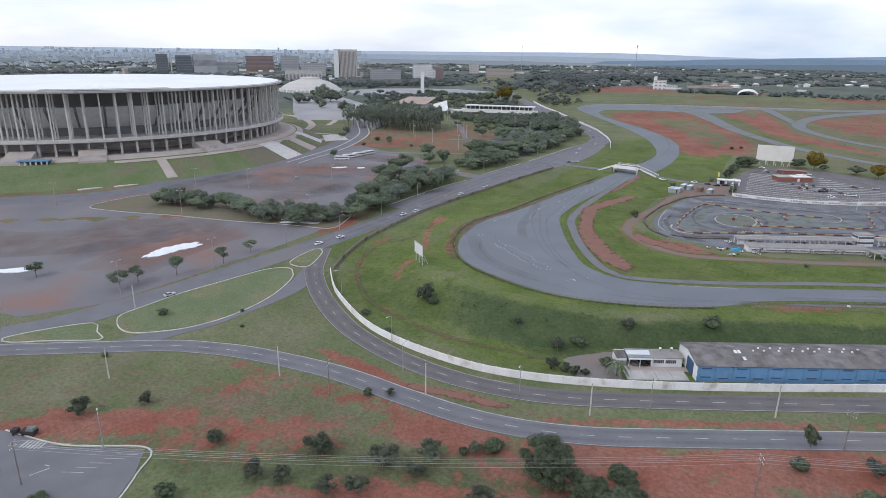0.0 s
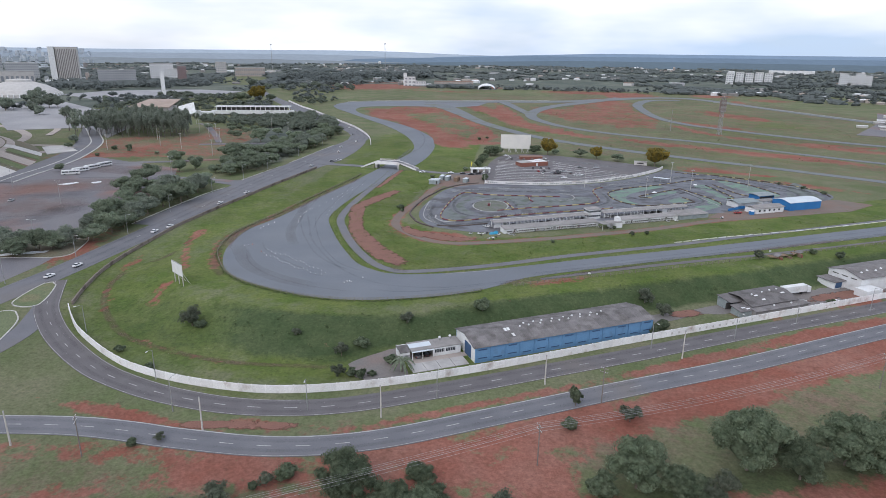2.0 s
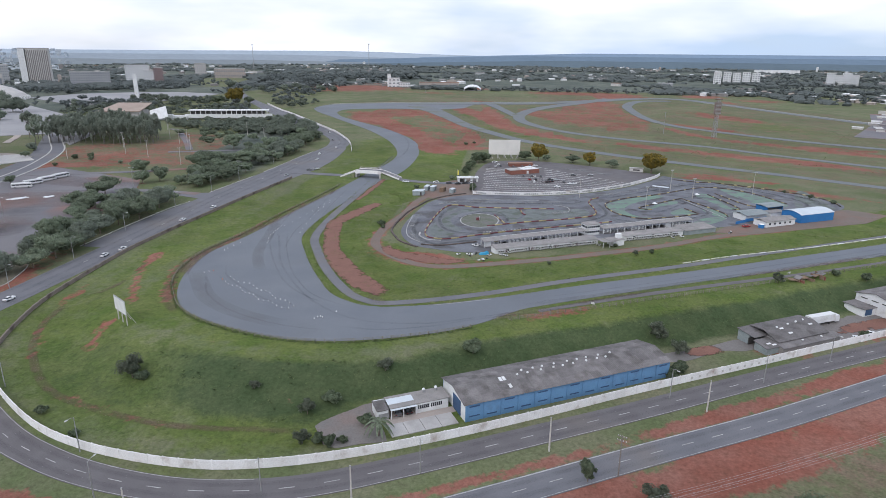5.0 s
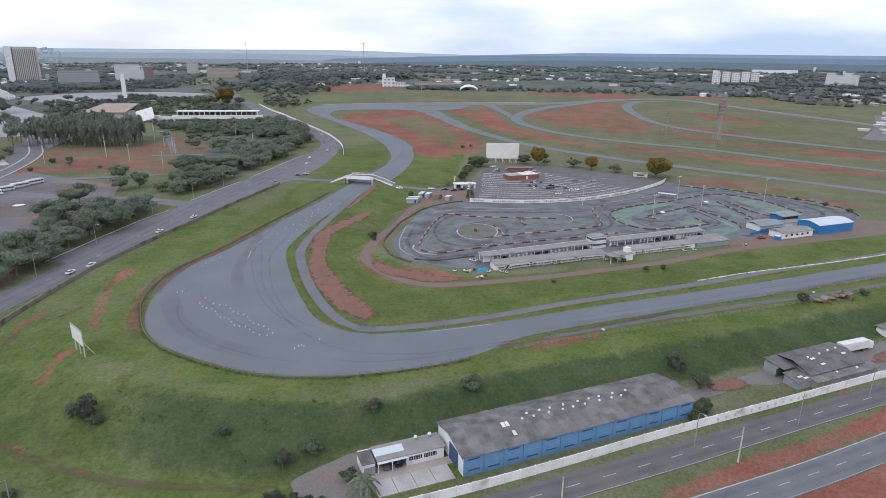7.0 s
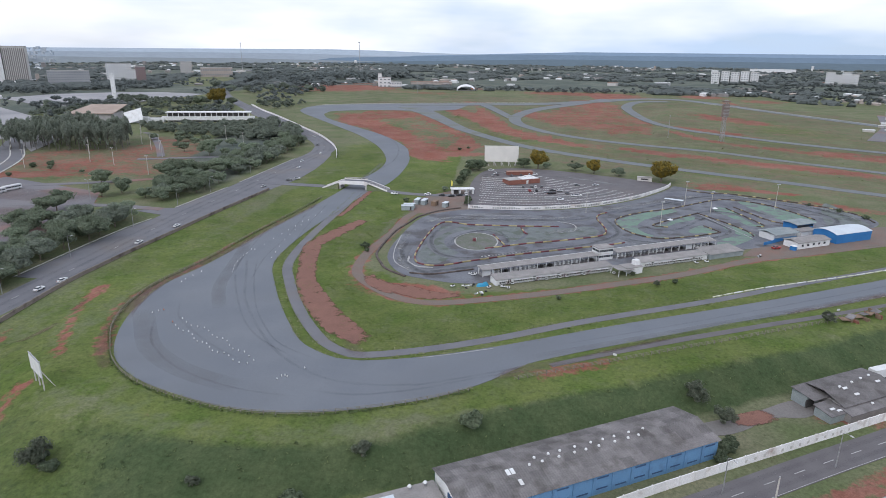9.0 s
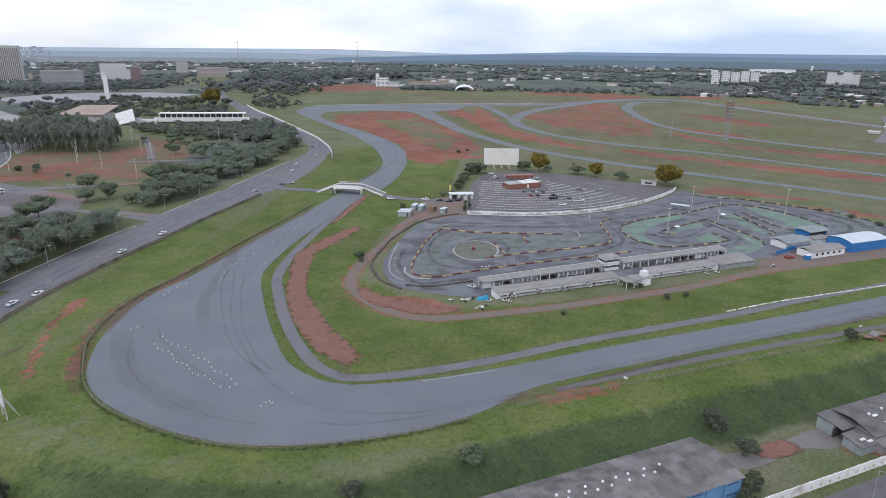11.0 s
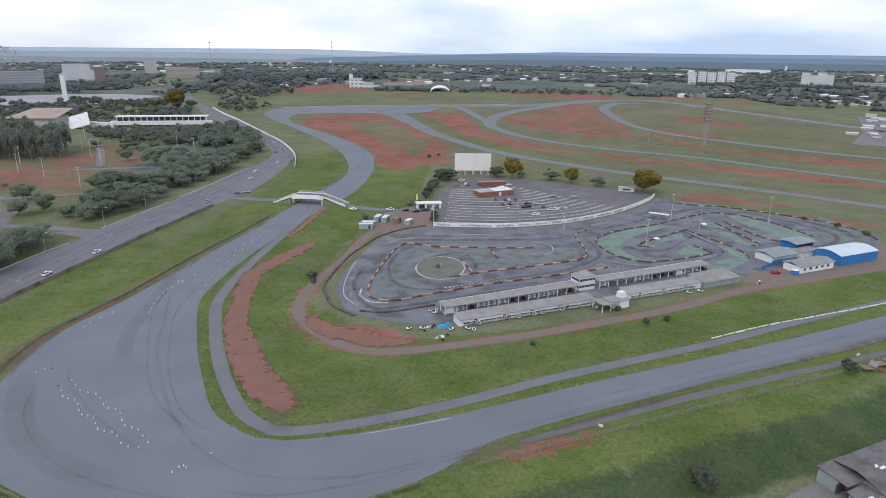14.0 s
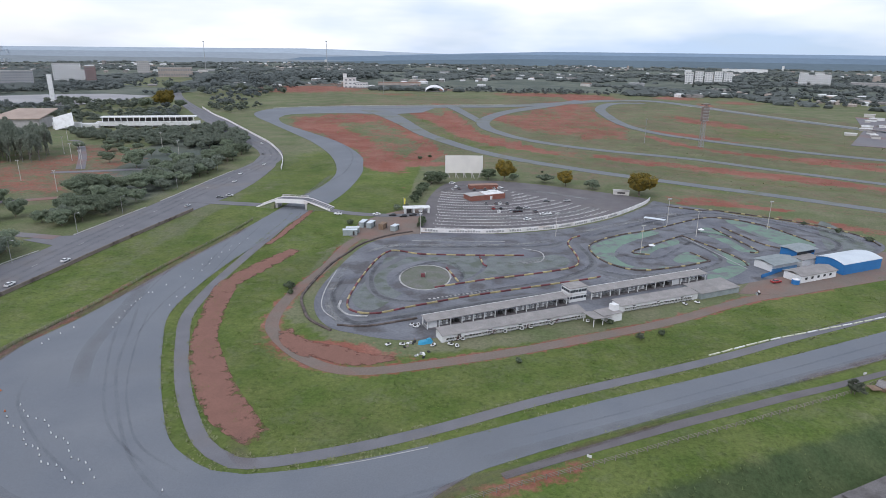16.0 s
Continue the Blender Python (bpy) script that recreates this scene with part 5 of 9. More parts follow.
annex()
structure("pavement", sheet(curve(line_of("-46.0,178.8 -43.1,183.0 -38.5,187.4 -33.0,191.9 -30.7,183.9 -27.3,177.9 -26.1,174.3 -32.7,172.4 -38.2,170.0 -41.7,171.3 -44.2,175.8"), 3, True), 0.12, 4), GRAVEL, "packed grey dirt yard beside the annex", "yard")
structure("pavement", sheet(curve(line_of("50,229 56,226 64,229 74,236 83,237 89,242 84,246 72,239.5 60,234"), 3, True), 0.1, 5), GRAVEL, "bare dirt yard behind the white wall", "yard")
structure("pavement", sheet(curve(line_of("112,246 135,256 170,272 172,292 150,284 128,270 110,259"), 3, True), 0.1, 5), GRAVEL, "bare reddish dirt yard between sheds", "yard")


def grey_sheds():
    g = thing("workshop", pose(88.7, 235.2, -6.3, 0, 0, 27.5), "sprawling grey workshop with patched corrugated roofs", "workshop")
    put("main_wall", Shape().box((16.7, 6.5, -0.5), (22.4, 10.6, 3.9)), FIBRE_PALE, g)
    put("main_roof", Shape().profile([(0.2, 2.9), (6.8, 4.9), (12.4, 4.3), (12.4, 4.5), (6.8, 5.1), (0.2, 3.1)], 5.0, 28.6), FIBRE, g)
    put("front_wall", Shape().box((17.8, -0.7, -0.5), (26.5, 3.0, 2.7)), FIBRE_PALE, g)
    put("front_roof", Shape().profile([(-2.6, 2.0), (1.4, 2.7), (1.4, 2.88), (-2.6, 2.18)], 4.4, 31.6), FIBRE, g)
    put("corner_room", Shape().box((2.4, 2.0, -0.5), (6.2, 5.0, 2.8)), GREY_SHED, g)
    put("corner_roof", Shape().profile([(-0.9, 2.1), (4.9, 2.9), (4.9, 3.05), (-0.9, 2.25)], -1.2, 5.8), FIBRE, g)
    put("side_room", Shape().box((4.6, 10.2, -0.5), (8.4, 4.8, 3.8)), GREY_SHED, g)
    put("side_roof", Shape().profile([(5.4, 3.3), (12.9, 3.9), (12.9, 4.05), (5.4, 3.45)], -0.1, 8.6), FIBRE, g)
    # Dark sheet painted as the shade inside the open bay.
    put("opening", Shape().box((1.6, 7.7, 0), (3.2, 0.3, 2.4)), SHADE_AND_DARK, g)
    light = Shape().box((0, 0, 0), (1.7, 0.7, 0.07)).mesh("skylight", WHITE)
    for x, y in ((12, 5.6), (13.5, 3.0), (25, 5.0)):
        put("skylight", light, None, g, m=pose(x, y, 3.16 + 0.303 * (y - 0.2), 16.8, 0, 0))
    for x, y, z in ((2.2, 1.6, 2.62), (3.6, 0.6, 2.48)):
        put("skylight", light, None, g, m=pose(x, y, z, 8, 0, 0))
    cap = Shape().tube((0, 0, -0.2), (0, 0, 0.3), 0.2, n=8).tube((0, 0, 0.3), (0, 0, 0.55), 0.42, 0.3, 10).mesh("roof_vent", WHITE)
    for x, y, z in ((10.5, 6.2, 4.95), (16, 6.6, 5.05), (20.5, 7.2, 5.05), (24.5, 7.6, 5.0), (15, -0.6, 2.5), (23.5, -0.8, 2.5)):
        put("roof_vent", cap, None, g, m=pose(x, y, z))
    lett = thing("wall_lettering", pose(0, 0, 0), "faint grey unreadable lettering on the white wall", "lettering")
    wl = offset(WHITE_WALL, -0.17)
    for px, py, rz, ln in segments(wl, 1.1, 1.9, 240)[:13]:
        put("bar", Shape().box((px, py, z_at(px, py) + 0.7), (0.7, 0.05, 0.8), rz), PALE, lett)
    h = thing("factory_hall", pose(146, 268.5, -6.0, 0, 0, 27.5), "white factory hall with a low grey gable roof", "factory")
    put("wall", Shape().profile([(0, -0.5), (15, -0.5), (15, 5.6), (7.5, 7.4), (0, 5.6)], 0, 34), WHITE, h)
    put("roof", Shape().profile([(-0.6, 5.5), (7.5, 7.5), (15.6, 5.5), (15.6, 5.7), (7.5, 7.75), (-0.6, 5.7)], -0.5, 34.5), FIBRE, h)
    for k in range(3):
        put("wall_vent", Shape().box((-0.05, 3.4 + k * 4.1, 4.4), (0.12, 2.6, 0.35)), SHADE_AND_DARK, h)
    for k in range(7):
        put("skylight", Shape().box((0, 0, 0), (1.8, 0.8, 0.06)), WHITE, h, m=pose(4 + k * 4.2, 3.6 + 0.8 * (k % 2), 6.85 + 0.2 * (k % 2), 14, 0, 20))
    put("lean_to", Shape().box((-3.2, 10.5, -0.5), (6.4, 8, 3.1)), WHITE, h)
    put("lean_to_roof", Shape().box((-3.4, 10.5, 2.6), (7.2, 9, 0.2)), FIBRE, h)
    put("gate", Shape().box((-4.0, 6.45, 0), (3.6, 0.12, 2.4)), BLUE_DARK, h)
    put("front_office", Shape().box((0.5, -3.2, -0.5), (9, 5.4, 3.2)), WHITE, h)
    r = thing("ruined_shed", pose(118, 287, z_at(124, 288), 0, 0, 27.0), "collapsed brown timber shed overgrown with grass", "shed")
    rnd = random.Random(4)
    for i in range(9):
        x, y = rnd.uniform(0, 19), rnd.uniform(0, 5)
        put("wall_panel", Shape().box((0, 0, -0.4), (rnd.uniform(2, 4), 0.25, rnd.uniform(1.2, 2.2))), WOOD if i % 3 else BRICK, r, m=pose(x, y, 0, rnd.uniform(-8, 8), 0, rnd.choice((0, 90, 80))))
    for i in range(6):
        put("fallen_roof", Shape().box((0, 0, 0), (3.4, 2.4, 0.12)), FIBRE if i % 2 else WOOD, r, m=pose(1.5 + i * 3.2, 2.5, 1.1 + 0.4 * (i % 2), rnd.uniform(-20, 20), rnd.uniform(-15, 15), rnd.uniform(-20, 20)))


grey_sheds()

film(curve(line_of("60,231.5 66,234 72,236.5 78,239"), 2), [3, 6, 6, 4], 0.14, SOIL_FILM, "bare red soil on the dirt yard", "bare soil")
film(curve(line_of("120,256 132,262 145,268 160,276"), 2), [4, 7, 7, 5], 0.14, SOIL_FILM, "bare red soil on the dirt yard", "bare soil")

# ---- billboard ----
def billboard():
    b = thing("billboard", pose(-124.5, 222.0, z_at(-124.5, 222.0), 0, 0, -38), "white double-legged roadside billboard seen at an angle", "billboard")
    put("panel", Shape().box((0, 0, 4.2), (9.0, 0.25, 4.6)), WHITE, b)
    for z in (4.05, 8.8):
        put("frame_rail", Shape().box((0, 0, z), (9.2, 0.35, 0.15)), STEEL, b)
    for x in (-3.6, 0, 3.6):
        leg = put("leg", Shape().box((x, 0.25, -0.5), (0.28, 0.28, 9.2)), POLE, b)
        put("brace", Shape().tube((x, 0.3, 5.5), (x, 3.2, -0.3), 0.09, n=6), POLE, leg)


billboard()


# ---- poles and lines ----
def lamp_meshes(h, reach, double=False):
    parts = [("pole", Shape().tube((0, 0, -0.4), (0, 0, h), 0.16, 0.08, 8).mesh("pole", STEEL))]
    for k in ((1, -1) if double else (1,)):
        a = Shape().tube((0, 0, h - 0.05), (k * reach * 0.5, 0, h + 0.35), 0.06, n=6).tube((k * reach * 0.5, 0, h + 0.35), (k * reach, 0, h + 0.4), 0.06, n=6)
        parts.append(("arm", a.mesh("arm", STEEL)))
        parts.append(("lamp_head", Shape().box((k * (reach + 0.3), 0, h + 0.32), (0.9, 0.35, 0.16), 0, 0.8).mesh("lamp_head", LAMP_CLEAR)))
    return parts


LAMP_ONE, LAMP_TWO = lamp_meshes(9.5, 1.8), lamp_meshes(13.0, 1.2, True)


def street_lamp(x, y, rz, two=False):
    p = thing("street_lamp", pose(x, y, z_at(x, y), 0, 0, rz), "tall grey steel street lamp with two heads" if two else "grey steel street lamp with one curved arm", "street lamp", "street lamps")
    for name, me in LAMP_TWO if two else LAMP_ONE:
        put(name, me, None, p)


for x, y, rz in ((-99.5, 162, 260), (-16.1, 162.6, 290), (-50, 151.8, 280), (80.3, 215.4, 297), (106.8, 231.8, 297), (140, 248, 297), (-138.5, 186.3, 230), (-85.5, 146.4, 80), (50, 203, 297),
                 (-185, 284, 0), (-186, 325, 0), (-184.5, 372, 0), (-183.5, 416, 0), (-180, 451, 0), (-177, 510, 0), (-175, 570, 0), (-188, 250, 0), (-128.4, 78.6, 150), (-222, 106, 330)):
    street_lamp(x, y, rz)
for x, y, rz in ((-194.5, 217.4, 80), (-212.5, 257, 20), (-277, 227, 20), (-351, 203, 30), (-201.5, 180, 80), (-212, 143, 80), (-291, 290.4, 10), (-319, 273, 20), (-255, 330, 0), (-310, 360, 20), (-235, 415, 0)):
    street_lamp(x, y, rz, True)
stub = Shape().tube((0, 0, -0.4), (0, 0, 9.4), 0.24, 0.15, 8).mesh("shaft", POLE)
stub_cap = Shape().tube((0, 0, 9.4), (0, 0, 9.55), 0.2, 0.2, 8).mesh("cap", STEEL)
for x, y in ((-29.6, 151.2), (14.3, 174.6), (58.6, 197.4), (-73.5, 139.3), (-116.5, 126.8), (-158.7, 101), (-194.8, 136.6)):
    p = thing("concrete_pole", pose(x, y, z_at(x, y)), "pale bare concrete pole on the road verge", "pole", "verge poles")
    put("shaft", stub, None, p)
    put("cap", stub_cap, None, p)


def utility_pole(x, y, rz, h=11.0):
    p = thing("utility_pole", pose(x, y, z_at(x, y), 0, 0, rz), "weathered power pole with crossarms and insulators", "utility pole", "power poles")
    put("shaft", Shape().tube((0, 0, -0.5), (0, 0, h), 0.17, 0.11, 8), POLE_DARK, p)
    for z in (h - 0.4, h - 1.5):
        arm = put("crossarm", Shape().box((0, 0, z), (0.12, 2.2, 0.12)), POLE_DARK, p)
        for k in (-1.0, -0.4, 0.4, 1.0):
            put("insulator", Shape().tube((0, k, z + 0.12), (0, k, z + 0.38), 0.07, 0.05, 6), WHITE, arm)


poles = [(-132, 61.5), (11.2, 136.2), (29.6, 166.5), (112, 186), (-96.5, 125)]
for (x, y), rz in zip(poles, (27, 27, 60, 27, 20)):
    utility_pole(x, y, rz)


def wires(a, b, sag, label):
    """Six lines slung between two poles."""
    d = Vector((b[0] - a[0], b[1] - a[1], 0)).normalized()
    side = Vector((-d.y, d.x, 0))
    za, zb = z_at(*a) + 10.8, z_at(*b) + 10.8
    line = thing("power_line", pose(0, 0, 0), label, "power line", "power lines")
    for k, dz in ((-1.0, 0.1), (-0.4, 0.1), (0.4, 0.1), (1.0, 0.1), (0.6, -1.1), (-0.6, -1.1)):
        s = Shape()
        pts = []
        for i in range(17):
            t = i / 16
            pts.append(Vector((a[0] + (b[0] - a[0]) * t, a[1] + (b[1] - a[1]) * t, za + (zb - za) * t + dz - sag * 4 * t * (1 - t))) + side * k)
        n = 4
        for i, p in enumerate(pts):
            s.v += [tuple(p + Vector((0, 0, 0.025))), tuple(p + side * 0.025), tuple(p - Vector((0, 0, 0.025))), tuple(p - side * 0.025)]
            if i:
                s.f += [(4 * i - 4 + j, 4 * i - 4 + (j + 1) % 4, 4 * i + (j + 1) % 4, 4 * i + j) for j in range(4)]
        put("wire", s, STEEL, line)


wires(poles[0], poles[1], 2.6, "thin grey power lines sagging between poles")
wires(poles[1], poles[3], 2.0, "thin grey power lines above the red verge")


# ---- car park by the near road ----
def near_car_park():
    bays = thing("parking_bays", pose(0, 0, 0), "white painted bays and arrow on the car park", "road marking", kind="structure")
    for i in range(5):
        put("bay_line", Shape().box((-121.5 - i * 1.2, 80 - i * 2.6, z_at(-121, 78) + 0.06), (5.0, 0.14, 0.06), 27), LINE, bays)
    for i in range(6):
        put("crossing_bar", Shape().box((-147 + i * 0.9, 70.5 + i * 0.35, z_at(-147, 70) + 0.06), (0.45, 3.2, 0.06), 20), LINE, bays)
    put("arrow", Shape().box((-133, 66, z_at(-133, 66) + 0.06), (0.3, 4, 0.06), -20).box((-133.8, 68.2, z_at(-133, 66) + 0.07), (1.4, 0.3, 0.06), 10), LINE, bays)
    structure("kerb", ribbon(curve(line_of("-157,71.5 -138,75 -119.5,84 -113,76 -107.5,66"), 2), 0.4, 0.2, 1), KERB, "pale concrete kerb round the car park", "kerb")
    kerbed_island(line_of("-158,56 -150,60 -142,62 -139,58 -143,53 -152,50"), "small paved island in the car park", PALE)
    c = thing("utility_cart", pose(-150, 73.5, z_at(-150, 73.5) + 0.05, 0, 0, 25), "dark green utility cart with a small trailer", "utility cart")
    put("body", Shape().box((0, 0, 0.5), (3.6, 1.8, 0.8)), RUBBER, c)
    put("load", Shape().box((0.6, 0, 1.3), (1.9, 1.7, 0.6), 0, 0.9), GREEN, c)
    put("trailer", Shape().box((-3.6, 0, 0.5), (1.6, 1.5, 0.9)), RUBBER, c)
    for x in (-3.6, -1.2, 1.2):
        for y in (-0.95, 0.95):
            put("wheel", car_wheel, None, c, m=pose(x, y, 0.31))


near_car_park()


for x, y in ((-318, 617), (-294, 589), (-287, 590), (-244, 494), (-269, 560), (-225, 618), (-257, 656), (-352, 676), (-330, 560), (-310, 530), (-285, 520), (-340, 500)):
    lp = thing("light_post", pose(x, y, z_at(x, y)), "pale concrete floodlight post in the park", "light post", "park posts")
    put("shaft", Shape().tube((0, 0, -0.5), (0, 0, 13), 0.24, 0.15, 8), POLE, lp)
    put("crossbar", Shape().box((0, 0, 12.8), (1.8, 0.2, 0.2)), STEEL, lp)
    for dx in (-0.7, 0.7):
        put("floodlight", Shape().box((dx, -0.2, 12.95), (0.5, 0.4, 0.4)), LAMP_CLEAR, lp)

# ---- kart circuit ----
KART_TONES = [RED_PAINT, RED_PAINT, YELLOW_PAINT, YELLOW_PAINT]
KART_DULL = [DARK_TYRE, DARK_TYRE, DARK_TYRE, YELLOW_PAINT]
for ln in ("31.3,402.5 12,401 -14.4,400.6 -31.5,401.3 -37.6,344.7 -28.2,332.4 -11.7,341 5.5,350.6 30.3,362.2 54.8,373.5 62,378",
           "11.4,399 13,388 15.3,384.7", "-6.5,359.4 3.2,364.5 16,371 32.7,377.7 50.6,387.5 54.9,396.7 54.9,408.3 53.9,422.8 57.2,432 62.7,437.3", "-2.9,383.3 3.2,364.5",
           "113.4,401 97,392 78.6,386 68.2,393.3 63.3,407 64.7,422.6 80.3,438.5 100.5,450.7 134.2,477 148.7,478.3 164.7,464.7 175.5,433.2",
           "113.4,401 112.3,404.7 108,415", "113.6,441.3 123,420.5 128.3,404 127.5,394.2", "140.3,459.7 147.7,431.8 153.9,423", "134.6,456.5 141.6,417.6 135.9,416.3",
           "113.6,441.3 89.7,420 81.4,410.6 89.2,408.2", "125,505 141.6,497 149.6,498 172.9,484 194.4,467.3 206,446.8 205,429.5"):
    pts = line_of(ln)
    dull = pts[0][0] > 75
    tyre_wall(curve(pts, 3), "low barrier of dark and tan painted tyres" if dull else "low barrier of faded red and yellow painted tyres", (0.7, 0.55), KART_DULL if dull else KART_TONES, "kart barriers", 0.1, 2.2)
tyre_wall(curve(line_of("-36.9,322.4 -27,322 -10.7,329.8"), 3), "low dusty black tyre barrier", (0.8, 0.5), [DARK_TYRE], "kart barriers", 0.1, 2.0)
tyre_wall(curve(line_of("-38,318 -47,326 -51,334 -55,345 -55.2,356 -54,372 -52,387 -48,402 -44.4,414 -37,425 -30.4,431.5 -22,437"), 3), "overgrown black tyre barrier round the circuit", (1.0, 0.6),
          [DARK_TYRE], "kart barriers", 0.0, 2.6)


def patch(outline, material, label, lift, category="painted ground"):
    structure("pavement", sheet(curve(outline, 2.5, True), lift, 5), material, label, category)


for ln in ("65,420 79.8,436 100.5,450.7 103.5,445.6 83,426.5 74,412 73.2,399.6 79.7,390.5 95,393.6 83.6,387 70.6,393.5 64.2,405", "97.5,401.6 107.7,414 112.9,402.8 103.2,396",
           "81.6,408.4 90.5,417.8 107.7,435.7 108,427.6 96,418.3 88,409", "126,453 134.6,456.5 141.6,417.6 133.5,417 130.8,430.4",
           "148.7,478.3 163.4,461.7 174.8,431.7 159.5,428 150.6,452.3", "110.5,389.2 121.3,395.6 126,392.3 110.7,377 104.3,378.2"):
    patch(line_of(ln), GREEN, "worn green painted infield of the kart circuit", 0.11)
patch(line_of("-29.5,395.6 -14,396.8 9.6,398.8 12,384.4 4.2,367.6 -7,359.3 -17,354.3 -27.3,335.6 -36.6,347.5 -31,381"), DUSKY, "faded greenish infield of the kart circuit", 0.11)
patch(line_of("202,478 201,437 198,424 177,418 184,445"), DUSKY, "faded greenish run-off of the kart circuit", 0.106)
patch(line_of("118.3,412 122.4,397 129.9,398 128.1,405 124.2,420"), GREEN, "worn green painted infield of the kart circuit", 0.116)
patch(line_of("16,398.5 34,400 46,405 51,398 47,389 30,381 16,374 8,370 14,384"), DUSKY, "faded greenish infield of the kart circuit", 0.11)
ring = [(-11 + 10.4 * math.cos(a * math.pi / 6), 371.4 + 14.6 * math.sin(a * math.pi / 6)) for a in range(12)]
ring_big = [(-11 + 15.6 * math.cos(a * math.pi / 6), 371.0 + 20.5 * math.sin(a * math.pi / 6)) for a in range(12)]
patch(ring_big, KART, "dark asphalt ring of the kart circuit", 0.125, "kart track")
patch(ring, WEEDY, "weedy round island inside the kart circuit", 0.14, "island")


def painted(line, width, lift=0.17, material=LINE):
    structure("road_marking", ribbon(curve(line, 2), width, lift, 1), material, "worn white line on the kart circuit", "road marking")


painted(ring + [ring[0]], 0.7)
painted(line_of("-40,344 -39.3,337 -34.5,331.2 -28,330.6"), 0.9)
painted(line_of("-21.3,422 23.9,424"), 0.35)
painted(line_of("31.5,413.7 39,409 40.2,401.2 37.7,394.3 35.2,393.3"), 0.5)
painted(line_of("-48.5,377 -48,352 -45,336 -38,326.5"), 0.4)
painted(line_of("114.3,439 119,420 126,392.3"), 0.4)
for ln in ("-34,408 0,411 40,416 52,425", "-42,360 -42,340 -33,326 -18,331 10,345 40,358 60,367", "-22,398 -33,372 -27,350 -12,344 8,354 40,370 58,386 61,402 58,420",
           "60,385 70,378 90,380 112,393 121,408 116,428 112,438 125,446 136,440 139,420", "66,432 90,452 130,484 152,486 172,468 186,442 182,425 165,412"):
    structure("road_marking", ribbon(curve(line_of(ln), 3), 3.4, 0.145, 1), KART_LINE, "dark rubbered driving line of the kart circuit", "racing line")
for ln, wd, mt in (("-34,410 0,413 40,418 54,428", 2.4, KART_DARK), ("-44,372 -44,350 -40,337 -32,325 -18,330 10,344 40,357 60,366", 2.2, KART_DARK), ("-30,395 -33,372 -27,350 -12,345 8,355 40,371 57,387 61,402 58,424", 2.0, KART_DARK),
                   ("60,388 70,380 90,382 112,395 120,408 115,428 112,440 125,448 136,442 140,420", 2.0, KART_DARK), ("66,436 90,455 130,487 152,489 172,470 187,444 183,427 165,414", 2.4, KART_DARK), ("72,414 80,404 92,404 106,420 118,436", 1.8, KART_DARK),
                   ("-45,385 -46,360 -43,338 -35,322", 3.0, KART_DUST), ("-36,412 -5,416 30,420 50,430", 3.5, KART_DUST), ("-25,362 -18,382 -4,392 4,378 2,362", 2.0, KART_DARK), ("56,440 80,456 110,478 135,495", 5, KART_DUST), ("150,492 178,474 198,450 200,432", 4, KART_DUST),
                   ("185,470 196,448 194,432", 5, KART_DARK), ("20,388 38,396 46,402", 6, KART_DUST), ("60,372 80,380 110,392", 3, KART_DUST), ("-42,400 -30,412 -5,425 20,428", 4, KART_DUST), ("60,428 66,440 80,452", 3, TAR_FILM), ("148,408 160,418 172,424", 4, KART_DARK),
                   ("-6,452 12,448 36,452 56,462", 4, TAR_FILM), ("0,470 25,468 60,482 84,500", 7, KART_DUST), ("-10,490 5,486 30,490", 5, TAR_FILM), ("40,540 62,530 84,516", 6, KART_DUST), ("-14,520 -6,540 10,550", 5, TAR_FILM)):
    film(curve(line_of(ln), 3), wd, 0.15, mt, "dark and dusty worn band on the kart asphalt", "worn asphalt")
dashes(curve(line_of("-8,347.5 17,359"), 2), 0, 0.9, 0.8, 0.17, 1.1)


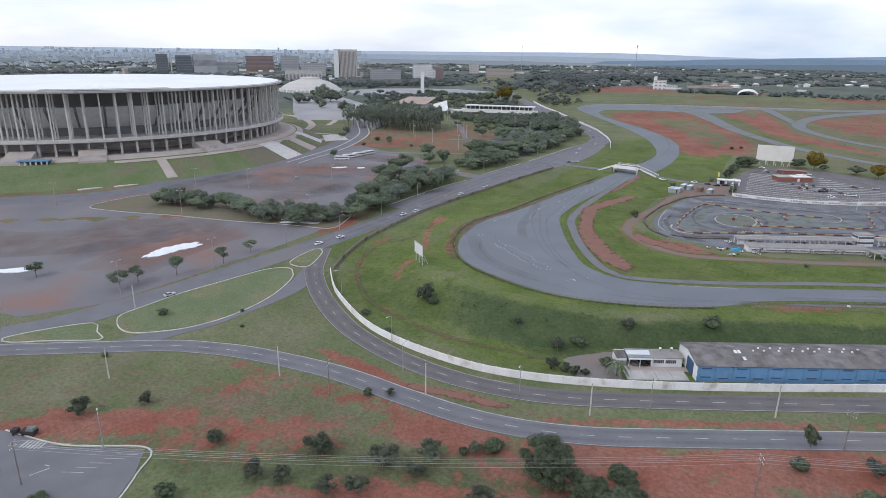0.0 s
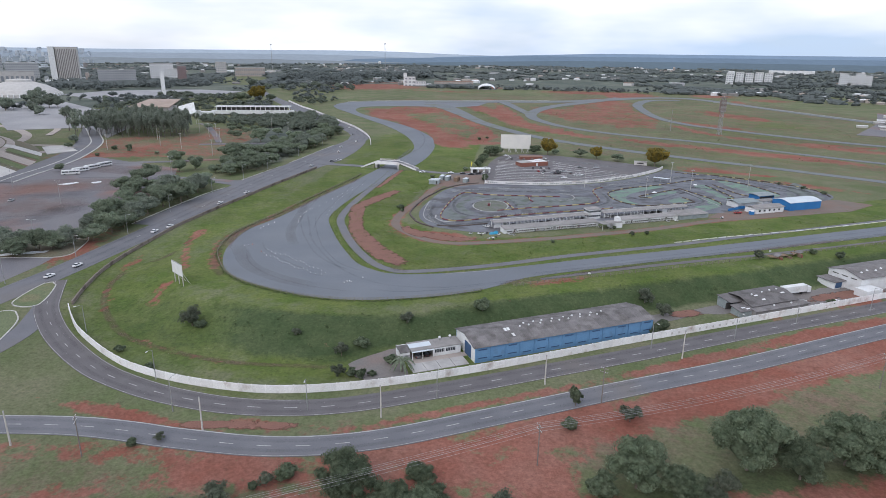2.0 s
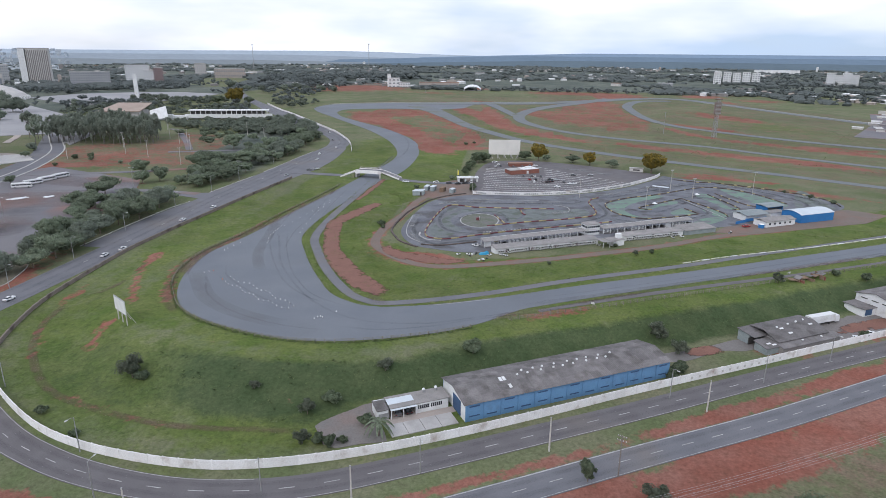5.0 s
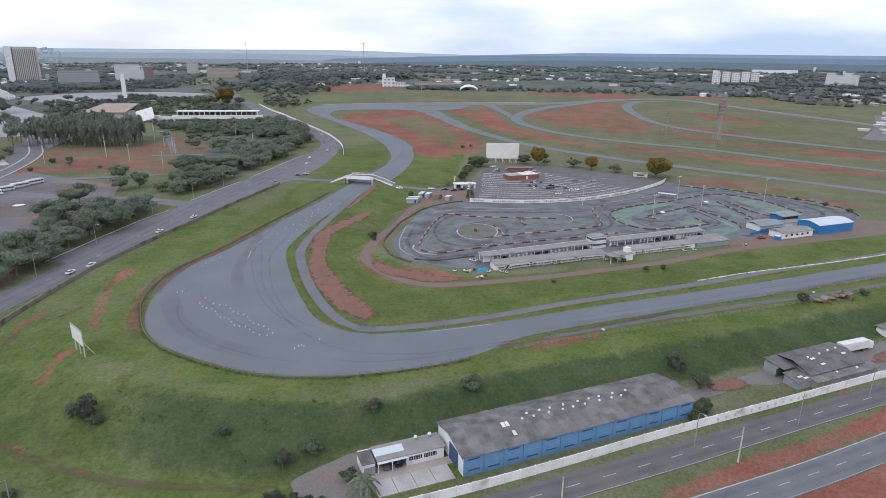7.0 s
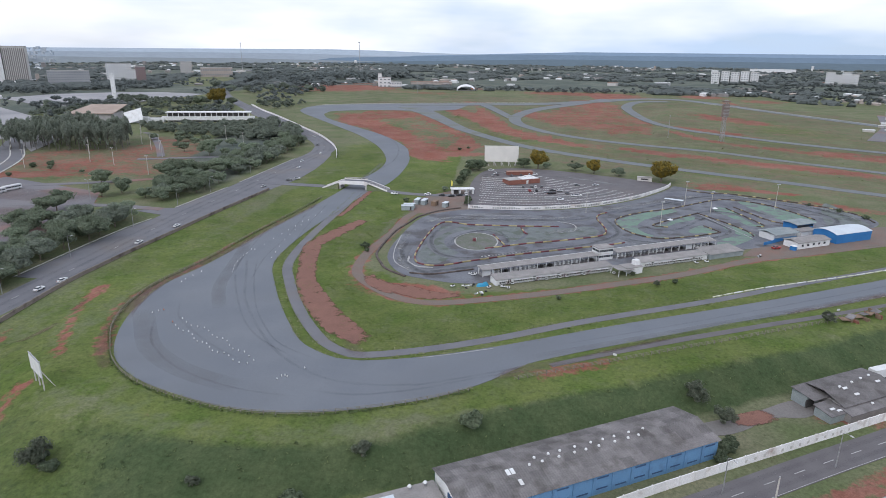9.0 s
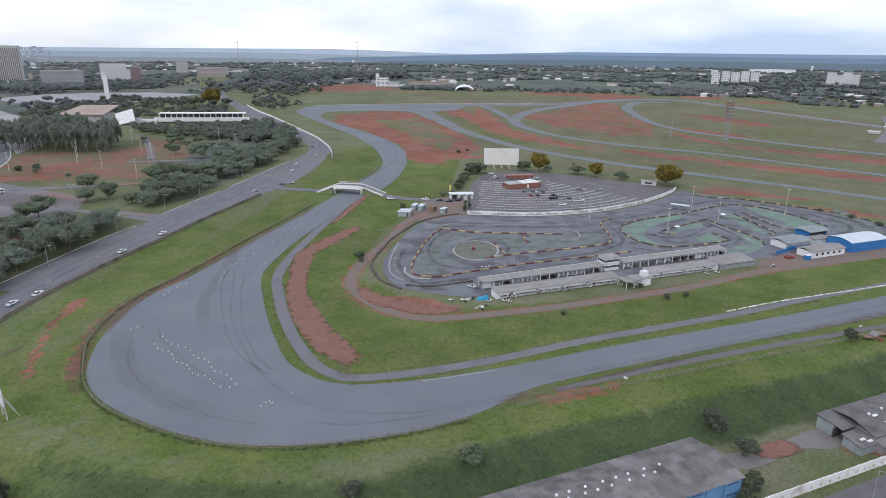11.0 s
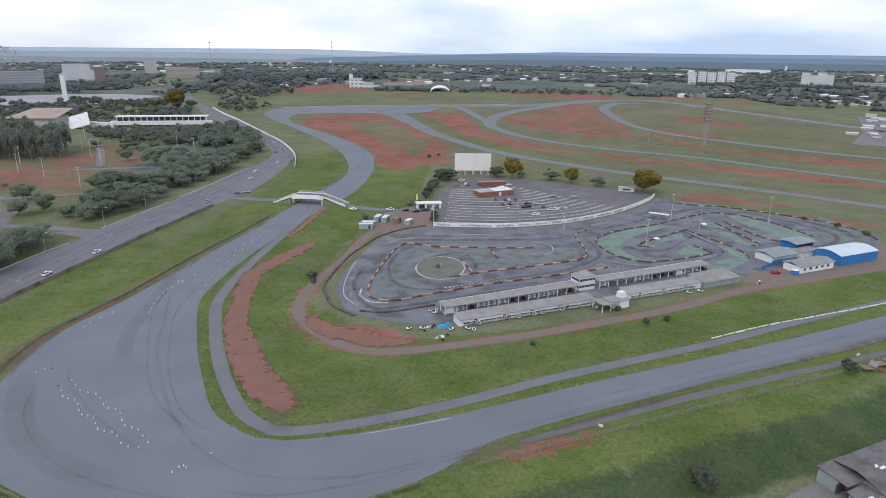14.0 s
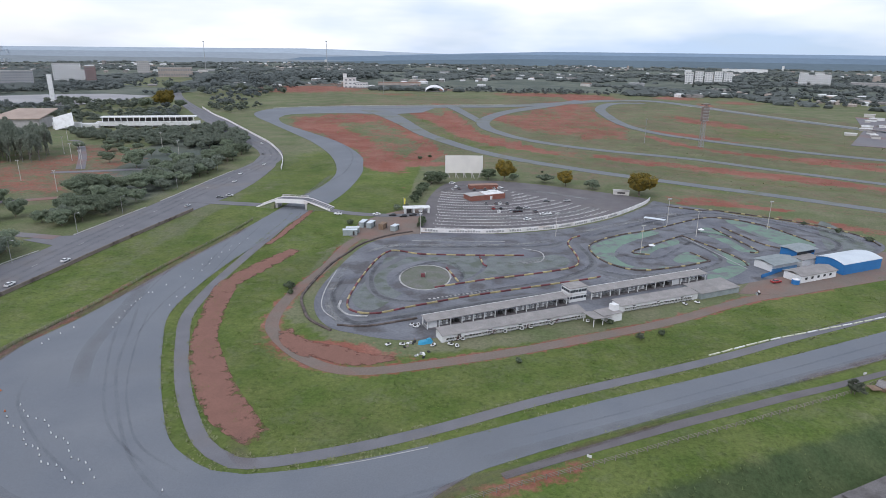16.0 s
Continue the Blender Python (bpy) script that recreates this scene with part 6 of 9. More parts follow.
def pit_stand(x, y, rz, length, label):
    s = thing("pit_shelter", pose(x, y, z_at(x, y) + 0.08, 0, 0, rz), label, "shelter", "pit shelters")
    n = int(length // 4.2)
    put("roof", Shape().profile([(-0.6, 2.9), (4.3, 3.3), (4.3, 3.45), (-0.6, 3.05)], -0.5, length + 0.5), FIBRE_PALE, s)
    put("fascia", Shape().box((length / 2, 4.36, 3.1), (length + 1, 0.12, 0.45)), WHITE, s)
    post = Shape().box((0, 0, -0.2), (0.28, 0.28, 3.15)).mesh("post", WHITE)
    part_m = Shape().box((0, 2.1, 0), (0.14, 3.8, 1.1)).mesh("partition", STEEL)
    for i in range(n + 1):
        px = length * i / n
        put("post", post, None, s, m=pose(px, 0, 0))
        put("post", post, None, s, m=pose(px, 3.9, 0))
        put("partition", part_m, None, s, m=pose(px, 0, 0))
    put("floor", Shape().box((length / 2, 2.0, -0.3), (length, 4.8, 0.42)), ROAD_DARK, s)
    rnd = random.Random(int(length))
    for i in range(n):
        k = rnd.random()
        px = length * (i + 0.5) / n
        if k < 0.14:
            put("locker", Shape().box((px, 0.7, 0.1), (3.2, 0.5, 2.2)), WHITE, s)
        elif k > 0.6:
            rack = put("rack", Shape().box((px, 0.9, 0.5), (3.4, 0.7, 0.08)).box((px, 0.9, 1.3), (3.4, 0.7, 0.08)), STEEL, s)
            for q in (-1.1, 0, 1.1):
                put("stored_bumper", Shape().box((px + q, 0.9, 0.58), (0.8, 0.6, 0.5), 0, 0.7).box((px + q, 0.9, 1.38), (0.8, 0.6, 0.5), 0, 0.7), WHITE if q else STEEL, rack)
        elif k < 0.6:
            put("clutter", Shape().box((px - 0.8, 2.5, 0.1), (1.4, 1.0, 0.8)).box((px + 0.9, 1.8, 0.1), (1.0, 1.2, 1.1), 20), SHADE_AND_DARK if k < 0.45 else STEEL, s)
    return s


pit_stand(-6.6, 321.2, 27.0, 55, "long open pit shelter with a pale sheet roof on white posts")
pit_stand(52.4, 351.6, 26.2, 56, "long open pit shelter continuing behind the timing tower")
put_y = thing("sponsor_board", pose(-2.5, 325.6, 0.4, 0, 0, 26), "small yellow painted board hung in the pit shelter", "sign")
put("panel", Shape().box((1.5, -0.2, 0.6), (2.6, 0.1, 1.0)), YELLOW_PAINT, put_y)
put("bars", Shape().box((0.9, -0.27, 1.0), (0.5, 0.04, 0.3)).box((1.6, -0.27, 1.0), (0.5, 0.04, 0.3)).box((2.3, -0.27, 1.0), (0.4, 0.04, 0.3)), SHADE_AND_DARK, put_y)


def timing_tower():
    t = thing("timing_tower", pose(43.6, 347.5, 0.08, 0, 0, 26.5), "white two-storey timing tower with window bands", "tower")
    put("wall", Shape().box((4, 3.0, -0.2), (7.4, 5.4, 5.6)), WHITE, t)
    put("roof", Shape().box((4, 3.0, 5.4), (8.0, 6.0, 0.25)), FIBRE_PALE, t)
    put("ledge", Shape().box((4, 3.0, 2.75), (7.6, 5.6, 0.2)), PALE, t)
    pane = Shape().box((0, 0, 0), (1.0, 0.08, 0.95)).mesh("window", GLASS)
    for z in (1.2, 3.75):
        for i in range(6):
            put("window", pane, None, t, m=pose(0.95 + i * 1.22, 0.27, z))
        for i in range(4):
            put("window", pane, None, t, m=pose(0.27, 1.1 + i * 1.25, z, 0, 0, 90))


timing_tower()


def workshop_row(x, y, rz, length, depth, label, wall=PALE, doors=True):
    w = thing("workshop_row", pose(x, y, z_at(x, y) + 0.02, 0, 0, rz), label, "workshop", "kart workshops")
    put("wall", Shape().box((length / 2, depth / 2, -0.3), (length, depth, 2.55)), wall, w)
    n = max(2, int(length // 9))
    for i in range(n):
        k = length / n
        put("roof_sheet", Shape().profile([(-0.45, 2.3 + 0.05 * (i % 2)), (depth + 0.3, 2.95 + 0.05 * (i % 2)), (depth + 0.3, 3.1), (-0.45, 2.45)], k * i - 0.1, k * (i + 1) + 0.1), FIBRE_PALE, w)
    if doors:
        d = Shape().box((0, 0, 0), (1.2, 0.1, 1.95)).mesh("door", SHADE_AND_DARK)
        for i in range(int(length // 11)):
            put("door", d, None, w, m=pose(6 + i * 11, -0.04, 0))
    return w


workshop_row(-1.4, 311.7, 25.2, 54, 5.0, "low row of pale workshops with grey sheet roofs", WHITE)
workshop_row(60.5, 340.4, 25.3, 35.5, 5.0, "low row of white workshops with karts against the wall", WHITE)
workshop_row(93.6, 354.9, 26.5, 19.5, 9, "grey sheet-clad shed at the end of the workshops", GREY_SHED, False)


def kiosk():
    k = thing("kiosk", pose(50.2, 328.8, 0.02, 0, 0, 27), "white kiosk with a lean-to canopy and roof tank", "kiosk")
    put("wall", Shape().box((7.5, 2.5, -0.3), (6, 5, 3.2)), WHITE, k)
    put("tank_tower", Shape().box((9.2, 3.0, 2.9), (2.4, 2.4, 2.2)), WHITE, k)
    put("roof", Shape().box((6.5, 2.5, 2.9), (8.5, 5.6, 0.15)), FIBRE_PALE, k)
    put("canopy", Shape().box((0, 0, 0), (7.5, 6.5, 0.15)), FIBRE_PALE, k, m=pose(1.5, 2.0, 2.7, 0, 4))
    for x, y in ((-2, -0.8), (1.8, -0.8), (-2, 4.6)):
        put("post", Shape().box((x, y, -0.2), (0.2, 0.2, 2.8)), WHITE, k)


kiosk()
# karts, bumpers and tyres leaning on the workshop walls
rnd = random.Random(11)
kart_frame = Shape().tube((-0.8, -0.45, 0.5), (0.9, -0.45, 0.5), 0.14, n=6).tube((-0.8, 0.45, 0.5), (0.9, 0.45, 0.5), 0.14, n=6).tube((0.9, -0.45, 0.5), (0.9, 0.45, 0.5), 0.12, n=6).tube(
    (-0.8, -0.45, 0.5), (-0.8, 0.45, 0.5), 0.12, n=6)
kart_body = kart_frame.mesh("bumper", WHITE)
kart_body_red = kart_frame.mesh("bumper", RED_PAINT)
kart_seat = Shape().box((-0.2, 0, 0.45), (0.6, 0.5, 0.5), 0, 0.8).mesh("seat", SHADE_AND_DARK)
kart_nose = Shape().box((0.75, 0, 0.4), (0.5, 0.6, 0.35), 0, 0.7).mesh("nose", WHITE)
kart_tyre = Shape().tube((0, -0.12, 0), (0, 0.12, 0), 0.13, n=8).mesh("wheel", RUBBER)


def old_kart(x, y, rz, tip, red=False):
    k = thing("kart", pose(x, y, z_at(x, y) + (0.75 if tip else 0.12), 0, 70 if tip else 0, rz), "old red kart leaning against the wall" if red else "stripped white kart lying on the ground", "kart", "discarded karts")
    put("bumper", kart_body_red if red else kart_body, None, k)
    put("seat", kart_seat, None, k)
    put("nose", kart_nose, None, k)
    for sx in (-0.6, 0.65):
        for sy in (-0.62, 0.62):
            put("wheel", kart_tyre, None, k, m=pose(sx, sy, 0.2))


for i in range(50):
    t = 2 + i * 1.02 + rnd.uniform(-0.4, 0.4)
    a = radians(25.2)
    old_kart(-1.4 + t * math.cos(a) + 0.7 * math.sin(a), 311.7 + t * math.sin(a) - 0.7 * math.cos(a), 116 + rnd.uniform(-25, 25), rnd.random() < 0.93, i % 12 == 4)
for i in range(26):
    t = 2 + i * 1.2 + rnd.uniform(-0.5, 0.5)
    a = radians(25.3)
    old_kart(60.5 + t * math.cos(a) + 0.7 * math.sin(a), 340.4 + t * math.sin(a) - 0.7 * math.cos(a), 116 + rnd.uniform(-25, 25), rnd.random() < 0.93)
for x, y in ((-12, 324), (-10.6, 322.4), (-9.8, 324), (-4, 309), (1.5, 310), (3.5, 309), (47.5, 331), (91, 351), (-18, 308.6), (-13.6, 309), (86, 349)):
    old_kart(x, y, rnd.uniform(0, 360), False)
t = thing("tarpaulin", pose(-6.7, 311.4, z_at(-6.7, 311.4), 0, 0, 20), "crumpled blue tarpaulin over a heap", "tarpaulin")
put("sheet", Shape().box((0, 0, -0.1), (4.2, 2.6, 0.9), 0, 0.6).box((1.4, 0.2, -0.1), (2.4, 1.8, 1.4), 15, 0.45).box((-1.3, -0.4, -0.1), (2.2, 1.6, 0.7), -20, 0.6), TARP, t)
for x, y, sx, sy in ((-11, 310, 3.4, 1.2), (-6.4, 302.6, 2.6, 1.4), (118, 363, 2.4, 1.0)):
    h = thing("scrap_heap", pose(x, y, z_at(x, y), 0, 0, rnd.uniform(0, 90)), "low heap of scrap and old tyres on the grass", "scrap")
    for i in range(7):
        put("scrap_piece", Shape().box((rnd.uniform(-sx, sx), rnd.uniform(-sy, sy), 0), (rnd.uniform(0.5, 1.2), rnd.uniform(0.4, 0.9), rnd.uniform(0.25, 0.7)), rnd.uniform(0, 90), 0.8), rnd.choice((RUBBER, WHITE, RUST, STEEL)), h)


def blue_hall():
    b = thing("blue_hall", pose(163.2, 387.0, 0.0, 0, 0, 26.0), "vivid blue hall with a curved pale metal roof", "hall")
    arc = [(i / 8 * 13.0, 4.5 + 1.3 * math.sin(math.pi * i / 8)) for i in range(9)]
    put("wall", Shape().profile([(0, -0.3)] + [(y, z - 0.12) for y, z in arc] + [(13.0, -0.3)], 0, 24), BLUE_VIVID, b)
    put("roof", Shape().profile([(y, z) for y, z in arc] + [(y, z + 0.15) for y, z in arc[::-1]], -0.4, 24.4), TIN, b)
    w = thing("white_office", pose(140.2, 375.4, 0.0, 0, 0, 26.4), "low white office with a grey sheet roof", "office")
    put("wall", Shape().box((10.5, 4, -0.3), (21, 8, 3.4)), WHITE, w)
    put("roof", Shape().profile([(-0.5, 3.0), (4, 4.0), (8.5, 3.0), (8.5, 3.15), (4, 4.15), (-0.5, 3.15)], -0.5, 21.5), FIBRE_PALE, w)
    pane = Shape().box((0, 0, 0), (1.3, 0.08, 1.0)).mesh("window", GLASS)
    for i in range(5):
        put("window", pane, None, w, m=pose(3 + i * 3.6, -0.03, 1.2))
    put("tank", Shape().tube((-2.2, 0.6, 0), (-2.2, 0.6, 2.0), 1.5, n=16), BLUE_VIVID, w, "blue round water tank")
    put("tank_lid", Shape().tube((-2.2, 0.6, 2.0), (-2.2, 0.6, 2.3), 1.5, 0.5, 16), WHITE, w)
    c = thing("club_house", pose(134.5, 388, 0.0, 0, 0, 27), "blue and white club house under grey sheet roofs", "club house")
    put("wall", Shape().box((8, 5, -0.3), (15, 9, 3.6)), WHITE, c)
    put("base_band", Shape().box((8, 0.4, -0.3), (15.2, 0.3, 1.7)), BLUE, c)
    put("roof", Shape().profile([(-1, 3.2), (5, 4.2), (10.4, 3.2), (10.4, 3.4), (5, 4.4), (-1, 3.4)], -0.4, 16.2), GREY_SHED, c)
    put("upper_floor", Shape().box((28, 10, -0.3), (12, 8, 5.2)), BLUE_VIVID, c)
    put("window_band", Shape().box((28, 5.94, 3.2), (11, 0.1, 1.2)), GLASS, c)
    put("upper_roof", Shape().profile([(5, 4.9), (10, 5.5), (15, 4.9), (15, 5.1), (10, 5.7), (5, 5.1)], 21.0, 35.0), GREY_SHED, c)
    put("fence_panel", Shape().box((-2.4, -1.8, -0.2), (16, 0.15, 1.8), 10), BLUE_VIVID, c)
    put("link_roof", Shape().box((24, 2.5, 3.2), (12, 6, 0.2)), FIBRE_PALE, c)
    put("link_wall", Shape().box((24, 2.5, -0.3), (11, 5, 3.4)), WHITE, c)


blue_hall()


def light_mast(x, y, h, label, head=2.0):
    m = thing("light_mast", pose(x, y, z_at(x, y), 0, 0, 20), label, "light mast", "light masts")
    put("shaft", Shape().tube((0, 0, -0.3), (0, 0, h), 0.17, 0.09, 8), POLE, m)
    b = put("crossarm", Shape().box((0, 0, h - 0.2), (head, 0.2, 0.2)), STEEL, m)
    for k in (-0.4, 0, 0.4):
        put("floodlight", Shape().box((k * head, -0.2, h), (0.5, 0.35, 0.45)), LAMP_CLEAR, b)


for x, y, h in ((111.2, 459, 15), (120.6, 441, 13), (163, 457.6, 15), (85.5, 411, 13), (49.6, 435, 12), (-18, 433.5, 12)):
    light_mast(x, y, h, "pale concrete floodlight mast at the kart circuit")
for x, y in ((92, 417), (125, 447)):
    u = thing("sun_umbrella", pose(x, y, 0.15), "small round white parasol on the kart infield", "umbrella", "parasols")
    put("canopy", Shape().tube((0, 0, 2.0), (0, 0, 2.7), 1.6, 0.1, 12), WHITE, u)
    put("pole", Shape().tube((0, 0, -0.1), (0, 0, 2.1), 0.05, n=6), STEEL, u)
t = thing("flag_stand", pose(-12, 371.5, 0.15), "small red marshal stand on the round island", "stand")
put("box", Shape().box((0, 0, 0), (1.6, 1.6, 1.3)), RED_PAINT, t)
put("post", Shape().box((0.9, 0, 0), (0.15, 0.15, 2.0)), WHITE, t)
a = thing("awning", pose(106, 464, 0.6, 0, 0, -28), "white flat awning on thin posts beside the circuit", "awning")
put("top", Shape().box((0, 0, 2.4), (11, 3.2, 0.14)), TIN, a)
for x in (-5, 0, 5):
    put("post", Shape().box((x, -1.3, -0.2), (0.12, 0.12, 2.6)), STEEL, a)

# ---- drive-in cinema ----
SX, SY = 1.6, 573.0


def big_screen():
    s = thing("cinema_screen", pose(SX, SY, z_at(SX, SY), 0, 0, 4), "huge pale drive-in screen on braced concrete legs", "screen")
    put("sheet", Shape().box((0, 0, 0), (26, 0.5, 12.4)), SCREEN, s, m=pose(0, 0, 3.3, -9))
    put("edge_frame", Shape().box((-13.1, 0.1, 0), (0.3, 0.7, 12.6)).box((13.1, 0.1, 0), (0.3, 0.7, 12.6)), WHITE, s, m=pose(0, 0, 3.2, -9))
    for i in range(5):
        x = -11.5 + i * 5.75
        leg = put("leg", Shape().box((x, 0.4, -0.5), (0.5, 0.6, 4.2)), PALE, s)
        put("brace", Shape().tube((x, 1.6, 6.5), (x, 6.0, -0.3), 0.25, n=6), PALE, leg)
        put("front_brace", Shape().tube((x, 0, 3.6), (x + (1.8 if i < 4 else -1.8), -1.6, -0.3), 0.2, n=6), PALE, leg)


big_screen()


def yard_lines():
    rows = thing("parking_rows", pose(0, 0, 0), "curved rows of white parking lines on the yard", "parking lines", kind="structure")
    for k, r in enumerate(range(38, 132, 6)):
        s = Shape()
        pts = []
        for a in np.arange(-118, -38, 1.2):
            x, y = SX + r * math.cos(radians(a)), SY - 12 + r * math.sin(radians(a))
            pts.append((x, y))
        p = np.array(pts)
        ok = within(p[:, 0], p[:, 1], DRIVE_IN) & (far_from(p[:, 0], p[:, 1], DRIVE_IN) > 3.0)
        ok &= ~((p[:, 0] > 5) & (p[:, 0] < 33) & (p[:, 1] > 501) & (p[:, 1] < 533))
        ok &= p[:, 0] > -13
        for (x, y), good, (x2, y2), good2 in zip(pts[:-1], ok[:-1], pts[1:], ok[1:]):
            if good and good2:
                rz = math.degrees(math.atan2(y2 - y, x2 - x))
                s.box(((x + x2) / 2, (y + y2) / 2, z_at(x, y) + 0.08), (math.hypot(x2 - x, y2 - y) + 0.02, 0.32, 0.09), rz)
                s.box((x + 1.2 * (SX - x) / r, y + 1.2 * (SY - 12 - y) / r, z_at(x, y) + 0.08), (0.22, 2.0, 0.085), rz)
        if s.v:
            put("line_row", s, YARD_LINE, rows)


yard_lines()
panel_wall(curve(line_of("-18,437 4,437.3 24,439.8 51.5,450 70.5,463 86.5,477 101,494 113.5,511 119.5,523"), 3), 2.2, 0.25, 4.0, "curved white painted wall round the drive-in yard", WALL_WHITE, "yard_wall")
adv = thing("wall_lettering", pose(0, 0, 0), "row of dark unreadable lettering on the yard wall", "lettering")
for px, py, rz, ln in segments(offset(curve(line_of("-18,437 4,437.3 24,439.8 51.5,450 70.5,463 86.5,477 101,494 113.5,511 119.5,523"), 3), -0.22), 1.0, 0.35, 2.0)[:88]:
    i = int(px * 7 + py * 3)
    if i % 9 > 6:
        continue
    put("bar", Shape().box((px, py, z_at(px, py) + 0.6), (0.95, 0.06, 0.75 + 0.15 * (i % 3)), rz), STEEL, adv)


def cinema_buildings():
    c = thing("snack_bar", pose(7, 503.5, z_at(12, 508), 0, 0, 28), "low red-brick snack bar with a white roof slab", "snack bar")
    put("wall", Shape().box((12, 5, -0.3), (24, 10, 3.4)), BRICK, c)
    put("roof", Shape().box((17, 5, 3.1), (13, 9, 0.35)), WHITE, c)
    put("terrace_wall", Shape().box((4.5, 5, 3.1), (10, 9.5, 0.3)), CONCRETE, c)
    put("door", Shape().box((14, -0.05, 0), (1.6, 0.12, 2.4)), WHITE, c)
    put("roof_box", Shape().box((18, 6, 3.4), (5, 3, 1.0)), WHITE, c)
    b = thing("brick_hut", pose(6, 536.5, z_at(10, 538), 0, 0, 12), "long low red-brick hut below the screen", "hut")
    put("wall", Shape().box((9.5, 2.5, -0.3), (19, 5, 2.8)), BRICK, b)
    put("roof", Shape().box((9.5, 2.5, 2.5), (19.6, 5.6, 0.2)), CLAY, b)
    g = thing("ticket_gate", pose(-30, 470.5, z_at(-24, 472), 0, 0, 12), "white flat-roofed ticket gate with drive-through bays", "gatehouse")
    put("roof", Shape().box((7, 2.2, 3.0), (15, 5.6, 0.5)), WHITE, g)
    for x in (0.6, 5.2, 9.6, 13.6):
        put("pier", Shape().box((x, 2.2, -0.3), (1.1, 4.2, 3.3)), WHITE, g)
    put("booth", Shape().box((2.9, 2.4, -0.3), (2.2, 2.6, 2.6)), SHADE_AND_DARK, g)
    f = thing("flag", pose(-31, 476, z_at(-31, 476)), "narrow yellow banner flag on a pole", "flag")
    put("pole", Shape().tube((0, 0, -0.3), (0, 0, 8), 0.06, n=6), STEEL, f)
    put("cloth", Shape().add([(0, 0, 4), (0.9, 0.1, 4.2), (1.1, 0.05, 7.2), (0, 0, 7.9), (0.02, 0.06, 4), (0.9, 0.16, 4.2), (1.1, 0.11, 7.2), (0.02, 0.06, 7.9)], [(0, 1, 2, 3), (7, 6, 5, 4)]), BANNER, f)
    p = thing("block_house", pose(99, 535, z_at(104, 535), 0, 0, -10), "small pale concrete block house by the yard", "hut")
    put("wall", Shape().box((5, 2, -0.3), (10, 4, 2.9)), PALE, p)
    put("roof", Shape().box((5, 2, 2.6), (10.6, 4.6, 0.25)), CONCRETE, p)
    # Dark sheet on the wall, coloured as the shade inside the opening.
    put("opening", Shape().box((5, -0.04, 0.9), (5, 0.1, 1.0)), SHADE_AND_DARK, p)
    w = thing("site_awning", pose(-21, 566, z_at(-21, 566), 0, 0, 20), "white sheeted shelter among the trees", "shelter")
    put("top", Shape().box((0, 0, 2.2), (9, 3, 0.15)), WHITE, w)
    for x in (-4, 4):
        put("post", Shape().box((x, 0, -0.2), (0.15, 0.15, 2.4)), STEEL, w)


cinema_buildings()


def container(x, y, rz, sx, sy, sz, material, label):
    c = thing("site_container", pose(x, y, z_at(x, y) + 0.05, 0, 0, rz), label, "container", "site huts")
    put("body", Shape().box((0, 0, 0), (sx, sy, sz)), material, c)
    put("roof", Shape().box((0, 0, sz), (sx + 0.2, sy + 0.2, 0.12)), TIN if material is GREY_SHED else WOOD, c)
    put("door", Shape().box((sx * 0.25, -sy / 2 - 0.03, 0.1), (0.9, 0.08, 2.0)), SHADE_AND_DARK, c)


container(-52.5, 428, 8, 7, 2.8, 2.7, GREY_SHED, "grey-blue site container on the dirt yard")
container(-52, 432.5, 8, 6.6, 2.6, 2.6, GREY_SHED, "grey-blue site container on the dirt yard")
container(-48.6, 444, 80, 6.5, 2.6, 2.7, GREY_SHED, "grey-blue site container turned end-on")
container(-44.5, 443, 78, 6.5, 2.6, 2.7, GREY_SHED, "grey-blue site container turned end-on")
container(-38, 441, 75, 5.5, 2.6, 2.7, WOOD, "brown boarded site hut")
container(-31.5, 438.5, 70, 5.0, 2.6, 2.6, GREY_SHED, "dark green-grey site container")


